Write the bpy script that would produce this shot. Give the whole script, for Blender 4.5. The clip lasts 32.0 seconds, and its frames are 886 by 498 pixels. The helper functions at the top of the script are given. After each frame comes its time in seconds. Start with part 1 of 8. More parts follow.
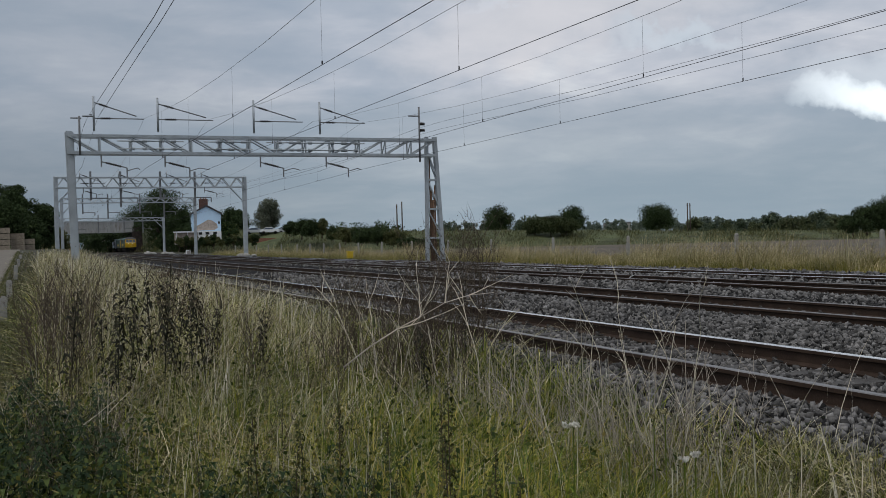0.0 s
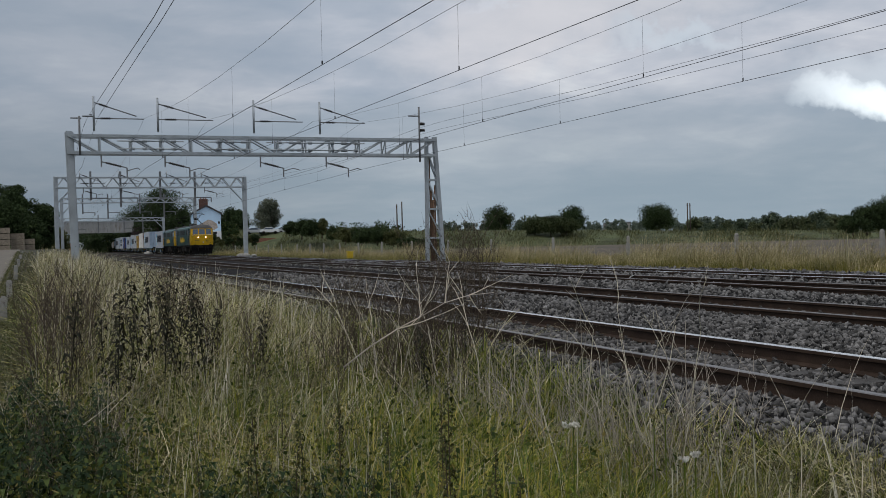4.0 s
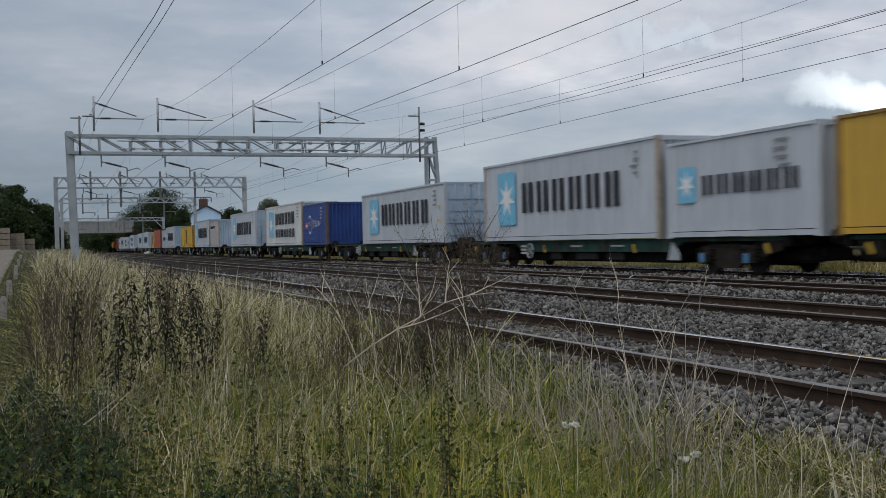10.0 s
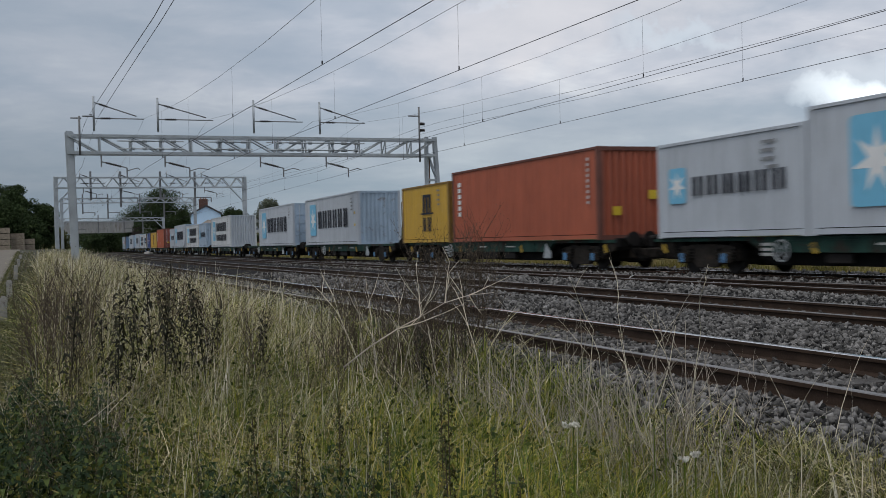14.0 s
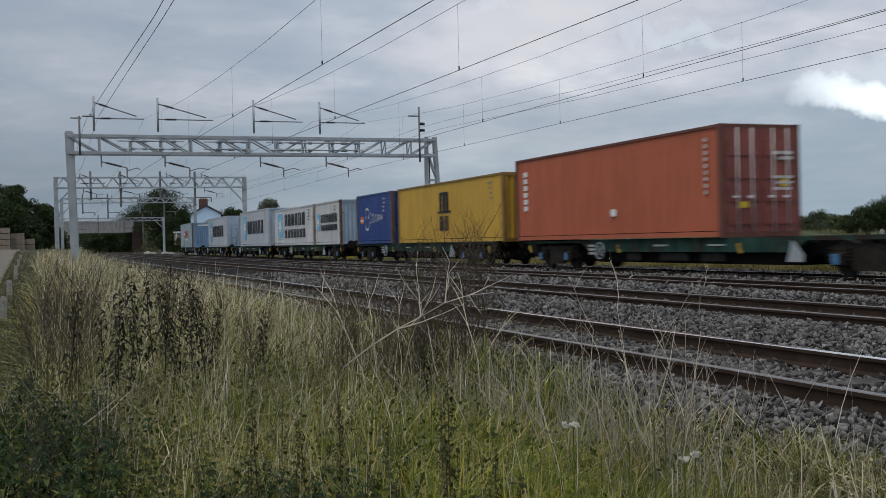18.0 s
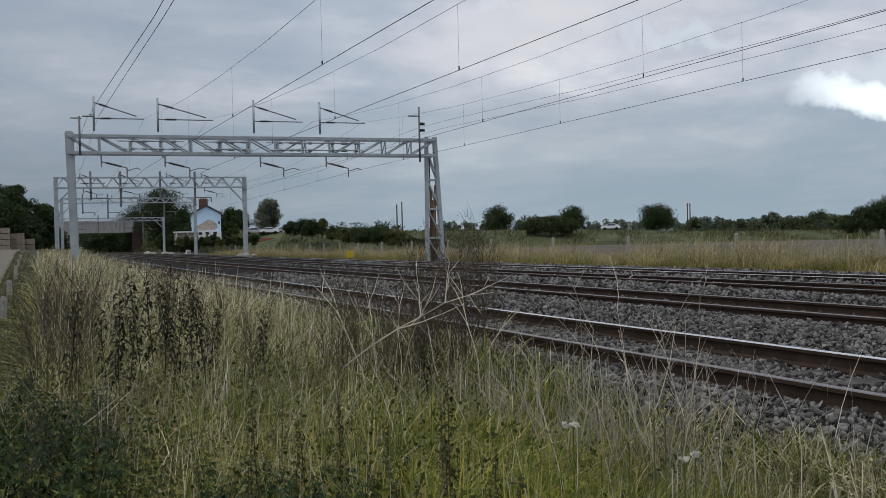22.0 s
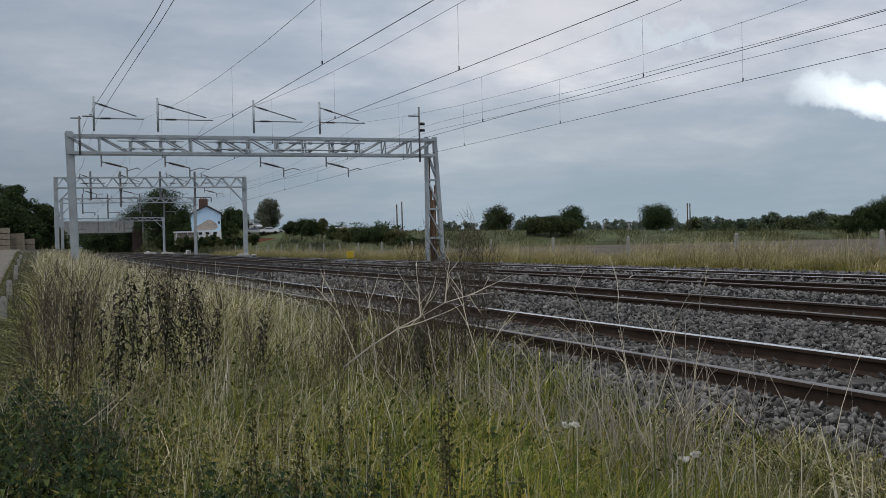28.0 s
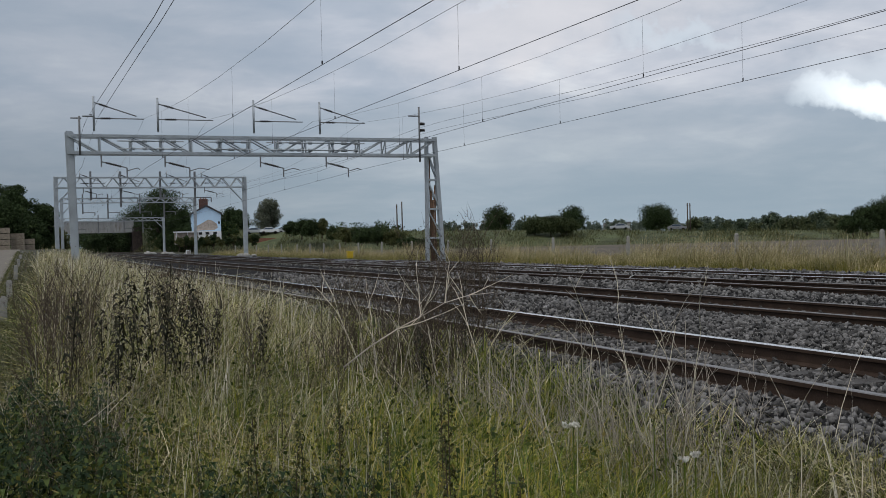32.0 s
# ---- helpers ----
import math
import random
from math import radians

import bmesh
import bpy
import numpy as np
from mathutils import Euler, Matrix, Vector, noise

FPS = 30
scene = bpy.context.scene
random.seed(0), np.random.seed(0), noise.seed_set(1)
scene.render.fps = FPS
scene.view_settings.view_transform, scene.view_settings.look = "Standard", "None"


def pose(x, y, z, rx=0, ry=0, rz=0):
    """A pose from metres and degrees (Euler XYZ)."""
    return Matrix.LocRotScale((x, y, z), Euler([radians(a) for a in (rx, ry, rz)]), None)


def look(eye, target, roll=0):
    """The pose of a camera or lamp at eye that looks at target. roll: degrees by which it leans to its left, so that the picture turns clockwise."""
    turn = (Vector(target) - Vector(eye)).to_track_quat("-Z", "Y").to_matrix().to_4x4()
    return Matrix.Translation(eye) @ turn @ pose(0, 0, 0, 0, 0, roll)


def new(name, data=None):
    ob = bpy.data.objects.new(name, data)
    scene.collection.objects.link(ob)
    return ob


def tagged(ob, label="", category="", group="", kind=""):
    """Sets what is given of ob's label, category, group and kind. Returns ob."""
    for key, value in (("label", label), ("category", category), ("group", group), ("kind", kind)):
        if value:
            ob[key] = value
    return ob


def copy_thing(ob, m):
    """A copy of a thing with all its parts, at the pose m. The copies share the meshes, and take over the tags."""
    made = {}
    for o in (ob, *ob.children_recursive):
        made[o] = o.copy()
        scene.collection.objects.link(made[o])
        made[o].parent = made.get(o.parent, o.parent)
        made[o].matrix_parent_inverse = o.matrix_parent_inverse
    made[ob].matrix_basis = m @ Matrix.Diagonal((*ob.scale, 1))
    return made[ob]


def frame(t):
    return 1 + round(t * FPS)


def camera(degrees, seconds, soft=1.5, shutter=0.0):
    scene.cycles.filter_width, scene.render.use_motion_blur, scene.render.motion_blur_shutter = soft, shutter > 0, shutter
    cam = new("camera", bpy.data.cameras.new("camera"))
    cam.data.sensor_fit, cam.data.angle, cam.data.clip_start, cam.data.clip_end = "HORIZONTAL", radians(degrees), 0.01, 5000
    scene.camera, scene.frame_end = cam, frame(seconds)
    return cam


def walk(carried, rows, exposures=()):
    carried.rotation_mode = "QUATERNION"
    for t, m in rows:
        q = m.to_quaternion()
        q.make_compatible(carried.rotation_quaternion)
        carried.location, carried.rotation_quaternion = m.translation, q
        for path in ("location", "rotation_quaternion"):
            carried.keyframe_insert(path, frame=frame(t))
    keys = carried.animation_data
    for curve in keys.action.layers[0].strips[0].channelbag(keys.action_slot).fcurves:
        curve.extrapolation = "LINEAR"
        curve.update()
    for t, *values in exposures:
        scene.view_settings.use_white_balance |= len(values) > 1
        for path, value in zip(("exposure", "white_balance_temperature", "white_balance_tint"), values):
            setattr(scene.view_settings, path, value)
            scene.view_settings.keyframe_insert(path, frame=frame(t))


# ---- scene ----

# The tracks run along y (away from the camera), x is across them, z = 0 is the rail top of the far track.
SPEED = 34.66
EYE = (0.0, 0.0, 1.036)
YAW, TILT, LEAN = radians(21.416), radians(-0.469), -1.404
cam = camera(45.717, 32.0, soft=0.78, shutter=0.22)
AHEAD = (math.sin(YAW) * math.cos(TILT), math.cos(YAW) * math.cos(TILT), math.sin(TILT))
VIEW = look(EYE, [e + 10 * a for e, a in zip(EYE, AHEAD)], LEAN)
walk(cam, [(0.0, VIEW), (32.0, VIEW)], exposures=[(0.0, -0.12), (5.0, -0.13), (8.0, -0.03), (12.0, 0.0), (32.0, 0.0)])

# ------------------------------------------------------------------ world and sun


def link(nt, a, b):
    nt.links.new(a, b)


def math_node(nt, op, a, b=None, clamp=False):
    n = nt.nodes.new("ShaderNodeMath")
    n.operation, n.use_clamp = op, clamp
    for i, v in enumerate((a, b)):
        if v is None:
            continue
        if isinstance(v, (int, float)):
            n.inputs[i].default_value = v
        else:
            link(nt, v, n.inputs[i])
    return n.outputs[0]


def ramp(nt, fac, stops):
    n = nt.nodes.new("ShaderNodeValToRGB")
    while len(n.color_ramp.elements) < len(stops):
        n.color_ramp.elements.new(0.5)
    for e, (p, c) in zip(n.color_ramp.elements, stops):
        e.position, e.color = p, (*c, 1)
    link(nt, fac, n.inputs[0])
    return n.outputs[0]


def mix(nt, fac, a, b, blend="MIX"):
    n = nt.nodes.new("ShaderNodeMixRGB")
    n.blend_type = blend
    for i, v in enumerate((fac, a, b)):
        if isinstance(v, (int, float)):
            n.inputs[i].default_value = v
        elif isinstance(v, tuple):
            n.inputs[i].default_value = (*v, 1)
        else:
            link(nt, v, n.inputs[i])
    return n.outputs[0]


def noise_tex(nt, vec, scale, detail=4.0, rough=0.55, dist=0.0):
    n = nt.nodes.new("ShaderNodeTexNoise")
    n.inputs["Scale"].default_value, n.inputs["Detail"].default_value = scale, detail
    n.inputs["Roughness"].default_value, n.inputs["Distortion"].default_value = rough, dist
    if vec is not None:
        link(nt, vec, n.inputs["Vector"])
    return n.outputs[0]


def build_world():
    w = bpy.data.worlds.new("overcast_sky")
    scene.world = w
    w.use_nodes = True
    nt = w.node_tree
    nt.nodes.clear()
    out = nt.nodes.new("ShaderNodeOutputWorld")
    sky = nt.nodes.new("ShaderNodeTexSky")
    sky.sky_type, sky.sun_disc = "NISHITA", False
    sky.sun_elevation, sky.sun_rotation = radians(61), radians(243)
    sky.altitude, sky.air_density, sky.dust_density = 60, 1.2, 2.5
    co = nt.nodes.new("ShaderNodeTexCoord")
    sep = nt.nodes.new("ShaderNodeSeparateXYZ")
    link(nt, co.outputs["Generated"], sep.inputs[0])
    x, y, z = sep.outputs
    up = math_node(nt, "MAXIMUM", z, 0.0)
    den = math_node(nt, "ADD", up, 0.16)
    # cloud sheet seen in perspective
    flat = nt.nodes.new("ShaderNodeCombineXYZ")
    link(nt, math_node(nt, "DIVIDE", x, den), flat.inputs[0])
    link(nt, math_node(nt, "DIVIDE", y, den), flat.inputs[1])
    big = noise_tex(nt, flat.outputs[0], 0.85, 5, 0.55, 0.3)
    fine = noise_tex(nt, flat.outputs[0], 2.6, 6, 0.6, 0.4)
    both = math_node(nt, "ADD", math_node(nt, "MULTIPLY", big, 0.7), math_node(nt, "MULTIPLY", fine, 0.3))
    cloud = ramp(nt, both, [(0.36, (0.315, 0.378, 0.467)), (0.46, (0.40, 0.449, 0.528)), (0.55, (0.53, 0.558, 0.625)), (0.66, (0.76, 0.778, 0.805))])
    low = ramp(nt, up, [(0.0, (0.276, 0.358, 0.425)), (0.07, (0.255, 0.332, 0.397)), (0.2, (0.288, 0.366, 0.437))])
    side = math_node(nt, "MAXIMUM", math_node(nt, "ADD", x, 0.62, True), 0.6)
    low = mix(nt, 1.0, low, mix(nt, side, (0.0, 0.0, 0.0), (1.0, 1.0, 1.0)), "MULTIPLY")
    haze = math_node(nt, "SUBTRACT", 1.0, math_node(nt, "POWER", math_node(nt, "MULTIPLY", up, 6.8), 2.0), True)
    cloud = mix(nt, math_node(nt, "MULTIPLY", haze, 0.85), cloud, low)
    # gaps and thin places in the clouds towards the hidden sun: direction, half width, half height, slope, wobble, colour
    for g, gw, gh, slope, wobble, tone, much in (((-0.06, 1.0, 0.15), 0.30, 0.17, 0.0, 0.05, (0.19, 0.245, 0.31), 0.5), ((0.42, 0.89, 0.105), 0.22, 0.035, 0.0, 0.06, (0.30, 0.355, 0.42), 0.4), ((0.47, 0.86, 0.205), 0.17, 0.04, -0.15, 0.1, (0.70, 0.685, 0.71), 0.6), ((0.745, 0.667, 0.120), 0.14, 0.032, 0.12, 0.06, (0.72, 0.79, 0.86), 0.65), ((0.739, 0.674, 0.098), 0.125, 0.022, 0.22, 0.075, (1.2, 1.3, 1.36), 1.0), ((0.555, 0.812, 0.178), 0.06, 0.011, -0.12, 0.13, (0.60, 0.67, 0.74), 0.6), ((0.44, 0.872, 0.226), 0.06, 0.009, -0.1, 0.13, (0.64, 0.68, 0.75), 0.6)):
        g = Vector(g).normalized()
        dx = math_node(nt, "SUBTRACT", math_node(nt, "MULTIPLY", x, g.y), math_node(nt, "MULTIPLY", y, g.x))
        dz = math_node(nt, "SUBTRACT", z, g.z)
        wob = math_node(nt, "MULTIPLY", math_node(nt, "SUBTRACT", noise_tex(nt, co.outputs["Generated"], 16.0, 5), 0.5), wobble)
        dz2 = math_node(nt, "ADD", math_node(nt, "ADD", dz, wob), math_node(nt, "MULTIPLY", dx, slope))
        ell = math_node(nt, "ADD", math_node(nt, "POWER", math_node(nt, "DIVIDE", dx, gw), 2.0), math_node(nt, "POWER", math_node(nt, "DIVIDE", dz2, gh), 2.0))
        front = math_node(nt, "GREATER_THAN", math_node(nt, "ADD", math_node(nt, "MULTIPLY", x, g.x), math_node(nt, "MULTIPLY", y, g.y)), 0.0)
        gap = math_node(nt, "MULTIPLY", math_node(nt, "MULTIPLY", math_node(nt, "SUBTRACT", 1.25, ell), 0.85, True), math_node(nt, "MULTIPLY", front, much))
        cloud = mix(nt, gap, cloud, tone)
    b1, b2 = nt.nodes.new("ShaderNodeBackground"), nt.nodes.new("ShaderNodeBackground")
    link(nt, sky.outputs[0], b1.inputs[0])
    b1.inputs[1].default_value = 0.05
    link(nt, cloud, b2.inputs[0])
    b2.inputs[1].default_value = 1.18
    ms = nt.nodes.new("ShaderNodeMixShader")
    ms.inputs[0].default_value = 0.92
    link(nt, b1.outputs[0], ms.inputs[1])
    link(nt, b2.outputs[0], ms.inputs[2])
    link(nt, ms.outputs[0], out.inputs[0])


build_world()
sun_data = bpy.data.lights.new("sun", "SUN")
sun_data.energy, sun_data.angle, sun_data.color = 1.2, radians(30), (1.0, 0.95, 0.88)
sun = new("sun", sun_data)
sun.matrix_world = look((0, 0, 60), (4.0, 2.0, 60 - 8.2))

# ------------------------------------------------------------------ materials


def material(name, colour, rough=0.7, metal=0.0, spread=0.15, scale=3.0, fine=40.0, bump=0.0, bump_scale=60.0, stain=None, stain_at=0.62, stain_scale=1.2, coord="Object", island=0.0, objrand=0.0, spec=0.5, stretch=None, streak=0.0):
    """A surface of one colour with variation at two scales, optional stains and relief."""
    m = bpy.data.materials.new(name)
    m.use_nodes = True
    nt = m.node_tree
    b = nt.nodes["Principled BSDF"]
    co = nt.nodes.new("ShaderNodeTexCoord").outputs[coord]
    if stretch:
        mp = nt.nodes.new("ShaderNodeMapping")
        mp.inputs["Scale"].default_value = stretch
        link(nt, co, mp.inputs["Vector"])
        co = mp.outputs[0]
    n1, n2 = noise_tex(nt, co, scale, 5), noise_tex(nt, co, fine, 3)
    v = math_node(nt, "ADD", math_node(nt, "MULTIPLY", n1, 0.65), math_node(nt, "MULTIPLY", n2, 0.35))
    lo = tuple(c * (1 - spread * 2) for c in colour)
    hi = tuple(min(1.0, c * (1 + spread * 2)) for c in colour)
    col = ramp(nt, v, [(0.3, lo), (0.7, hi)])
    if stain:
        s = noise_tex(nt, co, stain_scale, 8, 0.65, 0.6)
        f = ramp(nt, s, [(stain_at, (0, 0, 0)), (min(1, stain_at + 0.1), (1, 1, 1))])
        col = mix(nt, f, col, stain)
    if streak:
        mp = nt.nodes.new("ShaderNodeMapping")
        mp.inputs["Scale"].default_value = (1.0, 5.0, 0.35)
        link(nt, nt.nodes.new("ShaderNodeTexCoord").outputs["Object"], mp.inputs["Vector"])
        w1 = noise_tex(nt, mp.outputs[0], 1.6, 6, 0.6)
        w2 = noise_tex(nt, mp.outputs[0], 0.25, 3, 0.5)
        col = mix(nt, 1.0, col, ramp(nt, w1, [(0.35, (1 - streak,) * 3), (0.55, (1.0,) * 3)]), "MULTIPLY")
        col = mix(nt, 1.0, col, ramp(nt, w2, [(0.35, (1 - streak * 0.6,) * 3), (0.6, (1 + streak * 0.3,) * 3)]), "MULTIPLY")
    if island or objrand:
        r = nt.nodes.new("ShaderNodeNewGeometry").outputs["Random Per Island"] if island else nt.nodes.new("ShaderNodeObjectInfo").outputs["Random"]
        k = island or objrand
        g = ramp(nt, r, [(0.0, (1 - k,) * 3), (1.0, (1 + k,) * 3)])
        col = mix(nt, 1.0, col, g, "MULTIPLY")
    link(nt, col, b.inputs["Base Color"])
    b.inputs["Roughness"].default_value, b.inputs["Metallic"].default_value = rough, metal
    b.inputs["Specular IOR Level"].default_value = spec
    if bump:
        bn = nt.nodes.new("ShaderNodeBump")
        bn.inputs["Strength"].default_value, bn.inputs["Distance"].default_value = bump, 0.02
        link(nt, noise_tex(nt, co, bump_scale, 4), bn.inputs["Height"])
        link(nt, bn.outputs[0], b.inputs["Normal"])
    return m


def leaf_material(name, stops, rough=0.75, through_light=0.14):
    """Leaves or blades: each takes its own colour from a scale, and lets some light through."""
    m = bpy.data.materials.new(name)
    m.use_nodes = True
    nt = m.node_tree
    b = nt.nodes["Principled BSDF"]
    r = nt.nodes.new("ShaderNodeNewGeometry").outputs["Random Per Island"]
    col = ramp(nt, r, stops)
    n = noise_tex(nt, nt.nodes.new("ShaderNodeTexCoord").outputs["Object"], 0.8, 4)
    col = mix(nt, 1.0, col, ramp(nt, n, [(0.3, (0.65, 0.7, 0.65)), (0.7, (1.3, 1.25, 1.2))]), "MULTIPLY")
    link(nt, col, b.inputs["Base Color"])
    b.inputs["Roughness"].default_value = rough
    b.inputs["Specular IOR Level"].default_value = 0.25
    t = nt.nodes.new("ShaderNodeBsdfTranslucent")
    link(nt, col, t.inputs[0])
    ms = nt.nodes.new("ShaderNodeMixShader")
    ms.inputs[0].default_value = through_light
    link(nt, b.outputs[0], ms.inputs[1])
    link(nt, t.outputs[0], ms.inputs[2])
    link(nt, ms.outputs[0], nt.nodes["Material Output"].inputs[0])
    return m


def glow(name, colour, strength):
    m = bpy.data.materials.new(name)
    m.use_nodes = True
    b = m.node_tree.nodes["Principled BSDF"]
    b.inputs["Base Color"].default_value = (*colour, 1)
    b.inputs["Emission Color"].default_value = (*colour, 1)
    b.inputs["Emission Strength"].default_value = strength
    return m


M = {}
M["galv"] = material("galvanised_steel", (0.37, 0.405, 0.43), 0.55, 0.25, 0.12, 1.5, 30, stain=(0.25, 0.24, 0.23), stain_at=0.66)
M["galv_dark"] = material("weathered_steel", (0.16, 0.165, 0.17), 0.6, 0.2, 0.15)
M["insulator"] = material("dark_glazed_insulator", (0.026, 0.022, 0.021), 0.4)
M["wire_pale"] = material("weathered_grey_wire", (0.16, 0.165, 0.175), 0.6, 0.2)
M["wire"] = material("dark_copper_wire", (0.06, 0.06, 0.065), 0.6, 0.3)
M["rust"] = material("rusty_rail", (0.042, 0.027, 0.019), 0.85, 0.0, 0.25, 4, 60, bump=0.2, spec=0.2)
M["rust_light"] = material("rusty_brown_pipe", (0.13, 0.075, 0.045), 0.85, 0, 0.3, 3, 30)
M["railhead"] = material("polished_rail_head", (0.78, 0.76, 0.74), 0.2, 1.0, 0.08, 3, 50)
M["railhead_dull"] = material("dull_rail_head", (0.20, 0.19, 0.185), 0.5, 0.6, 0.15, 3, 50)
M["concrete"] = material("weathered_concrete", (0.30, 0.29, 0.27), 0.9, 0, 0.15, 5, 60, bump=0.3)
M["sleeper"] = material("dirty_concrete_sleeper", (0.062, 0.057, 0.053), 0.9, 0, 0.2, 5, 60, bump=0.3)
# Near-black colour paints the shade in the gaps between the ballast stones.
M["ballast_bed_gap_shade"] = material("ballast_bed_gap_shade", (0.016, 0.015, 0.015), 0.95, 0, 0.25, 9, 22, bump=1.0, bump_scale=16, spec=0.1)
M["stone"] = material("granite_ballast_stone", (0.114, 0.110, 0.106), 0.9, 0, 0.3, 9, 60, island=0.9, spec=0.2)
M["stone_piece"] = material("granite_ballast_piece", (0.114, 0.110, 0.106), 0.9, 0, 0.3, 9, 60, objrand=0.8, spec=0.2)
# Soil colour is darkened to give the shade in gaps among the grass.
M["soil"] = material("grassy_soil_gap_shade", (0.04, 0.038, 0.018), 0.95, 0, 0.3, 1.5, 12, bump=0.6, bump_scale=10)
M["field"] = material("ploughed_field", (0.088, 0.072, 0.048), 0.95, 0, 0.2, 0.25, 3, bump=0.3, bump_scale=3, stain=(0.10, 0.073, 0.055), stain_at=0.5, stain_scale=0.03, stretch=(1.6, 0.5, 1))
M["bank"] = material("rough_grass_bank", (0.072, 0.086, 0.036), 0.95, 0, 0.3, 0.22, 1.6, stretch=(0.4, 1, 1))
M["pasture"] = material("distant_pasture", (0.10, 0.125, 0.055), 0.95, 0, 0.25, 0.03, 0.3)
M["loco_bogie"] = material("sooty_loco_bogie_steel", (0.013, 0.0125, 0.012), 0.9, 0.0, 0.4, 5, 30, stain=(0.024, 0.02, 0.017), stain_at=0.58, stain_scale=4, spec=0.15)
M["asphalt"] = material("asphalt", (0.06, 0.06, 0.062), 0.9, 0, 0.15)
M["path"] = material("stony_path", (0.15, 0.132, 0.105), 0.95, 0, 0.2, 2, 25, bump=0.4)
M["dark"] = material("grimy_black_steel", (0.009, 0.0087, 0.0085), 0.9, 0.0, 0.3, 4, 40, spec=0.1)
M["wheel"] = material("oily_wheel_steel", (0.02, 0.018, 0.017), 0.7, 0.2, 0.2, spec=0.2)
M["bogie"] = material("dusty_brown_bogie_steel", (0.024, 0.021, 0.018), 0.9, 0.0, 0.4, 5, 30, stain=(0.05, 0.036, 0.026), stain_at=0.56, stain_scale=4, spec=0.15)
M["wagon"] = material("faded_green_wagon_paint", (0.018, 0.052, 0.042), 0.8, 0, 0.3, 2, 30, stain=(0.03, 0.022, 0.017), stain_at=0.5, spec=0.2)
M["cont_grey"] = material("light_grey_container_paint", (0.465, 0.505, 0.555), 0.5, 0, 0.05, 0.8, 20, stain=(0.34, 0.30, 0.26), stain_at=0.68, streak=0.12)
M["cont_beige"] = material("off_white_container_paint", (0.58, 0.605, 0.615), 0.55, 0, 0.07, 0.8, 20, stain=(0.30, 0.21, 0.14), stain_at=0.64, stain_scale=1.6, streak=0.17)
M["cont_worn"] = material("worn_pinkish_grey_container_paint", (0.47, 0.46, 0.455), 0.6, 0, 0.08, 0.8, 20, stain=(0.30, 0.21, 0.16), stain_at=0.6, stain_scale=1.6, streak=0.2)
M["cont_blue_grey"] = material("pale_blue_container_paint", (0.39, 0.50, 0.62), 0.5, 0, 0.07, 0.8, 20, stain=(0.2, 0.17, 0.15), stain_at=0.6, stain_scale=2.0, streak=0.25)
M["cont_steel"] = material("faded_blue_grey_paint", (0.32, 0.405, 0.46), 0.55, 0, 0.07, 0.6, 20, stain=(0.2, 0.2, 0.2), stain_at=0.7, streak=0.2)
M["cont_steel_blue"] = material("faded_blue_paint", (0.22, 0.35, 0.52), 0.55, 0, 0.08, 0.8, 20, streak=0.25)
M["cont_white"] = material("rust_streaked_white_paint", (0.74, 0.725, 0.68), 0.55, 0, 0.08, 0.7, 18, stain=(0.24, 0.10, 0.035), stain_at=0.59, stain_scale=1.3, stretch=(1, 2.2, 0.5))
M["cont_rust_end"] = material("heavily_rusted_white_paint", (0.56, 0.53, 0.47), 0.6, 0, 0.1, 0.9, 18, stain=(0.20, 0.075, 0.028), stain_at=0.50, stain_scale=1.4, stretch=(2.2, 2.2, 0.5))
M["cont_yellow"] = material("mustard_yellow_container_paint", (0.56, 0.345, 0.045), 0.5, 0, 0.06, 0.8, 20, stain=(0.25, 0.13, 0.03), stain_at=0.7, streak=0.14)
M["cont_yellow_dark"] = material("grimy_mustard_frame", (0.24, 0.14, 0.03), 0.6, 0, 0.2, 3, 30)
M["cont_red"] = material("oxide_red_container_paint", (0.38, 0.098, 0.05), 0.6, 0, 0.08, 0.8, 20, stain=(0.20, 0.06, 0.035), stain_at=0.68, streak=0.16)
M["cont_orange"] = material("faded_orange_red_paint", (0.44, 0.115, 0.055), 0.6, 0, 0.06, 0.8, 20, streak=0.12)
M["cont_blue"] = material("deep_blue_container_paint", (0.026, 0.07, 0.27), 0.45, 0, 0.1, 0.8, 20, streak=0.3)
M["cont_frame"] = material("rusty_container_frame", (0.12, 0.075, 0.05), 0.65, 0, 0.25, 3, 30)
M["cont_frame_pale"] = material("pale_rusty_container_frame", (0.36, 0.31, 0.26), 0.65, 0, 0.2, 3, 30, stain=(0.16, 0.10, 0.06), stain_at=0.6)
M["cont_red_dark"] = material("grimy_dark_red_frame", (0.13, 0.045, 0.03), 0.65, 0, 0.2, 3, 30)
M["cont_door_red"] = material("dull_dark_red_door_paint", (0.25, 0.07, 0.055), 0.6, 0, 0.15, 1.5, 20, streak=0.3)
M["stencil_grey"] = material("faint_grey_stencil", (0.2, 0.21, 0.22), 0.7, 0, 0.2, 6, 40)
M["stencil_pale"] = material("faint_pale_stencil", (0.5, 0.47, 0.45), 0.7, 0, 0.2, 6, 40)
M["mark_dark"] = material("dark_grey_marking", (0.034, 0.038, 0.048), 0.7, 0, 0.1, spec=0.15)
M["mark_blue"] = material("sky_blue_marking", (0.16, 0.46, 0.66), 0.5, 0, 0.05)
M["mark_white"] = material("white_marking", (0.75, 0.76, 0.76), 0.5, 0, 0.05)
M["mark_orange"] = material("orange_marking", (0.65, 0.14, 0.02), 0.5, 0, 0.05)
M["mark_navy"] = material("navy_marking", (0.02, 0.05, 0.2), 0.5, 0, 0.05)
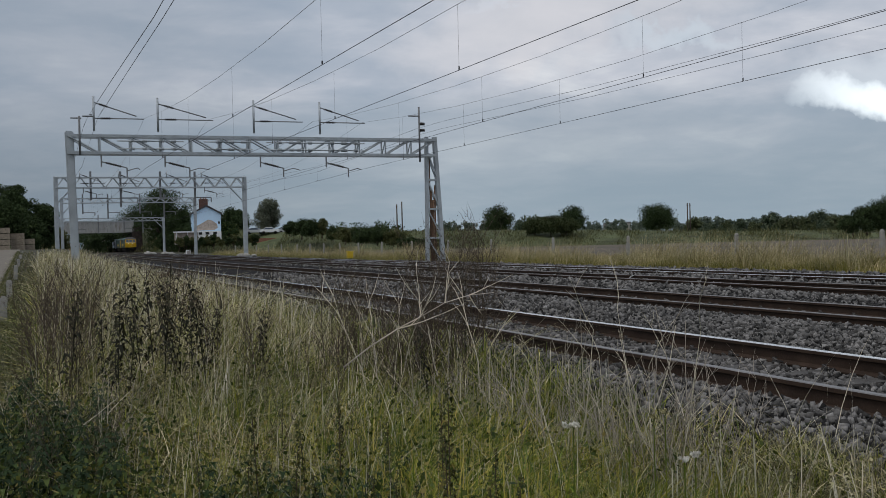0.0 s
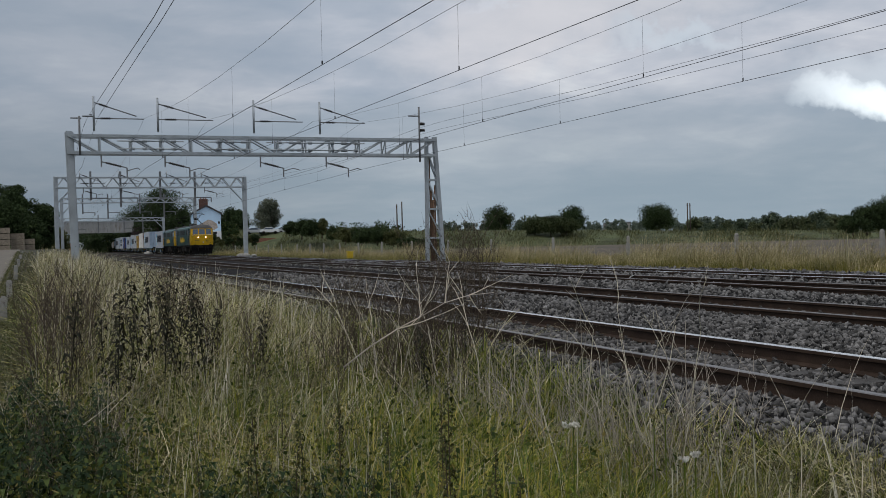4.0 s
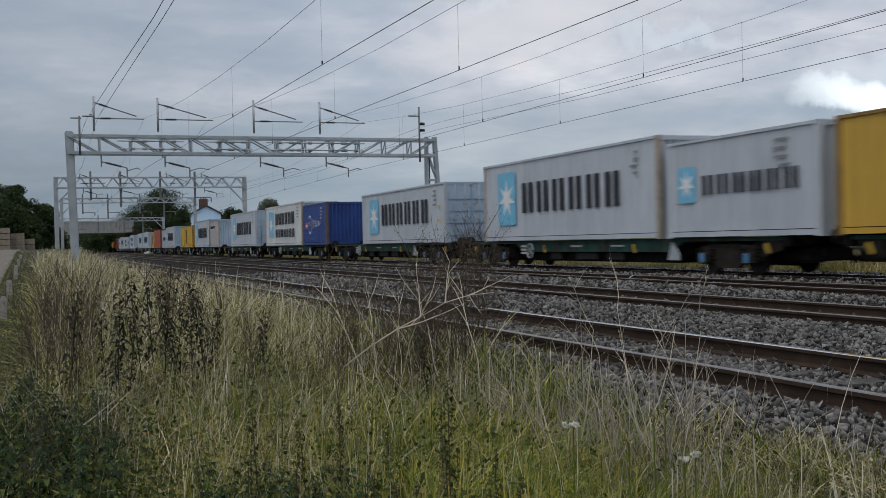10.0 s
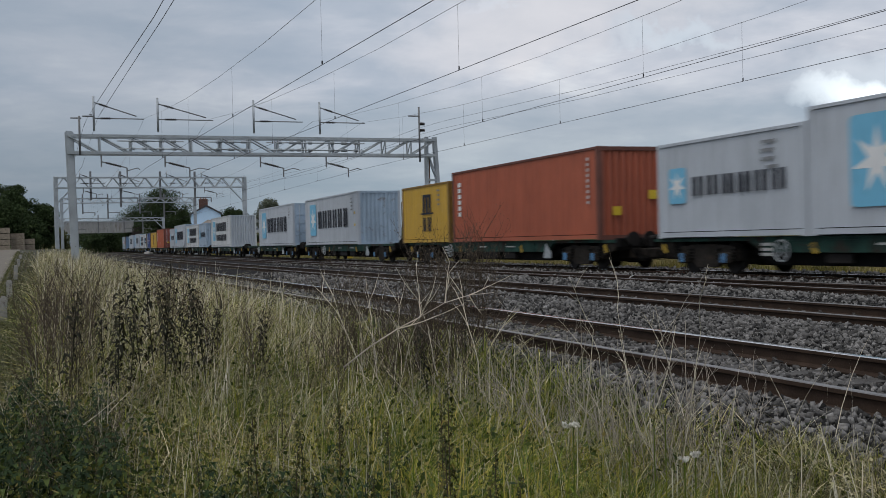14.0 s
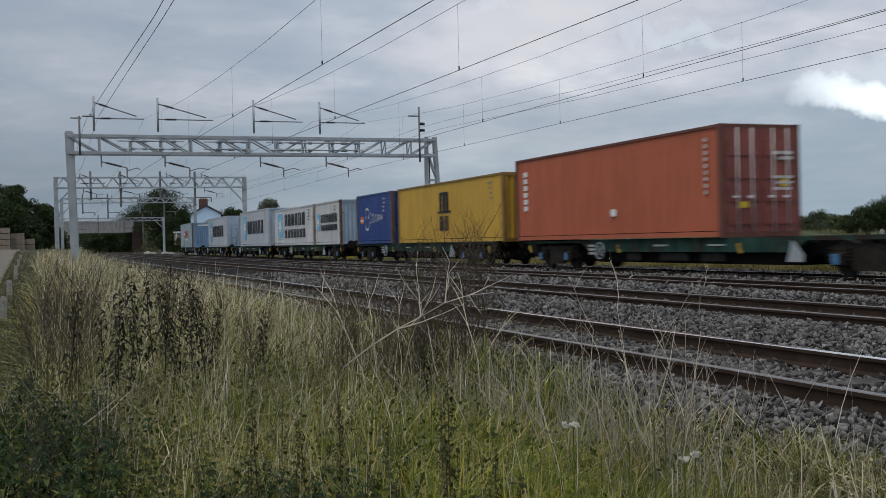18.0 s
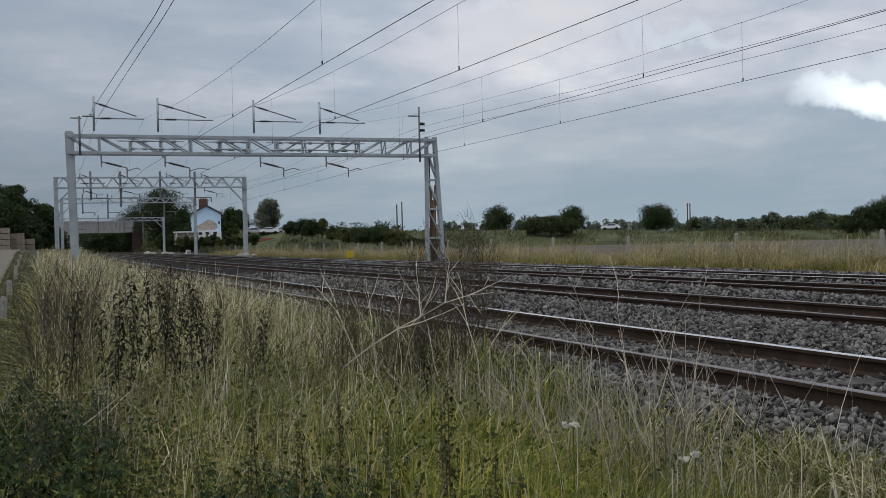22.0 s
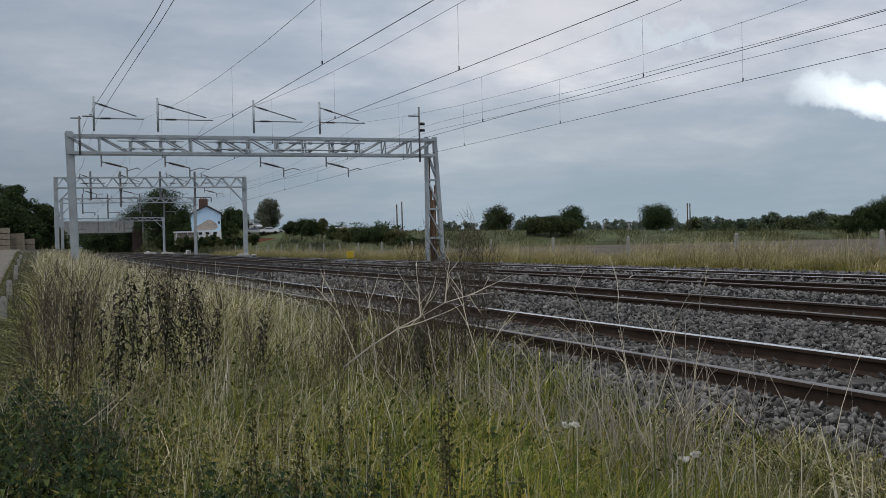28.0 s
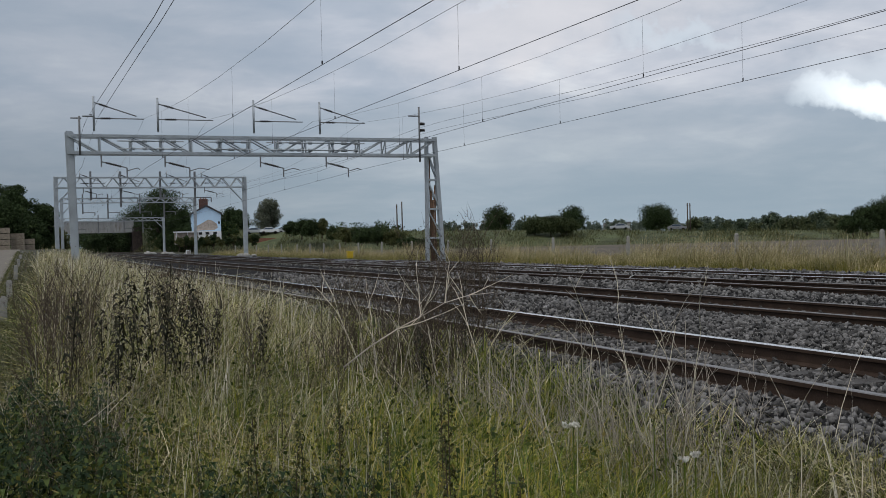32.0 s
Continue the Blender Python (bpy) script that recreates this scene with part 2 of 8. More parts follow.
M["mark_yellow"] = material("yellow_marking", (0.62, 0.43, 0.02), 0.5, 0, 0.05)
M["cap_blue"] = material("faded_blue_cover", (0.07, 0.2, 0.38), 0.6, 0, 0.25, 8, 40, stain=(0.03, 0.03, 0.03), stain_at=0.58, stain_scale=6)
M["panel_grey"] = material("dirty_white_stencil", (0.36, 0.37, 0.36), 0.7, 0, 0.2, 6, 40)
M["lever_yellow"] = material("grimy_yellow_paint", (0.38, 0.25, 0.02), 0.65, 0, 0.2, 6, 40, stain=(0.06, 0.045, 0.02), stain_at=0.55, stain_scale=6)
M["loco_letter"] = material("golden_yellow_marking", (0.58, 0.36, 0.004), 0.5, 0, 0.08)
M["loco_green"] = material("dark_green_loco_paint", (0.010, 0.052, 0.048), 0.5, 0, 0.12, 1.2, 25, stain=(0.025, 0.04, 0.036), stain_at=0.6, spec=0.25)
M["loco_grime_yellow"] = material("grimy_yellow_fitting", (0.22, 0.15, 0.01), 0.7, 0, 0.3, 3, 30)
M["rust_patch"] = material("rusty_red_patch", (0.30, 0.12, 0.02), 0.8, 0, 0.3, 3, 30)
M["loco_yellow"] = material("warning_yellow_paint", (0.49, 0.295, 0.003), 0.5, 0, 0.1, 2.5, 25, stain=(0.22, 0.125, 0.012), stain_at=0.58, stain_scale=2.2, spec=0.25, streak=0.2)
M["loco_roof"] = material("sooty_grey_roof", (0.058, 0.056, 0.056), 0.7, 0, 0.2, 1.5, 25)
# Roof green made paler, the sky's reflection put into its colour.
M["loco_roof_sheen"] = material("sky_lit_green_roof", (0.06, 0.12, 0.115), 0.5, 0, 0.15, 1.5, 25, stain=(0.08, 0.09, 0.09), stain_at=0.6)
M["loco_dark"] = material("louvre_dark", (0.009, 0.011, 0.011), 0.6, 0, 0.1)
# The blue base colour paints in some of the reflected sky.
M["glass"] = material("sky_tinted_window_glass", (0.06, 0.085, 0.12), 0.06, 0.0, 0.1, spec=1.0)
M["headlight"] = glow("lit_headlight", (1.0, 0.86, 0.55), 5.0)
M["white_paint"] = material("white_paint", (0.72, 0.74, 0.75), 0.6, 0, 0.05)
M["house_wall"] = material("pale_blue_render", (0.50, 0.68, 0.86), 0.85, 0, 0.05, 0.5, 8)
M["stone_wall"] = material("bare_rubble_stone", (0.36, 0.31, 0.27), 0.9, 0, 0.25, 2, 12)
M["brick"] = material("red_brick", (0.23, 0.105, 0.07), 0.9, 0, 0.2, 3, 15)
M["chimney_brick"] = material("sooty_brown_brick", (0.11, 0.06, 0.048), 0.9, 0, 0.25, 3, 15)
M["dark_brick"] = material("sooty_dark_brick", (0.06, 0.047, 0.042), 0.95, 0, 0.25, 2, 12, spec=0.2)
M["slate"] = material("dark_slate", (0.05, 0.05, 0.055), 0.7, 0, 0.2)
M["wood"] = material("grey_timber", (0.26, 0.22, 0.17), 0.9, 0, 0.2, 4, 30)
M["bark"] = material("bark", (0.07, 0.055, 0.04), 0.95, 0, 0.25, 5, 30)
M["leaf_dark"] = leaf_material("dark_tree_leaves", [(0, (0.024, 0.040, 0.014)), (0.5, (0.033, 0.054, 0.019)), (1, (0.044, 0.066, 0.023))], 0.9, 0.06)
M["leaf_olive"] = leaf_material("olive_tree_leaves", [(0, (0.045, 0.058, 0.02)), (0.6, (0.085, 0.10, 0.035)), (1, (0.14, 0.13, 0.05))])
M["leaf_thicket"] = leaf_material("thicket_leaves", [(0, (0.034, 0.048, 0.018)), (0.6, (0.05, 0.066, 0.026)), (1, (0.075, 0.085, 0.036))], 0.9, 0.08)
M["leaf_grey"] = leaf_material("grey_green_leaves", [(0, (0.08, 0.095, 0.07)), (1, (0.16, 0.17, 0.13))])
# These three leaf colours are paled to hold the haze of distance.
M["leaf_mid"] = leaf_material("haze_paled_leaves", [(0, (0.04, 0.06, 0.04)), (0.6, (0.07, 0.095, 0.06)), (1, (0.11, 0.13, 0.08))])
M["leaf_hazy"] = leaf_material("haze_paled_olive_leaves", [(0, (0.05, 0.066, 0.034)), (0.6, (0.085, 0.105, 0.05)), (1, (0.13, 0.14, 0.07))])
M["leaf_far"] = leaf_material("haze_tinted_distant_leaves", [(0, (0.075, 0.10, 0.085)), (1, (0.15, 0.18, 0.14))])
M["leaf_weed"] = leaf_material("nettle_leaves", [(0, (0.013, 0.028, 0.010)), (0.55, (0.030, 0.056, 0.018)), (0.85, (0.07, 0.105, 0.026)), (1, (0.14, 0.15, 0.04))])
M["leaf_low"] = leaf_material("low_weed_leaves", [(0, (0.025, 0.042, 0.010)), (0.5, (0.07, 0.092, 0.018)), (0.8, (0.15, 0.145, 0.032)), (1, (0.26, 0.21, 0.07))])
M["straw"] = leaf_material("dry_grass_blades", [(0, (0.06, 0.056, 0.022)), (0.35, (0.22, 0.20, 0.095)), (0.7, (0.54, 0.495, 0.295)), (1, (0.78, 0.71, 0.46))])
M["green_blade"] = leaf_material("green_grass_blades", [(0, (0.026, 0.05, 0.009)), (0.45, (0.125, 0.165, 0.024)), (0.8, (0.31, 0.32, 0.055)), (1, (0.58, 0.52, 0.22))])
M["stalk"] = leaf_material("bleached_dry_stalks", [(0, (0.5, 0.44, 0.35)), (1, (0.82, 0.76, 0.66))], 0.8, 0.05)
M["black_weed"] = leaf_material("blackened_weed_leaves", [(0, (0.012, 0.013, 0.009)), (0.7, (0.035, 0.034, 0.02)), (1, (0.08, 0.07, 0.04))], 0.85, 0.05)
M["white_flower"] = leaf_material("white_umbels", [(0, (0.6, 0.58, 0.55)), (1, (0.8, 0.78, 0.76))])

# ------------------------------------------------------------------ mesh helpers


def mesh_of(name, bm, mats, smooth=False):
    me = bpy.data.meshes.new(name)
    bm.to_mesh(me)
    bm.free()
    for m in mats if isinstance(mats, (list, tuple)) else [mats]:
        me.materials.append(m)
    if smooth:
        me.shade_smooth()
    return me


def part(name, bm, mats, parent, label="", smooth=False):
    ob = new(name, mesh_of(name, bm, mats, smooth))
    ob.parent = parent
    if label:
        tagged(ob, label)
    return ob


def thing(name, label, category, group="", kind="", bm=None, mats=None, smooth=False):
    ob = new(name, mesh_of(name, bm, mats, smooth) if bm else None)
    return tagged(ob, label, category, group, kind)


def box(bm, x0, x1, y0, y1, z0, z1, mi=0):
    v = [bm.verts.new((x, y, z)) for z in (z0, z1) for x, y in ((x0, y0), (x1, y0), (x1, y1), (x0, y1))]
    for q in ((3, 2, 1, 0), (4, 5, 6, 7), (0, 1, 5, 4), (1, 2, 6, 5), (2, 3, 7, 6), (3, 0, 4, 7)):
        bm.faces.new([v[i] for i in q]).material_index = mi
    return bm


def rod(bm, a, b, r, seg=6, r2=None, mi=0, caps=True):
    a, b = Vector(a), Vector(b)
    d = (b - a).normalized()
    u = d.orthogonal().normalized()
    w = d.cross(u)
    r2 = r if r2 is None else r2
    ring = []
    for p, rr in ((a, r), (b, r2)):
        ring.append([bm.verts.new(p + (u * math.cos(t) + w * math.sin(t)) * rr) for t in (2 * math.pi * i / seg for i in range(seg))])
    for i in range(seg):
        f = bm.faces.new((ring[0][i], ring[0][(i + 1) % seg], ring[1][(i + 1) % seg], ring[1][i]))
        f.material_index, f.smooth = mi, seg > 5
    if caps:
        bm.faces.new(ring[0][::-1]).material_index = mi
        bm.faces.new(ring[1]).material_index = mi
    return bm


def chain(bm, pts, r, seg=5, mi=0):
    for a, b in zip(pts, pts[1:]):
        rod(bm, a, b, r, seg, mi=mi, caps=False)
    return bm


def sheet(bm, pts, mi=0):
    bm.faces.new([bm.verts.new(p) for p in pts]).material_index = mi
    return bm


def loft(bm, rings, mi=0, closed=True, caps=True, smooth=False):
    vs = [[bm.verts.new(p) for p in r] for r in rings]
    n = len(vs[0])
    for a, b in zip(vs, vs[1:]):
        for i in range(n if closed else n - 1):
            f = bm.faces.new((a[i], a[(i + 1) % n], b[(i + 1) % n], b[i]))
            f.material_index, f.smooth = mi, smooth
    if caps and closed:
        bm.faces.new(vs[0][::-1]).material_index = mi
        bm.faces.new(vs[-1]).material_index = mi
    return bm


def raw_mesh(name, verts, faces, mats, mat_index=None, smooth=False):
    """A large mesh from numpy arrays; every face has the same number of corners."""
    me = bpy.data.meshes.new(name)
    n, k = faces.shape
    me.vertices.add(len(verts))
    me.vertices.foreach_set("co", verts.astype(np.float32).ravel())
    me.loops.add(n * k)
    me.loops.foreach_set("vertex_index", faces.astype(np.int32).ravel())
    me.polygons.add(n)
    me.polygons.foreach_set("loop_start", np.arange(0, n * k, k, dtype=np.int32))
    for m in mats:
        me.materials.append(m)
    if mat_index is not None:
        me.polygons.foreach_set("material_index", mat_index.astype(np.int32))
    me.update(calc_edges=True)
    if smooth:
        me.shade_smooth()
    return me


BEND_Y = [-900, -100, 0, 50, 100, 140, 170, 190, 230, 260, 280, 310, 345, 380, 430, 500, 900]
BEND_X = [0, 0, 0, 0.2, 0.85, 1.74, 2.55, 3.15, 4.35, 5.05, 5.45, 5.7, 5.4, 4.6, 2.9, 0.7, 0.5]
_fy = np.arange(-920.0, 921.0, 2.0)
_fx = np.convolve(np.pad(np.interp(_fy, BEND_Y, BEND_X), 12, mode="edge"), np.hanning(27)[1:-1] / np.hanning(27)[1:-1].sum(), mode="valid")


def bend(y):
    """How far the line has swung to the right at y."""
    return float(np.interp(y, _fy, _fx))


def heading(y):
    return math.degrees(math.atan((bend(y + 6) - bend(y - 6)) / 12))


TRACKS = [5.635, 9.64, 14.23, 17.43]
TRACK_Z = [0.01, 0.04, 0.0, 0.0]
STEPS = [-900, -300, -100, -40, -20, -10] + [i * 5 for i in range(-1, 40)] + [200 + 10 * i for i in range(1, 32)] + [560, 640, 760, 900]

def ribbed(bm, a, b, r, n, seg=8, core=0.5):
    """A rod with round ribs (an insulator or a coil), one closed shape."""
    a, b = Vector(a), Vector(b)
    d = (b - a).normalized()
    u = d.cross(Vector((0, 0, 1)) if abs(d.z) < 0.9 else Vector((1, 0, 0))).normalized()
    w = d.cross(u)
    rings = []
    for i in range(n):
        for t, k in ((0.05, core), (0.3, 1.0), (0.6, 1.0), (0.85, core)):
            c = a.lerp(b, (i + t) / n)
            rings.append([tuple(c + (u * math.cos(2 * math.pi * j / seg) + w * math.sin(2 * math.pi * j / seg)) * r * k) for j in range(seg)])
    loft(bm, rings)


# ------------------------------------------------------------------ ground


def surface(name, xs_z, ys, mat, label, follow=True, kind="structure", jitter=0.0, sub=1):
    """A strip of ground that runs along y: xs_z lists (x, z) across it."""
    cols = []
    for (xa, za), (xb, zb) in zip(xs_z, xs_z[1:]):
        for i in range(sub):
            t = i / sub
            cols.append((xa + (xb - xa) * t, za + (zb - za) * t))
    cols.append(xs_z[-1])
    rnd = random.Random(7)
    v, f = [], []
    for y in ys:
        for x, z in cols:
            v.append((x + (bend(y) if follow else 0), y, z + rnd.uniform(-jitter, jitter)))
    n = len(cols)
    for j in range(len(ys) - 1):
        for i in range(n - 1):
            a = j * n + i
            f.append((a, a + 1, a + n + 1, a + n))
    ob = new(name, raw_mesh(name, np.array(v), np.array(f), [mat], smooth=True))
    return tagged(ob, label, name.split("_")[0], kind=kind)


def verge_z(x, y):
    """Height of the near verge: level by the camera, rising slowly along the line."""
    z = -0.65 + 0.012 * min(max(y, 0.0), 40.0) + 0.021 * min(max(y - 40.0, 0.0), 60.0)
    if x > 2.6:
        z = z + (min(z, -0.78) - z) * min(1.0, (x - 2.6) / 1.4)
    return z + 0.05 * noise.noise((x * 0.7, y * 0.7, 3.0))


def build_ground():
    # one sheet to the horizon
    v, f = [], []
    R = [0, 20, 60, 150, 300, 600, 1200, 2500, 4800]
    seg = 48
    for r in R:
        for i in range(seg):
            a = 2 * math.pi * i / seg
            v.append((10 + r * math.cos(a), r * math.sin(a), -0.95 if r < 300 else -0.95 + 0.0015 * (r - 300)))
    for j in range(len(R) - 1):
        for i in range(seg):
            f.append((j * seg + i, j * seg + (i + 1) % seg, (j + 1) * seg + (i + 1) % seg, (j + 1) * seg + i))
    tagged(new("ground", raw_mesh("ground", np.array(v), np.array(f), [M["pasture"]])), "wide flat pasture reaching to the horizon", "ground", kind="structure")
    ys = STEPS
    surface("trackbed_ballast", [(2.9, -0.8), (4.1, -0.17), (4.75, -0.12), (4.95, -0.18), (6.95, -0.19), (7.5, -0.09), (8.0, -0.05), (8.65, -0.065), (8.85, -0.11), (9.1, -0.15), (11.2, -0.15), (11.9, -0.06), (12.7, -0.07), (13.2, -0.17), (15.1, -0.17), (15.5, -0.08), (16.3, -0.08), (16.6, -0.16), (18.4, -0.17), (18.7, -0.13), (20.4, -0.13), (20.9, -0.22), (21.6, -0.6)], ys, M["ballast_bed_gap_shade"], "ballast bed under four tracks, near-black as the shade between stones")
    v, f, xs = [], [], [-60, -30, -14, -7, -4, -2, -1, 0, 1, 2, 3, 3.4, 4.0]
    yy = [-300, -100, -40] + [i * 2.0 for i in range(-10, 60)] + [130, 150, 180, 220, 280, 360, 500, 900]
    for y in yy:
        for x in xs:
            v.append((x + bend(y), y, verge_z(x, y)))
    n = len(xs)
    for j in range(len(yy) - 1):
        for i in range(n - 1):
            f.append((j * n + i, j * n + i + 1, (j + 1) * n + i + 1, (j + 1) * n + i))
    tagged(new("verge_near", raw_mesh("verge_near", np.array(v), np.array(f), [M["soil"]], smooth=True)), "rough grassy verge beside the tracks, soil darkened as shade between blades", "verge", kind="structure")
    surface("verge_far", [(19.7, -0.42), (20.6, -0.3), (22.5, -0.12), (24.5, -0.1), (26.5, -0.5)], ys, M["soil"], "grassy verge beyond the tracks", jitter=0.03, sub=3)
    surface("field_ploughed", [(26.4, -0.5), (40, -0.75), (120, -0.75), (235, -0.7)], [y for y in range(-300, 261, 20)], M["field"], "bare brown ploughed field behind a fence", follow=False)


def build_tracks():
    prof = [(-0.07, -0.159), (0.07, -0.159), (0.07, -0.146), (0.012, -0.125), (0.010, -0.045), (0.036, -0.034), (0.036, -0.006), (0.028, 0.0), (-0.028, 0.0), (-0.036, -0.006), (-0.036, -0.034), (-0.010, -0.045), (-0.012, -0.125), (-0.07, -0.146)]
    tracks = []
    for k, (xc, z) in enumerate(zip(TRACKS, TRACK_Z)):
        tr = thing("railway_track", "rusty steel rails with polished heads on concrete sleepers", "railway track", "parallel railway tracks")
        for side, dz in ((-0.7525, 0.0), (0.7525, -0.02)):
            bm = bmesh.new()
            vs = [[bm.verts.new((xc + side + bend(y) + a, y, z + dz + b)) for a, b in prof] for y in STEPS]
            n = len(prof)
            for r0, r1 in zip(vs, vs[1:]):
                for i in range(n):
                    fc = bm.faces.new((r0[i], r1[i], r1[(i + 1) % n], r0[(i + 1) % n]))
                    fc.material_index = 1 if i in (6, 7, 8) else 0
            part("rail", bm, [M["rust"], M["railhead" if (k == 0 and side > 0) or k == 3 else "railhead_dull"]], tr, "rusty rail with a polished head")
        tracks.append(tr)
    return tracks


build_ground()
tracks = build_tracks()

# ------------------------------------------------------------------ overhead line


def gantry(y, x0, x1, zb, zt, bays, style, ground=-0.7):
    g = thing("overhead_line_gantry", "grey galvanised steel portal gantry spanning four tracks", "gantry", "portal gantries over the line")
    c = 0.07 if style == "old" else 0.06
    for nm, z in (("top_chord", zt), ("bottom_chord", zb)):
        bm = bmesh.new()
        for dy in (-0.35, 0.35):
            box(bm, x0, x1, y + dy - c, y + dy + c, z - c, z + c)
        part(nm, bm, M["galv"], g)
    xs = [x0 + (x1 - x0) * i / bays for i in range(bays + 1)]
    mid = (x0 + x1) / 2
    for i in range(bays):
        for dy in (-0.35, 0.35):
            bm = bmesh.new()
            if style == "old":
                a, b = (xs[i], xs[i + 1]) if xs[i] < mid else (xs[i + 1], xs[i])
                rod(bm, (a, y + dy, zt), (b, y + dy, zb), 0.045, 5)
            else:
                a, b = (zt, zb) if i % 2 else (zb, zt)
                rod(bm, (xs[i], y + dy, a), (xs[i + 1], y + dy, b), 0.05, 5)
            part("diagonal_brace", bm, M["galv"], g)
        if style == "old" and i:
            bm = bmesh.new()
            for dy in (-0.35, 0.35):
                rod(bm, (xs[i], y + dy, zt), (xs[i], y + dy, zb), 0.05, 5)
            rod(bm, (xs[i], y - 0.35, zt), (xs[i], y + 0.35, zb), 0.03, 4)
            part("upright", bm, M["galv"], g)
    if style == "old":
        # near-side leg: one raking tapered column
        bm = bmesh.new()
        loft(bm, [[(x0 - 0.12, y - 0.3, zt + 0.22), (x0 + 0.28, y - 0.3, zt + 0.22), (x0 + 0.28, y + 0.3, zt + 0.22), (x0 - 0.12, y + 0.3, zt + 0.22)],
                  [(x0 + 0.08, y - 0.25, ground), (x0 + 0.44, y - 0.25, ground), (x0 + 0.44, y + 0.25, ground), (x0 + 0.08, y + 0.25, ground)]])
        bmesh.ops.bevel(bm, geom=bm.edges[:], offset=0.05, segments=2, affect="EDGES")
        part("leg", bm, M["galv"], g)
        # far-side leg: two columns laced together
        for xa, xb, w in ((x1 - 0.45, x1 - 0.55, 0.075), (x1 + 0.02, x1 + 0.42, 0.1)):
            bm = bmesh.new()
            loft(bm, [[(xa - w, y - 0.14, zt + 0.2), (xa + w, y - 0.14, zt + 0.2), (xa + w, y + 0.14, zt + 0.2), (xa - w, y + 0.14, zt + 0.2)],
                      [(xb - w, y - 0.14, ground), (xb + w, y - 0.14, ground), (xb + w, y + 0.14, ground), (xb - w, y + 0.14, ground)]])
            part("leg", bm, M["galv"], g)
        h = zt - ground
        for i in range(4):
            t0, t1 = 0.08 + 0.22 * i, 0.08 + 0.22 * (i + 1)
            za, zc = zt - h * t0, zt - h * t1
            for dy in (-0.12, 0.12):
                bm = bmesh.new()
                rod(bm, (x1 - 0.45 - 0.1 * t0, y + dy, za), (x1 + 0.02 + 0.4 * t1, y + dy, zc), 0.045, 4)
                part("lacing_bar", bm, M["galv"], g)
            bm = bmesh.new()
            box(bm, x1 - 0.49 - 0.1 * t1, x1 + 0.02 + 0.4 * t1, y - 0.13, y + 0.13, zc - 0.05, zc + 0.05)
            part("tie_plate", bm, M["galv"], g)
        for dx, r, z1 in ((-0.26, 0.05, 0.62), (-0.14, 0.06, 0.55), (-0.02, 0.04, 0.66), (-0.33, 0.035, 0.9)):
            bm = bmesh.new()
            rod(bm, (x1 + dx, y, ground), (x1 + dx * 0.9, y, ground + h * z1), r, 6)
            part("cable_pipe", bm, M["rust_light"], g, "rusty brown cable pipe")
    else:
        for xa in (x0, x1):
            bm = bmesh.new()
            box(bm, xa - 0.2, xa + 0.2, y - 0.25, y + 0.25, ground, zt + 0.1)
            bmesh.ops.bevel(bm, geom=bm.edges[:], offset=0.03, segments=1, affect="EDGES")
            part("leg", bm, M["galv"], g)
        for xa, sgn in ((x0, 1), (x1, -1)):
            bm = bmesh.new()
            rod(bm, (xa, y, zb - 1.6), (xa + sgn * 1.5, y, zb), 0.07, 5)
            part("knee_brace", bm, M["galv"], g)
    return g


WIRE_Z, SPAN_Y = 5.0, [-150.0, -100.0, -48.0, 2.0, 54.4, 108.0, 157.0, 205.0, 255.0, 300.0, 350.0, 400.0, 450.0, 500.0]
CAT_Z = 7.5
STAGGER = [(0.97, -0.46), (0.33, -1.3), (0.44, -0.43), (0.43, -0.87)]


def line_x(k, y):
    """Contact wire of track k: zigzags a little from gantry to gantry."""
    zig = [STAGGER[k][0] if a == 2.0 else STAGGER[k][1] if a == 54.4 else 0.25 * (-1) ** i for i, a in enumerate(SPAN_Y)]
    return TRACKS[k] + bend(y) + float(np.interp(y, SPAN_Y, zig))


def cat_z(y, top=CAT_Z, sag=1.02):
    for a, b in zip(SPAN_Y, SPAN_Y[1:]):
        if a <= y <= b:
            t = (y - a) / (b - a)
            return top - 4 * sag * t * (1 - t)
    return top


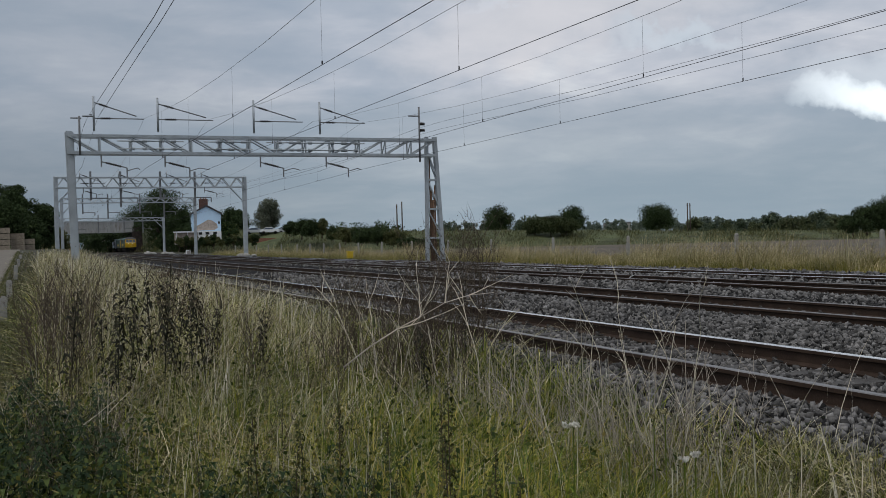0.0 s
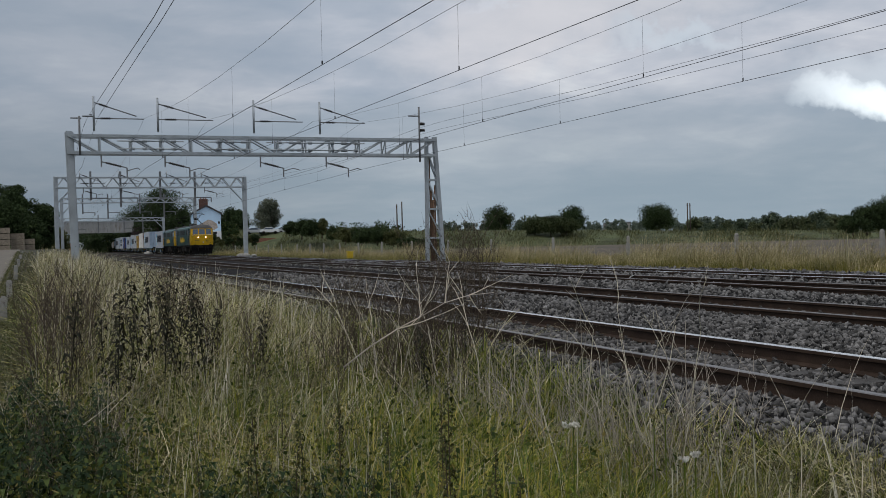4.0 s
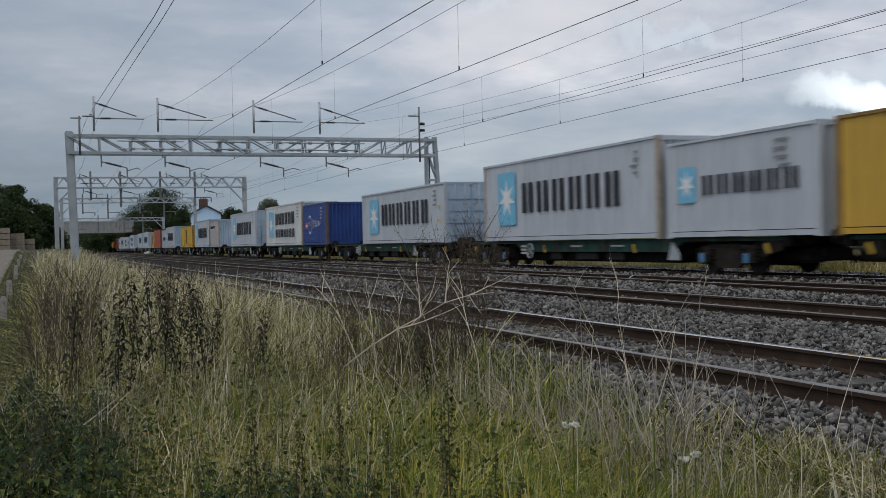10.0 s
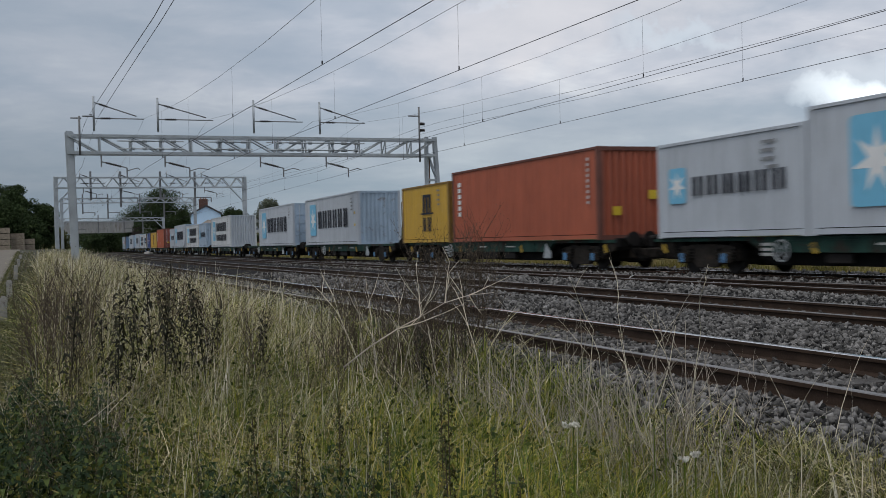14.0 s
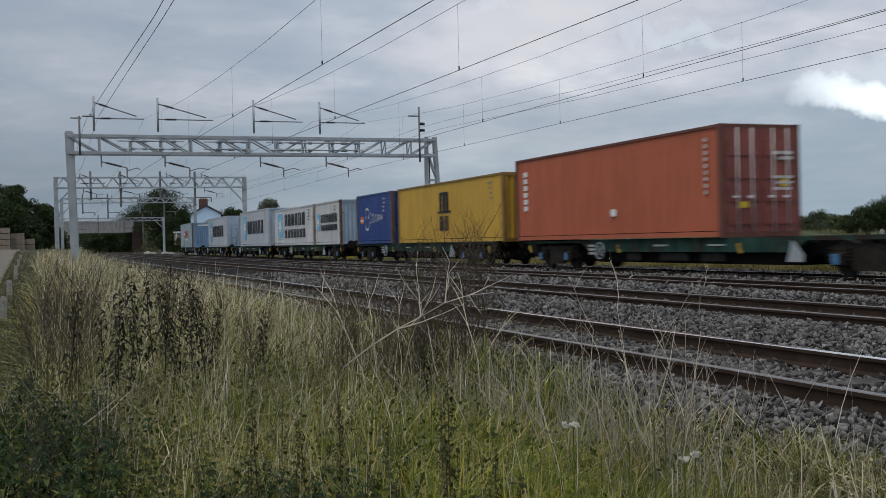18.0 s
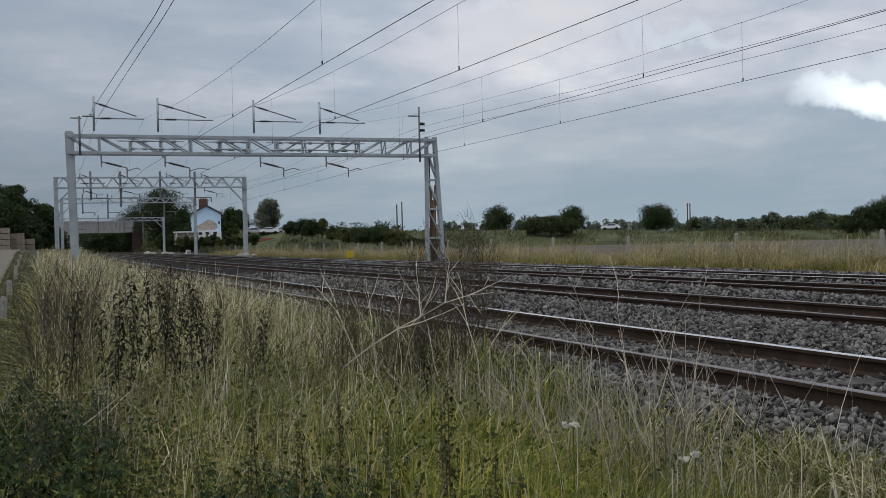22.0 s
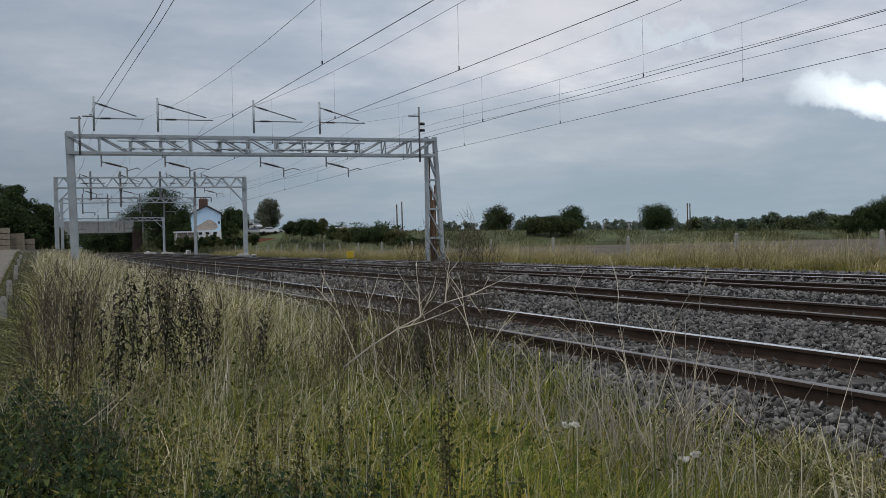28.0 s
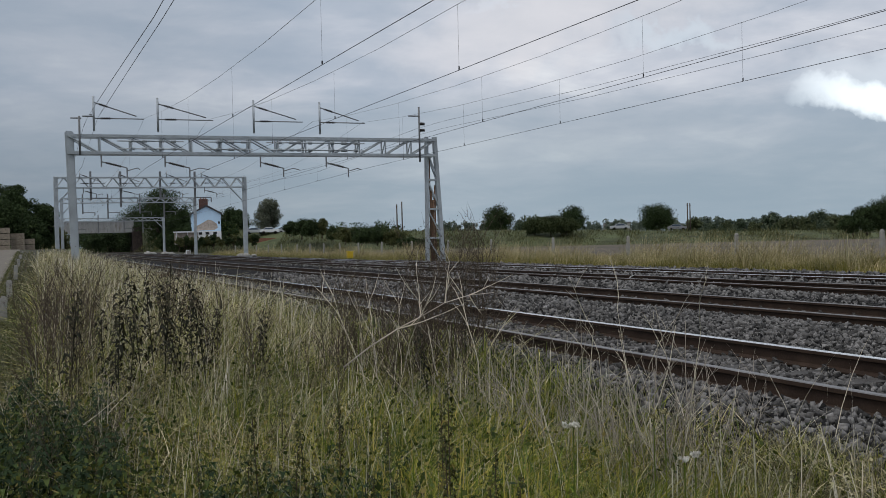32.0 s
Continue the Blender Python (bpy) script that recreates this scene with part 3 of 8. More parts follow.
def registration(g, y, xm, xw, lower=True, mast_top=8.5, chord=6.8, zb=5.6):
    bm = bmesh.new()
    rod(bm, (xm, y - 0.4, chord), (xm, y - 0.4, mast_top), 0.055, 6)
    part("mast", bm, M["galv"], g)
    bm = bmesh.new()
    rod(bm, (xm, y - 0.4, mast_top - 0.3), (xw, y - 0.4, 7.55), 0.03, 5)
    rod(bm, (xm, y - 0.4, 7.42), (xw + 0.35, y - 0.4, 7.42), 0.028, 5)
    part("support_arm", bm, M["galv_dark"], g)
    for f in (0.25,):
        for p, q in (((xm, y - 0.4, mast_top - 0.3), (xw, y - 0.4, 7.55)), ((xm, y - 0.4, 7.42), (xw + 0.35, y - 0.4, 7.42))):
            bm = bmesh.new()
            ribbed(bm, Vector(p).lerp(Vector(q), 0.13), Vector(p).lerp(Vector(q), 0.33), 0.06, 6)
            part("insulator", bm, M["insulator"], g)
    bm = bmesh.new()
    rod(bm, (xm + 0.3, y - 0.4, zb), (xm + 0.3, y - 0.4, zb - 0.55), 0.04, 5)
    rod(bm, (xm + 0.3, y - 0.4, zb - 0.3), (xm + 1.5, y - 0.4, zb - 0.6), 0.03, 5)
    rod(bm, (xm + 1.5, y - 0.4, zb - 0.6), (xm + 1.5, y - 0.4, zb - 1.05), 0.035, 5)
    chain(bm, [(xm + 1.5, y - 0.4, zb - 0.75), (xm + 2.0, y - 0.4, zb - 0.6), (xw + 0.1, y - 0.4, zb - 0.68)], 0.022, 5)
    part("registration_arm", bm, M["galv_dark"], g)
    bm = bmesh.new()
    ribbed(bm, (xm + 0.5, y - 0.4, zb - 0.35), (xm + 1.25, y - 0.4, zb - 0.54), 0.062, 7)
    part("insulator", bm, M["insulator"], g)


def overhead_lines():
    g1 = gantry(54.4, 1.8, 20.95, 5.73, 6.57, 13, "old")
    for xm, xw in ((3.03, 5.05), (6.07, 8.45), (10.87, 13.1), (14.37, 16.5)):
        registration(g1, 54.4, xm, xw)
    g2 = gantry(108.0, 2.4, 20.6, 7.0, 8.0, 24, "new")
    for xm in (4.6, 8.2, 12.8, 16.2):
        registration(g2, 108.0, xm, xm + 2.0, mast_top=8.6, chord=8.0, zb=7.0)
    g3 = gantry(157.0, 4.2, 22.6, 7.55, 8.2, 26, "new")
    g4 = gantry(205.0, 5.0, 23.6, 6.1, 6.7, 26, "new", ground=-0.6)
    # posts that hang from the far gantries, with their arms
    for g, y, zt, xs in ((g2, 108.0, 8.0, (5.6, 8.4, 12.2, 15.6)), (g3, 157.0, 8.2, (7.0, 10.4, 14.8, 18.2)), (g4, 205.0, 6.7, (8.0, 11.8, 16.4, 19.8))):
        for i, x in enumerate(xs):
            bm = bmesh.new()
            box(bm, x - 0.09, x + 0.09, y - 0.12, y + 0.12, zt - (2.9 if i % 2 else 2.2), zt + 0.6)
            part("drop_post", bm, M["galv_dark"], g)
            bm = bmesh.new()
            rod(bm, (x, y, zt - 2.0), (x + 1.6, y, zt - 2.0), 0.05, 5)
            rod(bm, (x + 1.6, y, zt - 2.0), (x + 1.6, y, zt - 2.5), 0.05, 5)
            part("registration_arm", bm, M["galv_dark"], g)
    for k in range(4):
        wire = thing("overhead_wire", "thin dark contact wire hung from a catenary above a track", "wire", "overhead wires along the tracks")
        ys = [y for a, b in zip(SPAN_Y, SPAN_Y[1:]) for y in np.linspace(a, b, 9)[:-1]] + [500.0]
        bm = bmesh.new()
        chain(bm, [(line_x(k, y), y, WIRE_Z) for y in ys], 0.0078, 4)
        part("contact_wire", bm, M["wire"], wire)
        bm = bmesh.new()
        chain(bm, [(line_x(k, y), y, cat_z(y)) for y in ys], 0.006, 4)
        part("catenary_wire", bm, M["wire_pale"], wire)
        for a, b in zip(SPAN_Y[2:9], SPAN_Y[3:10]):
            for i in range(5):
                y = a + (b - a) * (0.2, 0.395, 0.582, 0.74, 0.88)[i]
                bm = bmesh.new()
                rod(bm, (line_x(k, y), y, WIRE_Z), (line_x(k, y), y, cat_z(y)), 0.0032, 4)
                rod(bm, (line_x(k, y), y, WIRE_Z), (line_x(k, y), y, WIRE_Z + 0.09), 0.018, 5)
                part("dropper", bm, M["wire"], wire)
    # feeders on the outer masts
    for x, pts in ((20.25, [(-48, 7.45), (3, 7.1), (20.6, 6.6), (36, 6.85), (54.4, 7.43), (80, 7.0), (108, 7.6), (157, 7.6), (205, 6.6)]), (20.35, [(-48, 7.1), (3, 6.75), (20.6, 6.24), (36, 6.5), (54.4, 7.08), (80, 6.6), (108, 7.2), (157, 7.2), (205, 6.3)]),
                   (2.35, [(-48, 7.2), (3, 6.6), (22, 6.07), (43.7, 6.87), (54.4, 7.25), (80, 6.9), (108, 7.6)]), (3.0, [(-48, 7.7), (3, 7.2), (25.4, 6.87), (49.5, 7.39), (54.4, 7.6), (80, 7.0), (108, 7.8)])):
        ys = np.arange(-48.0, pts[-1][0] + 0.1, 4.0)
        wire = thing("feeder_wire", "thin dark feeder wire strung between gantry masts", "wire", "feeder wires along the line")
        bm = bmesh.new()
        chain(bm, [(x + bend(y) + (0.0075 * max(0.0, 54.4 - y) if x < 5 else 0.0), y, float(np.interp(y, [q[0] for q in pts], [q[1] for q in pts]))) for y in ys], 0.0095 if x < 5 else 0.0072, 4)
        part("cable", bm, M["wire"], wire)
    # outer mast and its arms on the first gantry
    bm = bmesh.new()
    rod(bm, (19.92, 53.9, 5.35), (19.92, 53.9, 8.35), 0.05, 6)
    rod(bm, (19.92, 53.9, 7.85), (19.3, 53.9, 7.85), 0.04, 5)
    part("mast", bm, M["galv_dark"], g1)
    for z in (7.43, 7.08):
        bm = bmesh.new()
        ribbed(bm, (19.96, 53.9, z), (20.24, 53.9, z), 0.09, 4)
        part("insulator", bm, M["insulator"], g1)
    for xx, z0, z1 in ((2.35, 5.6, 7.5), (2.9, 7.55, 7.6)):
        bm = bmesh.new()
        rod(bm, (xx, 53.9, z0), (xx, 53.9, z1), 0.05, 6)
        rod(bm, (xx - 0.4, 53.9, z1 - 0.1), (xx + 0.1, 53.9, z1 - 0.1), 0.035, 5)
        part("bracket", bm, M["galv_dark"], g1)
    for x0, n in ((6.4, 1), (5.0, 1), (9.2, 1), (9.9, 1), (12.4, 1), (13.4, 1), (15.2, 1), (15.9, 1)):
        for dz in (0.0, 0.38):
            bm = bmesh.new()
            rod(bm, (x0 - 0.9, 54.0, 5.95 + dz), (x0 + 0.9, 54.0, 5.95 + dz), 0.035, 5)
            bar = part("isolator_bar", bm, M["galv"], g1, "isolator bar inside the truss")
            for e in (-0.3, 0.3):
                bm = bmesh.new()
                ribbed(bm, (x0 + e, 54.0, 5.95 + dz), (x0 + e + 0.24, 54.0, 5.95 + dz), 0.09, 4)
                part("insulator", bm, M["galv"], bar)


overhead_lines()

# ------------------------------------------------------------------ train


def wave(n, depth, pitch):
    """Trapezoid profile of corrugated sheet: (distance along, depth) pairs."""
    pts = []
    for i in range(n):
        s = i * pitch
        pts += [(s, 0), (s + pitch * 0.3, 0), (s + pitch * 0.5, depth), (s + pitch * 0.8, depth)]
    pts.append((n * pitch, 0))
    return pts


def star(bm, x, yc, zc, r, mi=0):
    """Seven-pointed star, fanned out from its centre."""
    hub = bm.verts.new((x, yc, zc))
    ring = []
    for i in range(14):
        a = 2 * math.pi * i / 14 + math.pi / 2
        rr = r if i % 2 == 0 else r * 0.36
        ring.append(bm.verts.new((x, yc - rr * math.cos(a), zc + rr * math.sin(a))))
    for i in range(14):
        bm.faces.new((hub, ring[i], ring[(i + 1) % 14])).material_index = mi


def rounded(bm, x, y0, y1, z0, z1, r, thick=0.006):
    """A thin plate on a container's side with rounded corners."""
    pts = []
    for cy, cz, a0 in ((y1 - r, z1 - r, 0), (y0 + r, z1 - r, 1), (y0 + r, z0 + r, 2), (y1 - r, z0 + r, 3)):
        for k in range(5):
            a = (a0 + k / 4) * math.pi / 2
            pts.append((cy + r * math.cos(a), cz + r * math.sin(a)))
    loft(bm, [[(x, y, z) for y, z in pts], [(x - thick, y, z) for y, z in pts]])


def blocks(c, x, y0, z0, h, w, gap, n, mat, name="lettering_bar"):
    """A word drawn as a row of plain blocks, running forward (towards -y)."""
    for i in range(n):
        y = y0 - i * (w + gap)
        for a, b in ((0.02, 0.40), (0.60, 0.98)):
            bm = bmesh.new()
            box(bm, x - 0.006, x, y - w * b, y - w * a, z0, z0 + h)
            part(name, bm, mat, c)


def container(length, high, paint, end_paint, front, marks, label, frame_mat=None):
    """Shipping container; origin at its bottom centre, y along it, its front towards -y, x = -1.219 faces the camera."""
    L, W = length / 2, 1.219
    H = 2.896 if high else 2.591
    c = thing("shipping_container", label, "container", "containers on the train")
    fm = M[frame_mat or paint]
    n = 42 if length > 9 else 20
    p = (length - 0.36) / n
    for sx in (-1, 1):
        bm = bmesh.new()
        prof = [(sx * (W - 0.02 - d), -L + 0.18 + s) for s, d in wave(n, 0.036, p)]
        if sx > 0:
            prof = prof[::-1]
        vs = [[bm.verts.new((x, y, z)) for x, y in prof] for z in (0.18, H - 0.06)]
        for i in range(len(prof) - 1):
            bm.faces.new((vs[0][i + 1], vs[0][i], vs[1][i], vs[1][i + 1]))
        part("side_wall", bm, M[paint], c)
    ends = [(1, "ribbed")] + ([(-1, front)])
    for sy, kind in ends:
        if kind == "ribbed":
            bm = bmesh.new()
            ne = 9
            prof = [(-W + 0.14 + s, sy * (L - 0.02 - d)) for s, d in wave(ne, 0.045 if end_paint == "cont_blue_grey" else 0.075, (2 * W - 0.28) / ne)]
            if sy > 0:
                prof = prof[::-1]
            vs = [[bm.verts.new((x, y, z)) for x, y in prof] for z in (0.12, H - 0.08)]
            for i in range(len(prof) - 1):
                bm.faces.new((vs[0][i], vs[0][i + 1], vs[1][i + 1], vs[1][i]))
            part("end_wall", bm, M[end_paint], c)
        else:
            for sx in (-1, 1):
                bm = bmesh.new()
                xa, xb = sorted((sx * 0.012, sx * (W - 0.12)))
                box(bm, xa, xb, sy * L - 0.05 if sy > 0 else -L, sy * L if sy > 0 else -L + 0.05, 0.14, H - 0.1)
                for k in range(4):
                    z = 0.32 + k * (H - 0.55) / 4
                    box(bm, xa + 0.06, xb - 0.06, -L - 0.035, -L + 0.002, z, z + (H - 0.55) / 4 - 0.2)
                d = part("door", bm, M[end_paint], c)
                for k in (0.3, 0.72):
                    bm = bmesh.new()
                    x = xa + (xb - xa) * k
                    rod(bm, (x, -L - 0.05, 0.12), (x, -L - 0.05, H - 0.1), 0.016, 6)
                    box(bm, x - 0.14, x + 0.02, -L - 0.08, -L - 0.045, 1.0, 1.06)
                    part("lock_rod", bm, M["mark_white" if end_paint == "cont_door_red" else "galv"], d)
    bm = bmesh.new()
    box(bm, -W + 0.02, W - 0.02, -L + 0.05, L - 0.05, H - 0.045, H - 0.012)
    part("roof", bm, M[paint], c)
    # Black floor, raised so its edge draws the shadow line above the bottom rail.
    bm = bmesh.new()
    box(bm, -W + 0.062, W - 0.062, -L + 0.1, L - 0.1, 0.03, 0.22)
    part("floor_shadow_line", bm, M["dark"], c)
    for sx in (-1, 1):
        for sy in (-1, 1):
            bm = bmesh.new()
            xa, xb = sorted((sx * W, sx * (W - 0.14)))
            ya, yb = sorted((sy * L, sy * (L - 0.18)))
            box(bm, xa, xb, ya, yb, 0.118, H - 0.118)
            for z in (0.0, H - 0.118):
                box(bm, xa - 0.004, xb + 0.004, ya - 0.004, yb + 0.004, z, z + 0.118)
            part("corner_post", bm, fm, c)
        for nm, z0, z1 in (("bottom_rail", 0.03, 0.16), ("top_rail", H - 0.08, H - 0.005)):
            bm = bmesh.new()
            xa, xb = sorted((sx * W, sx * (W - 0.06)))
            box(bm, xa, xb, -L + 0.18, L - 0.18, z0, z1)
            part(nm, bm, fm if frame_mat in ("cont_red_dark", "cont_yellow_dark") and nm == "top_rail" else M[paint], c)
    for z0, z1 in ((0.0, 0.14), (H - 0.13, H - 0.005)):
        for sy in (-1, 1):
            bm = bmesh.new()
            ya, yb = sorted((sy * L, sy * (L - 0.08)))
            box(bm, -W + 0.14, W - 0.14, ya, yb, z0, z1)
            part("end_beam", bm, fm if frame_mat in ("cont_red_dark", "cont_yellow_dark") else M[end_paint], c)
    x = -W - 0.001
    if "m40" in marks or "seal40" in marks:
        two = "seal40" in marks
        sc = 1.0
        q = 0.15 if two else 0.0
        bm = bmesh.new()
        if two:
            rounded(bm, x + 0.003, L - 2.91 - q, L - 1.24 - q * 0.4, H * 0.19, H * 0.89, 0.16)
            part("logo_border", bm, M["mark_white"], c)
            bm = bmesh.new()
        rounded(bm, x, L - 2.85 - q, L - 1.3 - q * 0.4, H * 0.205, H * 0.875, 0.14)
        part("logo_square", bm, M["mark_blue"], c)
        bm = bmesh.new()
        star(bm, x - 0.012, L - 2.08 - q * 0.7, H * 0.54, 0.74)
        part("logo_star", bm, M["mark_white"], c)
        if two:
            blocks(c, x, L - 3.75, H * 0.525, 0.82, 0.80, 0.255, 6, M["mark_dark"])
            blocks(c, x, L - 3.75, H * 0.21, 0.58, 0.655, 0.25, 7, M["mark_dark"])
        else:
            blocks(c, x, L - 3.35, H * 0.35, 1.05, 0.885, 0.285, 6, M["mark_dark"])
    if "m20" in marks:
        bm = bmesh.new()
        rounded(bm, x, L - 1.35, L - 0.55, H * 0.36, H * 0.73, 0.1)
        part("logo_square", bm, M["mark_blue"], c)
        bm = bmesh.new()
        star(bm, x - 0.012, L - 0.95, H * 0.545, 0.4)
        part("logo_star", bm, M["mark_white"], c)
        blocks(c, x, L - 1.62, H * (0.52 if 'sea20' in marks else 0.43), 0.5, 0.50, 0.145, 6, M["mark_dark"])
        if "sea20" in marks:
            blocks(c, x, L - 1.62, H * 0.34, 0.34, 0.42, 0.13, 7, M["mark_dark"])
    if "msc" in marks:
        y0 = 0.55 if length > 9 else 0.1
        if length < 9:
            y0 = 0.2
        for i in range(3):
            bm = bmesh.new()
            box(bm, x - 0.006, x, y0 - 0.26 - i * 0.40, y0 - i * 0.40, H * 0.52, H * 0.78)
            part("logo_bar", bm, M["mark_dark"], c)
        bm = bmesh.new()
        box(bm, x - 0.006, x, y0 - 1.06, y0, H * 0.78 + 0.002, H * 0.83)
        part("logo_bar", bm, M["mark_dark"], c)
        bm = bmesh.new()
        box(bm, x - 0.006, x, y0 - 1.35, y0 + 0.25, H * 0.49, H * 0.52 - 0.002)
        part("logo_bar", bm, M["mark_dark"], c)
        blocks(c, x, y0 - 0.0, H * 0.2, 0.62, 0.42, 0.18, 2, M["mark_dark"], "logo_block")
    if "side_white" in marks:
        for i in range(6):
            bm = bmesh.new()
            box(bm, x - 0.006, x, L - 0.95, L - 0.65, H * 0.78 - i * 0.24, H * 0.78 - i * 0.24 + 0.17)
            part("lettering_bar", bm, M["mark_white"], c)
    if "blue20" in marks:
        bm = bmesh.new()
        box(bm, x - 0.006, x, L - 1.3, L - 0.75, H * 0.42, H * 0.56)
        part("logo_block", bm, M["mark_orange"], c)
        bm = bmesh.new()
        box(bm, x - 0.007, x, L - 1.3, L - 0.75, H * 0.46, H * 0.50)
        part("logo_stripe", bm, M["mark_white"], c)
        for a0, a1, y0, yr, zr in ((0.3, 4.2, 1.95, 0.34, 0.30), (3.4, 7.4, 1.95, 0.36, 0.36)):
            bm = bmesh.new()
            pts = [(L - y0 + yr * math.cos(a0 + (a1 - a0) * k / 10), H * (0.6 if a0 < 1 else 0.43) + zr * math.sin(a0 + (a1 - a0) * k / 10)) for k in range(11)]
            for (ya, za), (yb, zb) in zip(pts, pts[1:]):
                sheet(bm, [(x - 0.006, ya, za - 0.05), (x - 0.006, yb, zb - 0.05), (x - 0.006, yb, zb + 0.05), (x - 0.006, ya, za + 0.05)])
            part("logo_stroke", bm, M["mark_white"], c)
        bm = bmesh.new()
        pts = [(L - 2.15 - 0.06 * k, H * 0.52 + 0.34 * math.exp(-k * 0.03) * math.sin(k * 0.95)) for k in range(42)]
        for (ya, za), (yb, zb) in zip(pts, pts[1:]):
            sheet(bm, [(x - 0.006, ya, za - 0.045), (x - 0.006, yb, zb - 0.045), (x - 0.006, yb, zb + 0.045), (x - 0.006, ya, za + 0.045)])
        part("logo_stroke", bm, M["mark_white"], c)
    if "block" in marks:
        bm = bmesh.new()
        box(bm, x - 0.006, x, 0.75, 1.8, H * 0.43, H * 0.68)
        part("logo_block", bm, M["mark_navy"], c)
        bm = bmesh.new()
        box(bm, x - 0.006, x, -2.3, 0.73, H * 0.42, H * 0.7)
        part("logo_block", bm, M["mark_orange"], c)
        blocks(c, x - 0.006, 0.4, H * 0.5, 0.36, 0.2, 0.12, 7, M["mark_navy"])
        blocks(c, x - 0.006, 1.7, H * 0.5, 0.34, 0.2, 0.1, 3, M["mark_white"])
        blocks(c, x, 0.5, H * 0.3, 0.14, 0.14, 0.05, 11, M["mark_white"])
        bm = bmesh.new()
        box(bm, -0.55, 0.95, -L - 0.012, -L - 0.004, H * 0.86, H * 0.92)
        part("number_bar", bm, M["mark_white"], c)
    if "small" in marks:
        blocks(c, x, L - 0.6, H * 0.72, 0.24, 0.2, 0.06, 12, M["mark_dark"])
    # registration plates and small stencils at the top front corner
    faint = M["stencil_grey" if paint in ("cont_grey", "cont_beige", "cont_white", "cont_blue_grey", "cont_yellow", "cont_steel") else "stencil_pale"]
    rr = random.Random(len(marks) * 7 + int(length) + len(paint))
    if paint in ("cont_red", "cont_orange"):
        spots = [(-L + 0.62, H * 0.86 - 0.17 * k, 0.13, 0.10) for k in range(9)]
    else:
        spots = [(-L + 1.0 + rr.uniform(0, 0.12), H * 0.86 - 0.2 * k, rr.uniform(0.2, 0.5), 0.075) for k in range(4)]
    for y, z, wd, ht in spots:
        bm = bmesh.new()
        box(bm, x - 0.006, x, y, y + wd, z, z + ht)
        part("stencil_bar", bm, faint, c)
    if end_paint == "cont_door_red":
        for xa, xb, za, zb in ((0.35, 0.95, 2.12, 2.2), (0.5, 0.95, 1.98, 2.06), (0.3, 0.95, 1.5, 1.57), (0.45, 0.95, 1.36, 1.43), (0.3, 0.9, 1.2, 1.27)):
            bm = bmesh.new()
            box(bm, xa, xb, -L - 0.046, -L - 0.038, za, zb)
            part("door_text_bar", bm, M["stencil_pale"], c)
        bm = bmesh.new()
        rounded(bm, x, -L + 5.2, -L + 5.55, H * 0.24, H * 0.24 + 0.22, 0.1)
        part("round_mark", bm, M["mark_white"], c)
    if "placard" in marks:
        for xa, za in ((-0.75, 0.75), (0.55, 1.25)):
            bm = bmesh.new()
            box(bm, xa, xa + 0.3, -L - 0.034, -L - 0.026, za, za + 0.28)
            part("placard", bm, M["mark_yellow"], c)
    if "tabs" in marks:
        for z in (0.35, 0.58):
            bm = bmesh.new()
            box(bm, x - 0.006, x, -L + 0.55, -L + 0.8, H * z, H * z + 0.13)
            part("warning_tab", bm, M["mark_yellow"], c)
    return c


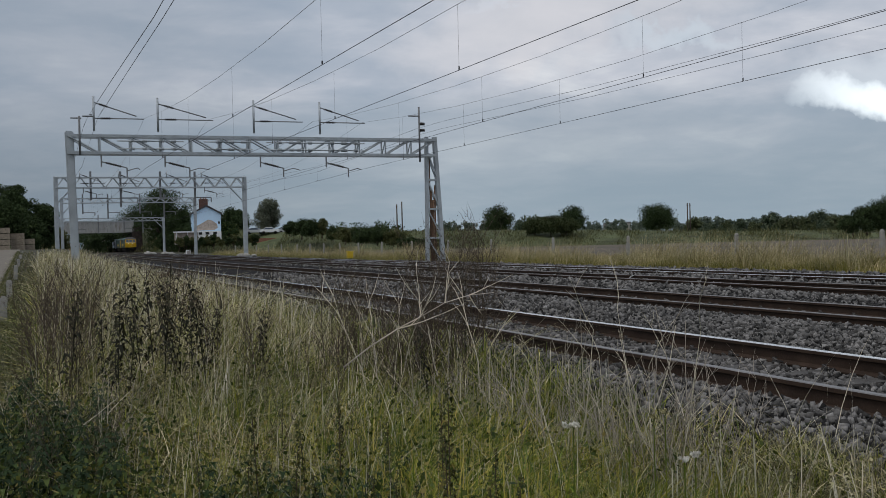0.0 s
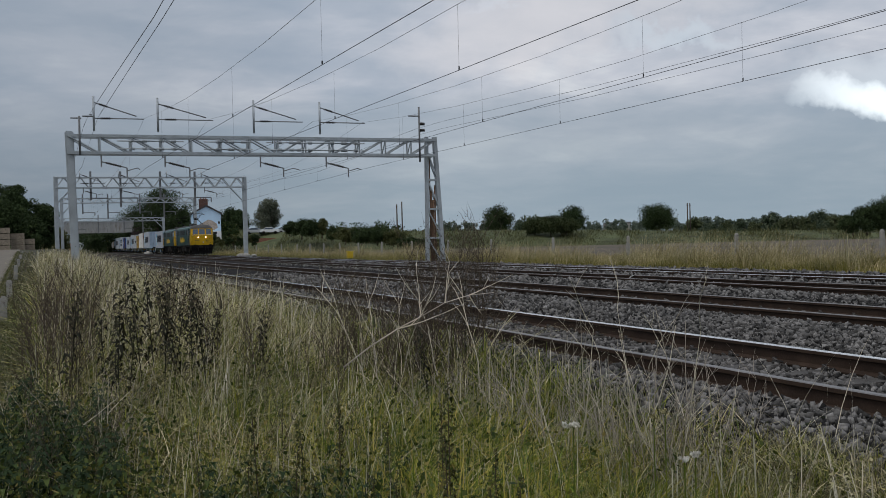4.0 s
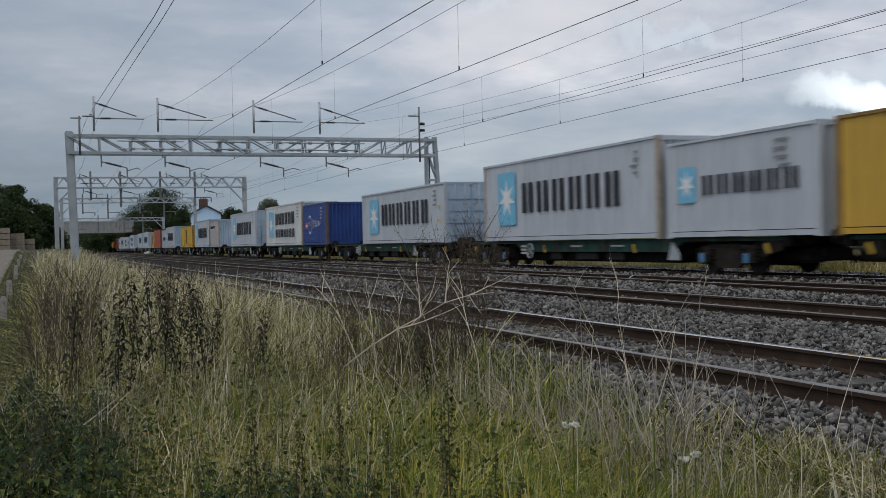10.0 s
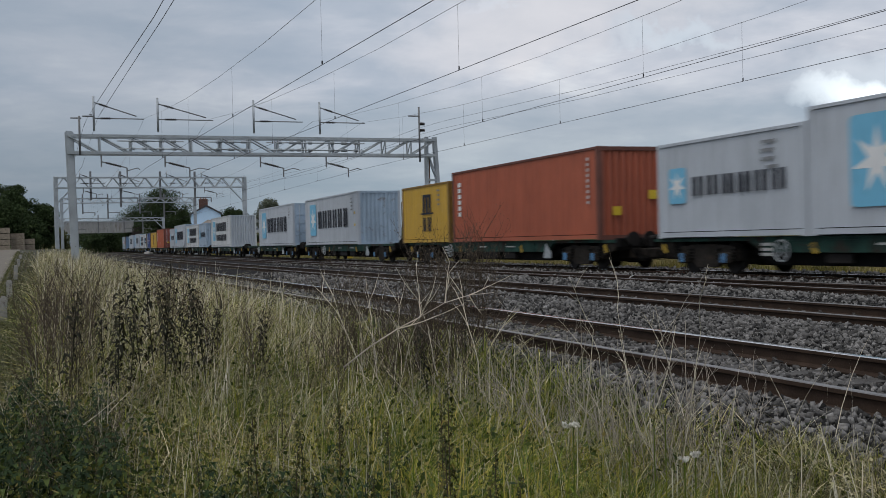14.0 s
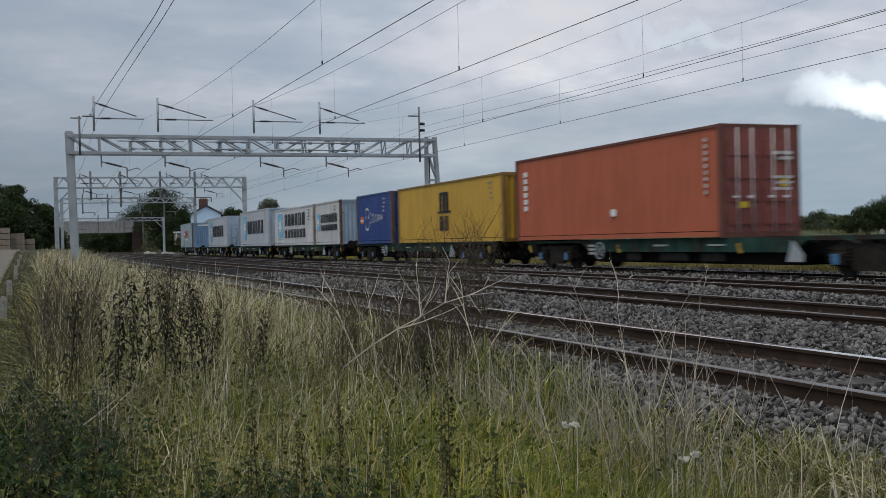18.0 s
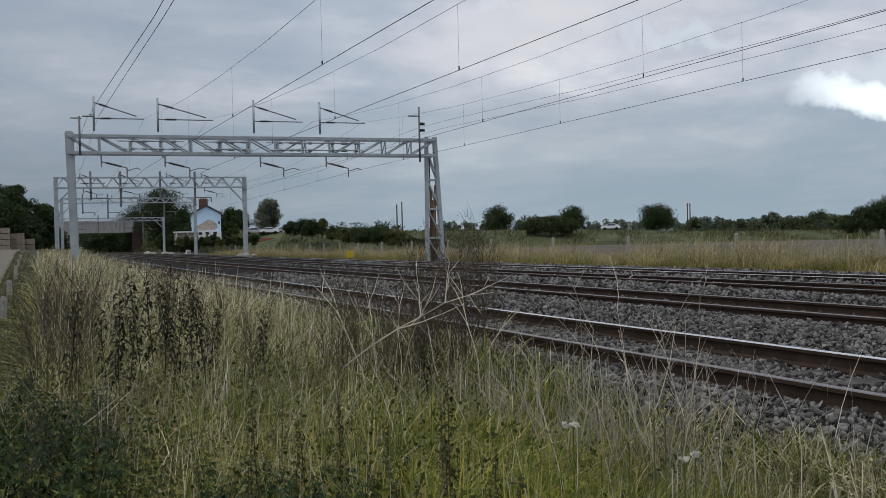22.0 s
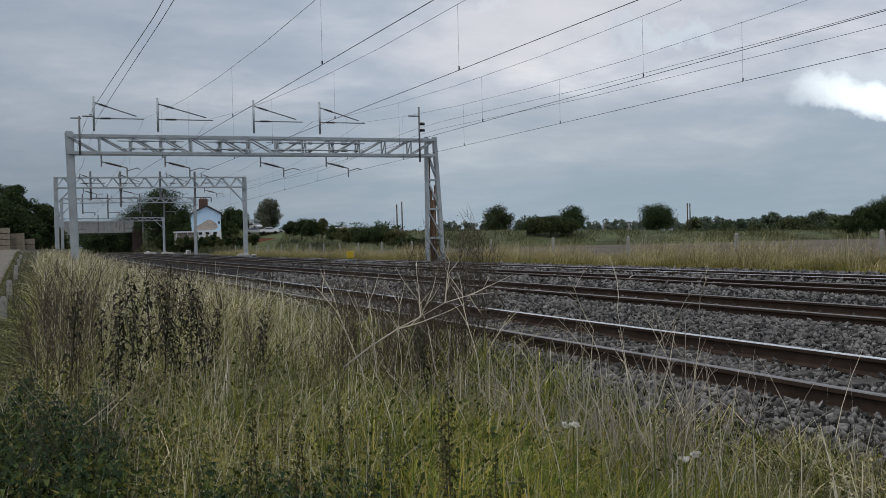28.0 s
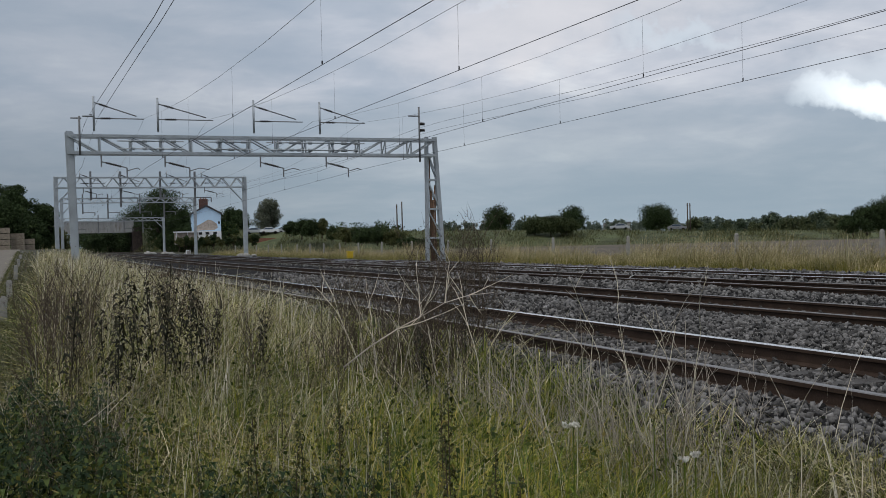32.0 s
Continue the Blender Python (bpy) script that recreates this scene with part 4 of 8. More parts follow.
def wagon():
    """60-foot container flat; origin on the rail top at its middle."""
    w = thing("flat_wagon", "dirty green bogie container flat wagon", "wagon", "wagons of the train")
    L = 9.6
    for sx in (-1, 1):
        bm = bmesh.new()
        xa, xb = sorted((sx * 1.1, sx * 0.92))
        box(bm, xa, xb, -L, L, 0.84, 0.93)
        loft(bm, [[(xa, y, z) for y, z in ((-5.3, 0.838), (-4.7, 0.56), (4.7, 0.56), (5.3, 0.838))], [(xb, y, z) for y, z in ((-5.3, 0.838), (-4.7, 0.56), (4.7, 0.56), (5.3, 0.838))]])
        bmesh.ops.recalc_face_normals(bm, faces=bm.faces[:])
        part("side_sill", bm, M["wagon"], w)
        for y in (-3.9, -2.6, -1.3, 0.0, 1.3, 2.6, 3.9):
            bm = bmesh.new()
            xc, xd = sorted((sx * 1.103, sx * 1.125))
            box(bm, xc, xd, y - 0.05, y + 0.05, 0.57, 0.85)
            part("sill_rib", bm, M["wagon"], w)
    bm = bmesh.new()
    box(bm, -0.25, 0.25, -L, L, 0.55, 0.9)
    for i in range(12):
        y = -8.8 + i * 1.6
        box(bm, -0.95, 0.95, y - 0.08, y + 0.08, 0.78, 0.92)
    part("centre_beam", bm, M["dark"], w)
    side = [(-1.32, 0.34), (-1.32, 0.56), (-1.12, 0.72), (-0.45, 0.76), (0.45, 0.76), (1.12, 0.72), (1.32, 0.56), (1.32, 0.34), (0.62, 0.30), (0.40, 0.16), (-0.40, 0.16), (-0.62, 0.30)]
    for sy in (-1, 1):
        bm = bmesh.new()
        box(bm, -1.15, 1.15, sy * L - 0.12, sy * L + 0.12, 0.70, 0.98)
        bmesh.ops.bevel(bm, geom=bm.edges[:], offset=0.02, segments=1, affect="EDGES")
        part("headstock", bm, M["dark"], w)
        bm = bmesh.new()
        box(bm, -1.0, 1.0, sy * (L - 0.9) - 0.5, sy * (L - 0.9) + 0.5, 0.60, 0.84)
        part("end_platform", bm, M["dark"], w)
        for sx in (-1, 1):
            bm = bmesh.new()
            rod(bm, (sx * 0.87, sy * (L + 0.1), 0.95), (sx * 0.87, sy * (L + 0.46), 0.95), 0.09, 8)
            rod(bm, (sx * 0.87, sy * (L + 0.46), 0.95), (sx * 0.87, sy * (L + 0.52), 0.95), 0.22, 12)
            part("buffer", bm, M["wheel"], w)
        bm = bmesh.new()
        ya, yb = sorted((sy * 8.5, sy * (L + 0.42)))
        box(bm, -0.42, 0.42, ya, yb, 0.34, 0.66)
        bmesh.ops.bevel(bm, geom=bm.edges[:], offset=0.04, segments=1, affect="EDGES")
        part("coupling_gear", bm, M["bogie"], w)
        for x in (-0.75, -0.55, 0.55, 0.75):
            bm = bmesh.new()
            chain(bm, [(x, sy * (L + 0.1), 0.8), (x * 0.95, sy * (L + 0.3), 0.5), (x * 0.8, sy * (L + 0.42), 0.32), (x * 0.7, sy * (L + 0.5), 0.45)], 0.03, 5)
            part("brake_hose", bm, M["dark"], w)
        bm = bmesh.new()
        loft(bm, [[(-1.06, sy * 8.6, 0.45), (-1.06, sy * 9.3, 0.62), (-1.06, sy * 9.3, 0.84), (-1.06, sy * 8.6, 0.84)], [(-0.95, sy * 8.6, 0.45), (-0.95, sy * 9.3, 0.62), (-0.95, sy * 9.3, 0.84), (-0.95, sy * 8.6, 0.84)]])
        bmesh.ops.recalc_face_normals(bm, faces=bm.faces[:])
        part("end_bracket", bm, M["bogie"], w)
        yb = sy * 7.165
        bm = bmesh.new()
        for sx in (-1, 1):
            xa, xb = sorted((sx * 1.02, sx * 0.86))
            loft(bm, [[(xa, yb + y, z) for y, z in side], [(xb, yb + y, z) for y, z in side]])
        box(bm, -0.85, 0.85, yb - 0.32, yb + 0.32, 0.30, 0.78)
        box(bm, -0.66, 0.66, yb - 1.25, yb + 1.25, 0.24, 0.60)
        bmesh.ops.recalc_face_normals(bm, faces=bm.faces[:])
        bogie = part("bogie", bm, M["bogie"], w)
        for dy in (-0.915, 0.915):
            bm = bmesh.new()
            rod(bm, (-0.9, yb + dy, 0.42), (0.9, yb + dy, 0.42), 0.08, 8)
            for sx in (-1, 1):
                rod(bm, (sx * 0.70, yb + dy, 0.42), (sx * 0.815, yb + dy, 0.42), 0.42, 20)
            part("wheelset", bm, M["wheel"], bogie)
            for sx in (-1, 1):
                bm = bmesh.new()
                xa, xb = sorted((sx * 1.15, sx * 1.0))
                box(bm, xa, xb, yb + dy - 0.2, yb + dy + 0.2, 0.26, 0.56)
                bmesh.ops.bevel(bm, geom=bm.edges[:], offset=0.04, segments=1, affect="EDGES")
                part("axle_box", bm, M["bogie"], bogie)
                bm = bmesh.new()
                xa, xb = sorted((sx * 1.145, sx * 1.18))
                box(bm, xa, xb, yb + dy - 0.085, yb + dy + 0.085, 0.29, 0.53)
                bmesh.ops.bevel(bm, geom=bm.edges[:], offset=0.012, segments=1, affect="EDGES")
                part("axle_box_cap", bm, M["cap_blue"], bogie, "faded blue axle box cover")
                for e in (-0.3, 0.3):
                    bm = bmesh.new()
                    ribbed(bm, (sx * 1.04, yb + dy + e, 0.36), (sx * 1.04, yb + dy + e, 0.68), 0.075, 4)
                    part("spring", bm, M["dark"], bogie)
    for sx in (-1, 1):
        bm = bmesh.new()
        x = sx * 1.17
        chain(bm, [(x, 4.0 + 0.25 * math.cos(a * math.pi / 8), 0.6 + 0.25 * math.sin(a * math.pi / 8)) for a in range(17)], 0.02, 5)
        for a in range(2):
            c, d = 0.25 * math.cos(0.8 + a * math.pi / 2), 0.25 * math.sin(0.8 + a * math.pi / 2)
            rod(bm, (x, 4.0 - c, 0.6 - d), (x, 4.0 + c, 0.6 + d), 0.014, 4)
        part("handbrake_wheel", bm, M["galv"], w, "bare metal handbrake wheel")
        bm = bmesh.new()
        loft(bm, [[(sx * 1.15, -4.65, 0.34), (sx * 1.15, -5.2, 0.34), (sx * 1.15, -5.2, 0.52), (sx * 1.15, -4.85, 0.84)], [(sx * 1.12, -4.65, 0.34), (sx * 1.12, -5.2, 0.34), (sx * 1.12, -5.2, 0.52), (sx * 1.12, -4.85, 0.84)]])
        part("load_plate", bm, M["galv"], w, "bare metal wedge-shaped plate")
        for k, z in enumerate((0.48, 0.60, 0.72)):
            bm = bmesh.new()
            xa, xb = sorted((sx * 1.13, sx * 1.145))
            box(bm, xa, xb, 4.35, 4.75, z, z + 0.07)
            part("data_panel", bm, M["panel_grey"], w, "dirty white data strip")
        for y in (-2.9, 2.9, -8.9, 8.9):
            bm = bmesh.new()
            xa, xb = sorted((sx * 1.13, sx * 1.155))
            loft(bm, [[(xa, y - 0.1, 0.56), (xa, y + 0.02, 0.52), (xa, y + 0.13, 0.74), (xa, y + 0.02, 0.80)], [(xb, y - 0.1, 0.56), (xb, y + 0.02, 0.52), (xb, y + 0.13, 0.74), (xb, y + 0.02, 0.80)]])
            part("brake_lever", bm, M["lever_yellow"], w, "yellow painted lever")
        for y in (-1.9, 0.7):
            bm = bmesh.new()
            xa, xb = sorted((sx * 1.102, sx * 1.118))
            box(bm, xa, xb, y - 0.35, y + 0.35, 0.72, 0.77)
            part("number_bar", bm, M["panel_grey"], w)
    bm = bmesh.new()
    loft(bm, [[(-0.85, -5.3, 0.5), (0.85, -5.3, 0.5), (0.85, -5.3, 0.8), (-0.85, -5.3, 0.8)], [(-0.85, -4.7, 0.25), (0.85, -4.7, 0.25), (0.85, -4.7, 0.8), (-0.85, -4.7, 0.8)],
              [(-0.85, 4.7, 0.25), (0.85, 4.7, 0.25), (0.85, 4.7, 0.8), (-0.85, 4.7, 0.8)], [(-0.85, 5.3, 0.5), (0.85, 5.3, 0.5), (0.85, 5.3, 0.8), (-0.85, 5.3, 0.8)]])
    part("underframe_trough", bm, M["dark"], w)
    for y, wd in ((-1.6, 0.5), (0.2, 0.7), (2.3, 0.4)):
        bm = bmesh.new()
        box(bm, -1.02, -0.855, y - wd, y + wd, 0.30, 0.555)
        bmesh.ops.bevel(bm, geom=bm.edges[:], offset=0.03, segments=1, affect="EDGES")
        part("brake_cylinder", bm, M["wheel"], w)
    return w


def loco():
    """Electric locomotive, origin on the rail top at its middle, leading cab towards -y."""
    e = thing("electric_locomotive", "dark green electric locomotive with bright yellow cab ends", "locomotive", "locomotives of the train")
    L = 8.7
    half = [(1.30, 1.20), (1.325, 1.5), (1.32, 2.38), (1.29, 3.12), (1.20, 3.42), (0.98, 3.64), (0.6, 3.77), (0.0, 3.82)]
    n = 15

    def section(y, s=1.0, width=1.0, squash=0.0, rake=0.0):
        """Cross-section at y; squash lowers the roof, rake leans the part above the waist inwards."""
        r = []
        for x, z in half:
            zz = z if z <= 3.12 else 3.12 + (z - 3.12) * (1 - squash)
            r.append((x * width * (1 - 0.05 * max(0.0, squash - 0.42) * (zz > 2.4)), y - s * rake * max(0.0, zz - 2.38), zz))
        return [(-x, q, z) for x, q, z in r[:-1]] + [r[-1]] + r[:-1][::-1]

    bm = bmesh.new()
    ys = [-L + 2.4, -4, -2, 0, 2, 4, L - 2.4]
    vs = [[bm.verts.new(p) for p in section(y, squash=0.42)] for y in ys]
    for a, b in zip(vs, vs[1:]):
        for i in range(n - 1):
            f = bm.faces.new((a[i], b[i], b[i + 1], a[i + 1]))
            f.smooth = True
            f.material_index = 1 if 4 <= i <= n - 6 else 0
    part("body", bm, [M["loco_green"], M["loco_roof_sheen"]], e)
    for s in (-1, 1):
        bm = bmesh.new()
        rr = [section(s * (L - 2.4), squash=0.42), section(s * (L - 1.18), squash=0.26), section(s * (L - 0.75), s, 1.0, 0.26), section(s * (L - 0.26), s, 0.985, 0.52, 0.10), section(s * (L - 0.02), s, 0.95, 0.86, 0.20)]
        vs = [[bm.verts.new(p) for p in r] for r in rr]
        for k, (a, b) in enumerate(zip(vs, vs[1:])):
            for i in range(n - 1):
                q = (a[i], b[i], b[i + 1], a[i + 1])
                f = bm.faces.new(q if s > 0 else q[::-1])
                f.smooth = 3 <= i <= n - 5
                f.material_index = 2 if 4 <= i <= n - 6 or (k > 1 and 3 <= i <= n - 5) else (0 if k == 0 or (k == 1 and i in (2, 3, n - 4, n - 5, n - 3)) else 1)
        low = vs[-1]
        # front: lower plate and the leaning band of windscreens
        lo = [low[i] for i in (0, 1, 2, n - 3, n - 2, n - 1)]
        hi = [low[i] for i in range(2, n - 2)]
        brow = [low[i] for i in range(3, n - 3)]
        hi = [low[2], low[3], low[n - 4], low[n - 3]]
        for q, mi in ((lo, 1), (hi, 1), (brow, 2)):
            f = bm.faces.new(q if s < 0 else q[::-1])
            f.material_index = mi
        cab = part("cab", bm, [M["loco_green"], M["loco_yellow"], M["loco_roof"]], e, "yellow cab end with three windscreens")

        def face(z):
            return s * (L - 0.02 - 0.20 * max(0.0, z - 2.38))
        for x0, x1 in ((-1.08, -0.47), (-0.33, 0.33), (0.47, 1.08)):
            bm = bmesh.new()
            za, zb = 2.48, 3.06
            fr = [(x0, face(za) + s * 0.02, za), (x1, face(za) + s * 0.02, za), (x1 * 0.96, face(zb) + s * 0.02, zb), (x0 * 0.96, face(zb) + s * 0.02, zb)]
            loft(bm, [fr, [(x, y - s * 0.05, z) for x, y, z in fr]])
            bmesh.ops.recalc_face_normals(bm, faces=bm.faces[:])
            part("windscreen", bm, M["glass"], cab, "dark cab windscreen")
        bm = bmesh.new()
        ya, yb = sorted((s * (L + 0.035), s * (L - 0.02)))
        box(bm, -1.2, 1.2, ya, yb, 2.375, 2.405)
        part("trim_strip", bm, M["white_paint"], cab, "white strip below the windscreens")
        for sx in (-1, 1):
            bm = bmesh.new()
            y4, y5 = sorted((s * (L - 0.98), s * (L - 0.6)))
            xa, xb = sorted((sx * 1.29, sx * 1.336))
            box(bm, xa, xb, y4, y5, 1.42, 1.80)
            box(bm, xa, xb + (0.006 if sx > 0 else 0), y4 + 0.06, y5 - 0.06, 1.48, 1.74)
            part("access_hatch", bm, M["loco_yellow"], cab)
        for x in (-0.46, 0.42):
            bm = bmesh.new()
            rod(bm, (x, s * (L - 0.02), 2.1), (x, s * (L + 0.05), 2.1), 0.066, 14)
            part("headlight", bm, M["headlight"] if s < 0 else M["galv"], cab, "lit round headlight" if s < 0 else "")
        bm = bmesh.new()
        rod(bm, (0.12, s * (L - 0.02), 1.52), (0.12, s * (L + 0.05), 1.52), 0.075, 12)
        part("marker_light", bm, M["panel_grey"], cab)
        for x0, x1, tilt in ((-1.0, -0.62, 0.3), (0.62, 1.0, -0.3)):
            bm = bmesh.new()
            rod(bm, (x0, face(2.44) + s * 0.05, 2.44), (x1, face(2.9) + s * 0.04, 2.9), 0.012, 4)
            part("wiper", bm, M["loco_dark"], cab)
        for x, z, w2, mat in ((-0.75, 1.95, 0.08, "rust_patch"), (0.86, 1.92, 0.06, "rust_patch"), (-0.62, 1.72, 0.26, "loco_grime_yellow"), (0.72, 1.66, 0.14, "loco_grime_yellow")):
            bm = bmesh.new()
            ya, yb = sorted((s * (L + 0.012), s * (L - 0.02)))
            box(bm, x - w2, x + w2, ya, yb, z - 0.05, z + 0.05)
            part("end_panel", bm, M[mat], cab)
        for x, z in ((-0.78, 1.45), (0.95, 1.45), (0.5, 1.7), (-0.35, 1.78)):
            bm = bmesh.new()
            ya, yb = sorted((s * (L + 0.03), s * (L - 0.02)))
            box(bm, x - 0.07, x + 0.07, ya, yb, z - 0.06, z + 0.06)
            part("jumper_socket", bm, M["loco_grime_yellow"], cab)
        bm = bmesh.new()
        ya, yb = sorted((s * (L + 0.02), s * (L - 0.02)))
        box(bm, -0.98, -0.2, ya, yb, 1.80, 1.87)
        part("handrail", bm, M["loco_yellow"], cab)
        for sx in (-1, 1):
            for ya, yb in ((L - 1.66, L - 1.12), (L - 1.0, L - 0.42)):
                bm = bmesh.new()
                y4, y5 = sorted((s * ya, s * yb))
                xa, xb = sorted((sx * 1.25, sx * 1.335))
                box(bm, xa, xb, y4, y5, 2.46, 3.1)
                part("cab_side_window", bm, M["glass"], cab)
            bm = bmesh.new()
            xa, xb = sorted((sx * 1.26, sx * 1.328))
            y4, y5 = sorted((s * (L - 1.10), s * (L - 1.02)))
            box(bm, xa, xb, y4, y5, 2.4, 3.12)
            part("cab_side_panel", bm, M["loco_yellow"], cab)
            bm = bmesh.new()
            y4, y5 = sorted((s * (L - 1.1), s * (L - 0.45)))
            xa, xb = sorted((sx * 1.29, sx * 1.342))
            box(bm, xa, xb, y4, y5, 2.14, 2.18)
            box(bm, xa, xb, y4, y5, 2.25, 2.30)
            part("side_grille", bm, M["loco_dark"], cab)
            bm = bmesh.new()
            y4, y5 = sorted((s * (L - 2.62), s * (L - 2.05)))
            xa, xb = sorted((sx * 1.28, sx * 1.343))
            box(bm, xa, xb, y4, y5, 1.3, 3.2)
            d = part("cab_door", bm, M["loco_green"], e)
            bm = bmesh.new()
            xa, xb = sorted((sx * 1.3, sx * 1.35))
            box(bm, xa, xb, y4 + 0.1, y5 - 0.1, 2.5, 3.1)
            part("door_window", bm, M["loco_dark"], d)
            for y in (y4 - 0.07, y5 + 0.07):
                bm = bmesh.new()
                rod(bm, (sx * 1.37, y, 1.3), (sx * 1.37, y, 3.0), 0.016, 6)
                part("handrail", bm, M["galv_dark"], d)
            bm = bmesh.new()
            x = sx * 0.87
            rod(bm, (x, s * L, 1.02), (x, s * (L + 0.45), 1.02), 0.1, 10)
            rod(bm, (x, s * (L + 0.45), 1.02), (x, s * (L + 0.52), 1.02), 0.25, 14)
            part("buffer", bm, M["dark"], cab)
        bm = bmesh.new()
        ya, yb = sorted((s * (L + 0.02), s * (L - 0.5)))
        box(bm, -1.25, 1.25, ya, yb, 0.82, 1.2)
        part("buffer_beam", bm, M["dark"], e)
        bm = bmesh.new()
        yc = s * (L - 0.25)
        yd = s * (L - 0.1)
        loft(bm, [[(-1.22, yc - 0.12, 0.82), (1.22, yc - 0.12, 0.82), (1.22, yc + 0.12, 0.82), (-1.22, yc + 0.12, 0.82)], [(-1.12, yd - 0.06, 0.14), (1.12, yd - 0.06, 0.14), (1.12, yd + 0.06, 0.14), (-1.12, yd + 0.06, 0.14)]])
        part("life_guard", bm, M["dark"], e)
        for x in (-0.5, 0.35, 0.62):
            bm = bmesh.new()
            chain(bm, [(x, s * (L + 0.03), 1.0), (x, s * (L + 0.09), 0.8), (x + 0.05, s * (L + 0.06), 0.5)], 0.035, 5)
            part("brake_hose", bm, M["wheel"], e)
        bm = bmesh.new()
        rod(bm, (0.0, s * (L + 0.02), 1.0), (0.0, s * (L + 0.3), 0.95), 0.05, 6)
        part("draw_hook", bm, M["wheel"], e)
        bm = bmesh.new()
        ya, yb = sorted((s * (L + 0.06), s * (L + 0.02)))
        box(bm, -0.35, 0.1, ya, yb, 0.85, 1.15)
        part("coupling_plate", bm, M["wheel"], e)
    # side windows and louvres
    for sx in (-1, 1):
        for ya, yb in ((-5.5, -4.62), (-4.55, -3.67), (-2.4, -1.5), (-1.43, -0.53), (-0.46, 0.44), (0.51, 1.41), (1.48, 2.4), (3.84, 4.7), (4.77, 5.6)):
            bm = bmesh.new()
            xa, xb = sorted((sx * 1.26, sx * 1.328))
            box(bm, xa, xb, ya, yb, 2.48, 3.05)
            for k in range(5):
                z = 2.53 + k * 0.11
                box(bm, xa - (0.012 if sx < 0 else 0), xb + (0.012 if sx > 0 else 0), ya + 0.03, yb - 0.03, z, z + 0.03)
            part("louvre_panel", bm, M["loco_dark"], e)
        x = sx * 1.327
        w0 = [0.5, 0.3, 0.36, 0.16, 0.4, 0.4, 0.26, 0.2, 0.2, 0.38, 0.36, 0.3]
        y = 2.5 if sx < 0 else -2.4
        for i, w_ in enumerate(w0):
            hgt = 0.60 if i in (0, 3, 5, 6, 7, 8) else 0.43
            bm = bmesh.new()
            xa, xb = sorted((x, x + sx * 0.006))
            ya, yb = sorted((y, y + sx * w_))
            box(bm, xa, xb, ya, yb, 1.60 - (0.14 if i == 4 else 0), 1.60 + hgt)
            part("lettering_bar", bm, M["loco_letter"], e)
            y += sx * (w_ + 0.09)
    # roof gear
    bm = bmesh.new()
    box(bm, -0.36, 0.36, -1.2, 0.75, 3.60, 3.86)
    bmesh.ops.bevel(bm, geom=bm.edges[:], offset=0.05, segments=2, affect="EDGES")
    part("roof_equipment", bm, M["loco_dark"], e)
    bm = bmesh.new()
    prof = [(-0.98, 3.34), (-0.85, 3.56), (-0.4, 3.72), (0.4, 3.72), (0.85, 3.56), (0.98, 3.34)]
    loft(bm, [[(x, 5.1, z - 0.12) for x, z in prof], [(x, 5.6, z) for x, z in prof], [(x, 6.9, z) for x, z in prof], [(x, 7.5, z - 0.14) for x, z in prof]])
    bmesh.ops.recalc_face_normals(bm, faces=bm.faces[:])
    part("roof_cover", bm, M["loco_dark"], e, "dark domed roof fairing")
    for y in (1.2, 2.1):
        bm = bmesh.new()
        ribbed(bm, (0.0, y, 3.5), (0.0, y, 3.9), 0.12 if y < 2 else 0.06, 4)
        part("roof_insulator", bm, M["insulator"], e)
    bm = bmesh.new()
    rod(bm, (0, 0.7, 3.86), (0, 1.2, 3.88), 0.03, 6)
    part("busbar", bm, M["dark"], e)
    yk, yb, yh = -2.95, -4.9, -4.85
    bm = bmesh.new()
    rod(bm, (-0.25, yk, 4.38), (0.25, yk, 4.38), 0.11, 8)
    panto = part("pantograph", bm, M["dark"], e, "raised pantograph with a bent arm")
    bm = bmesh.new()
    rod(bm, (-0.22, yk, 4.38), (0.52, yh, 4.96), 0.014, 5)
    part("brace", bm, M["dark"], panto)
    for sx in (-1, 1):
        for name, a, b, w_ in (("lower_arm", (sx * 0.42, yb, 3.86), (sx * 0.22, yk, 4.38), 0.038), ("upper_arm", (sx * 0.22, yk, 4.38), (sx * 0.52, yh, 4.96), 0.026), ("base_bar", (sx * 0.5, yb - 0.35, 3.80), (sx * 0.5, yk - 0.1, 3.80), 0.035)):
            bm = bmesh.new()
            rod(bm, a, b, w_, 6)
            part(name, bm, M["dark"], panto)
        for y in (yb - 0.25, yk - 0.2):
            bm = bmesh.new()
            rod(bm, (sx * 0.5, y, 3.44), (sx * 0.5, y, 3.80), 0.05, 8)
            part("foot_insulator", bm, M["insulator"], panto)
    for y in (yh - 0.2, yh + 0.2):
        bm = bmesh.new()
        chain(bm, [(-0.8, y, 4.86), (-0.55, y, 4.985), (0.55, y, 4.985), (0.8, y, 4.86)], 0.026, 6)
        part("collector_bow", bm, M["dark"], panto)
    # underframe and bogies
    bm = bmesh.new()
    box(bm, -0.68, 0.68, -L + 1.2, L - 1.2, 0.14, 1.02)
    part("traction_gear", bm, M["dark"], e)
    bm = bmesh.new()
    box(bm, -1.26, 1.26, -L + 0.4, L - 0.4, 1.02, 1.21)
    part("underframe", bm, M["dark"], e)
    for ya, yb2, zz in ((-1.9, -0.95, 0.4), (-0.75, 0.5, 0.45), (0.7, 1.9, 0.4)):
        bm = bmesh.new()
        box(bm, -1.2, 1.2, ya, yb2, zz, 1.02)
        bmesh.ops.bevel(bm, geom=bm.edges[:], offset=0.05, segments=1, affect="EDGES")
        part("equipment_box", bm, M["loco_bogie"], e)
    bm = bmesh.new()
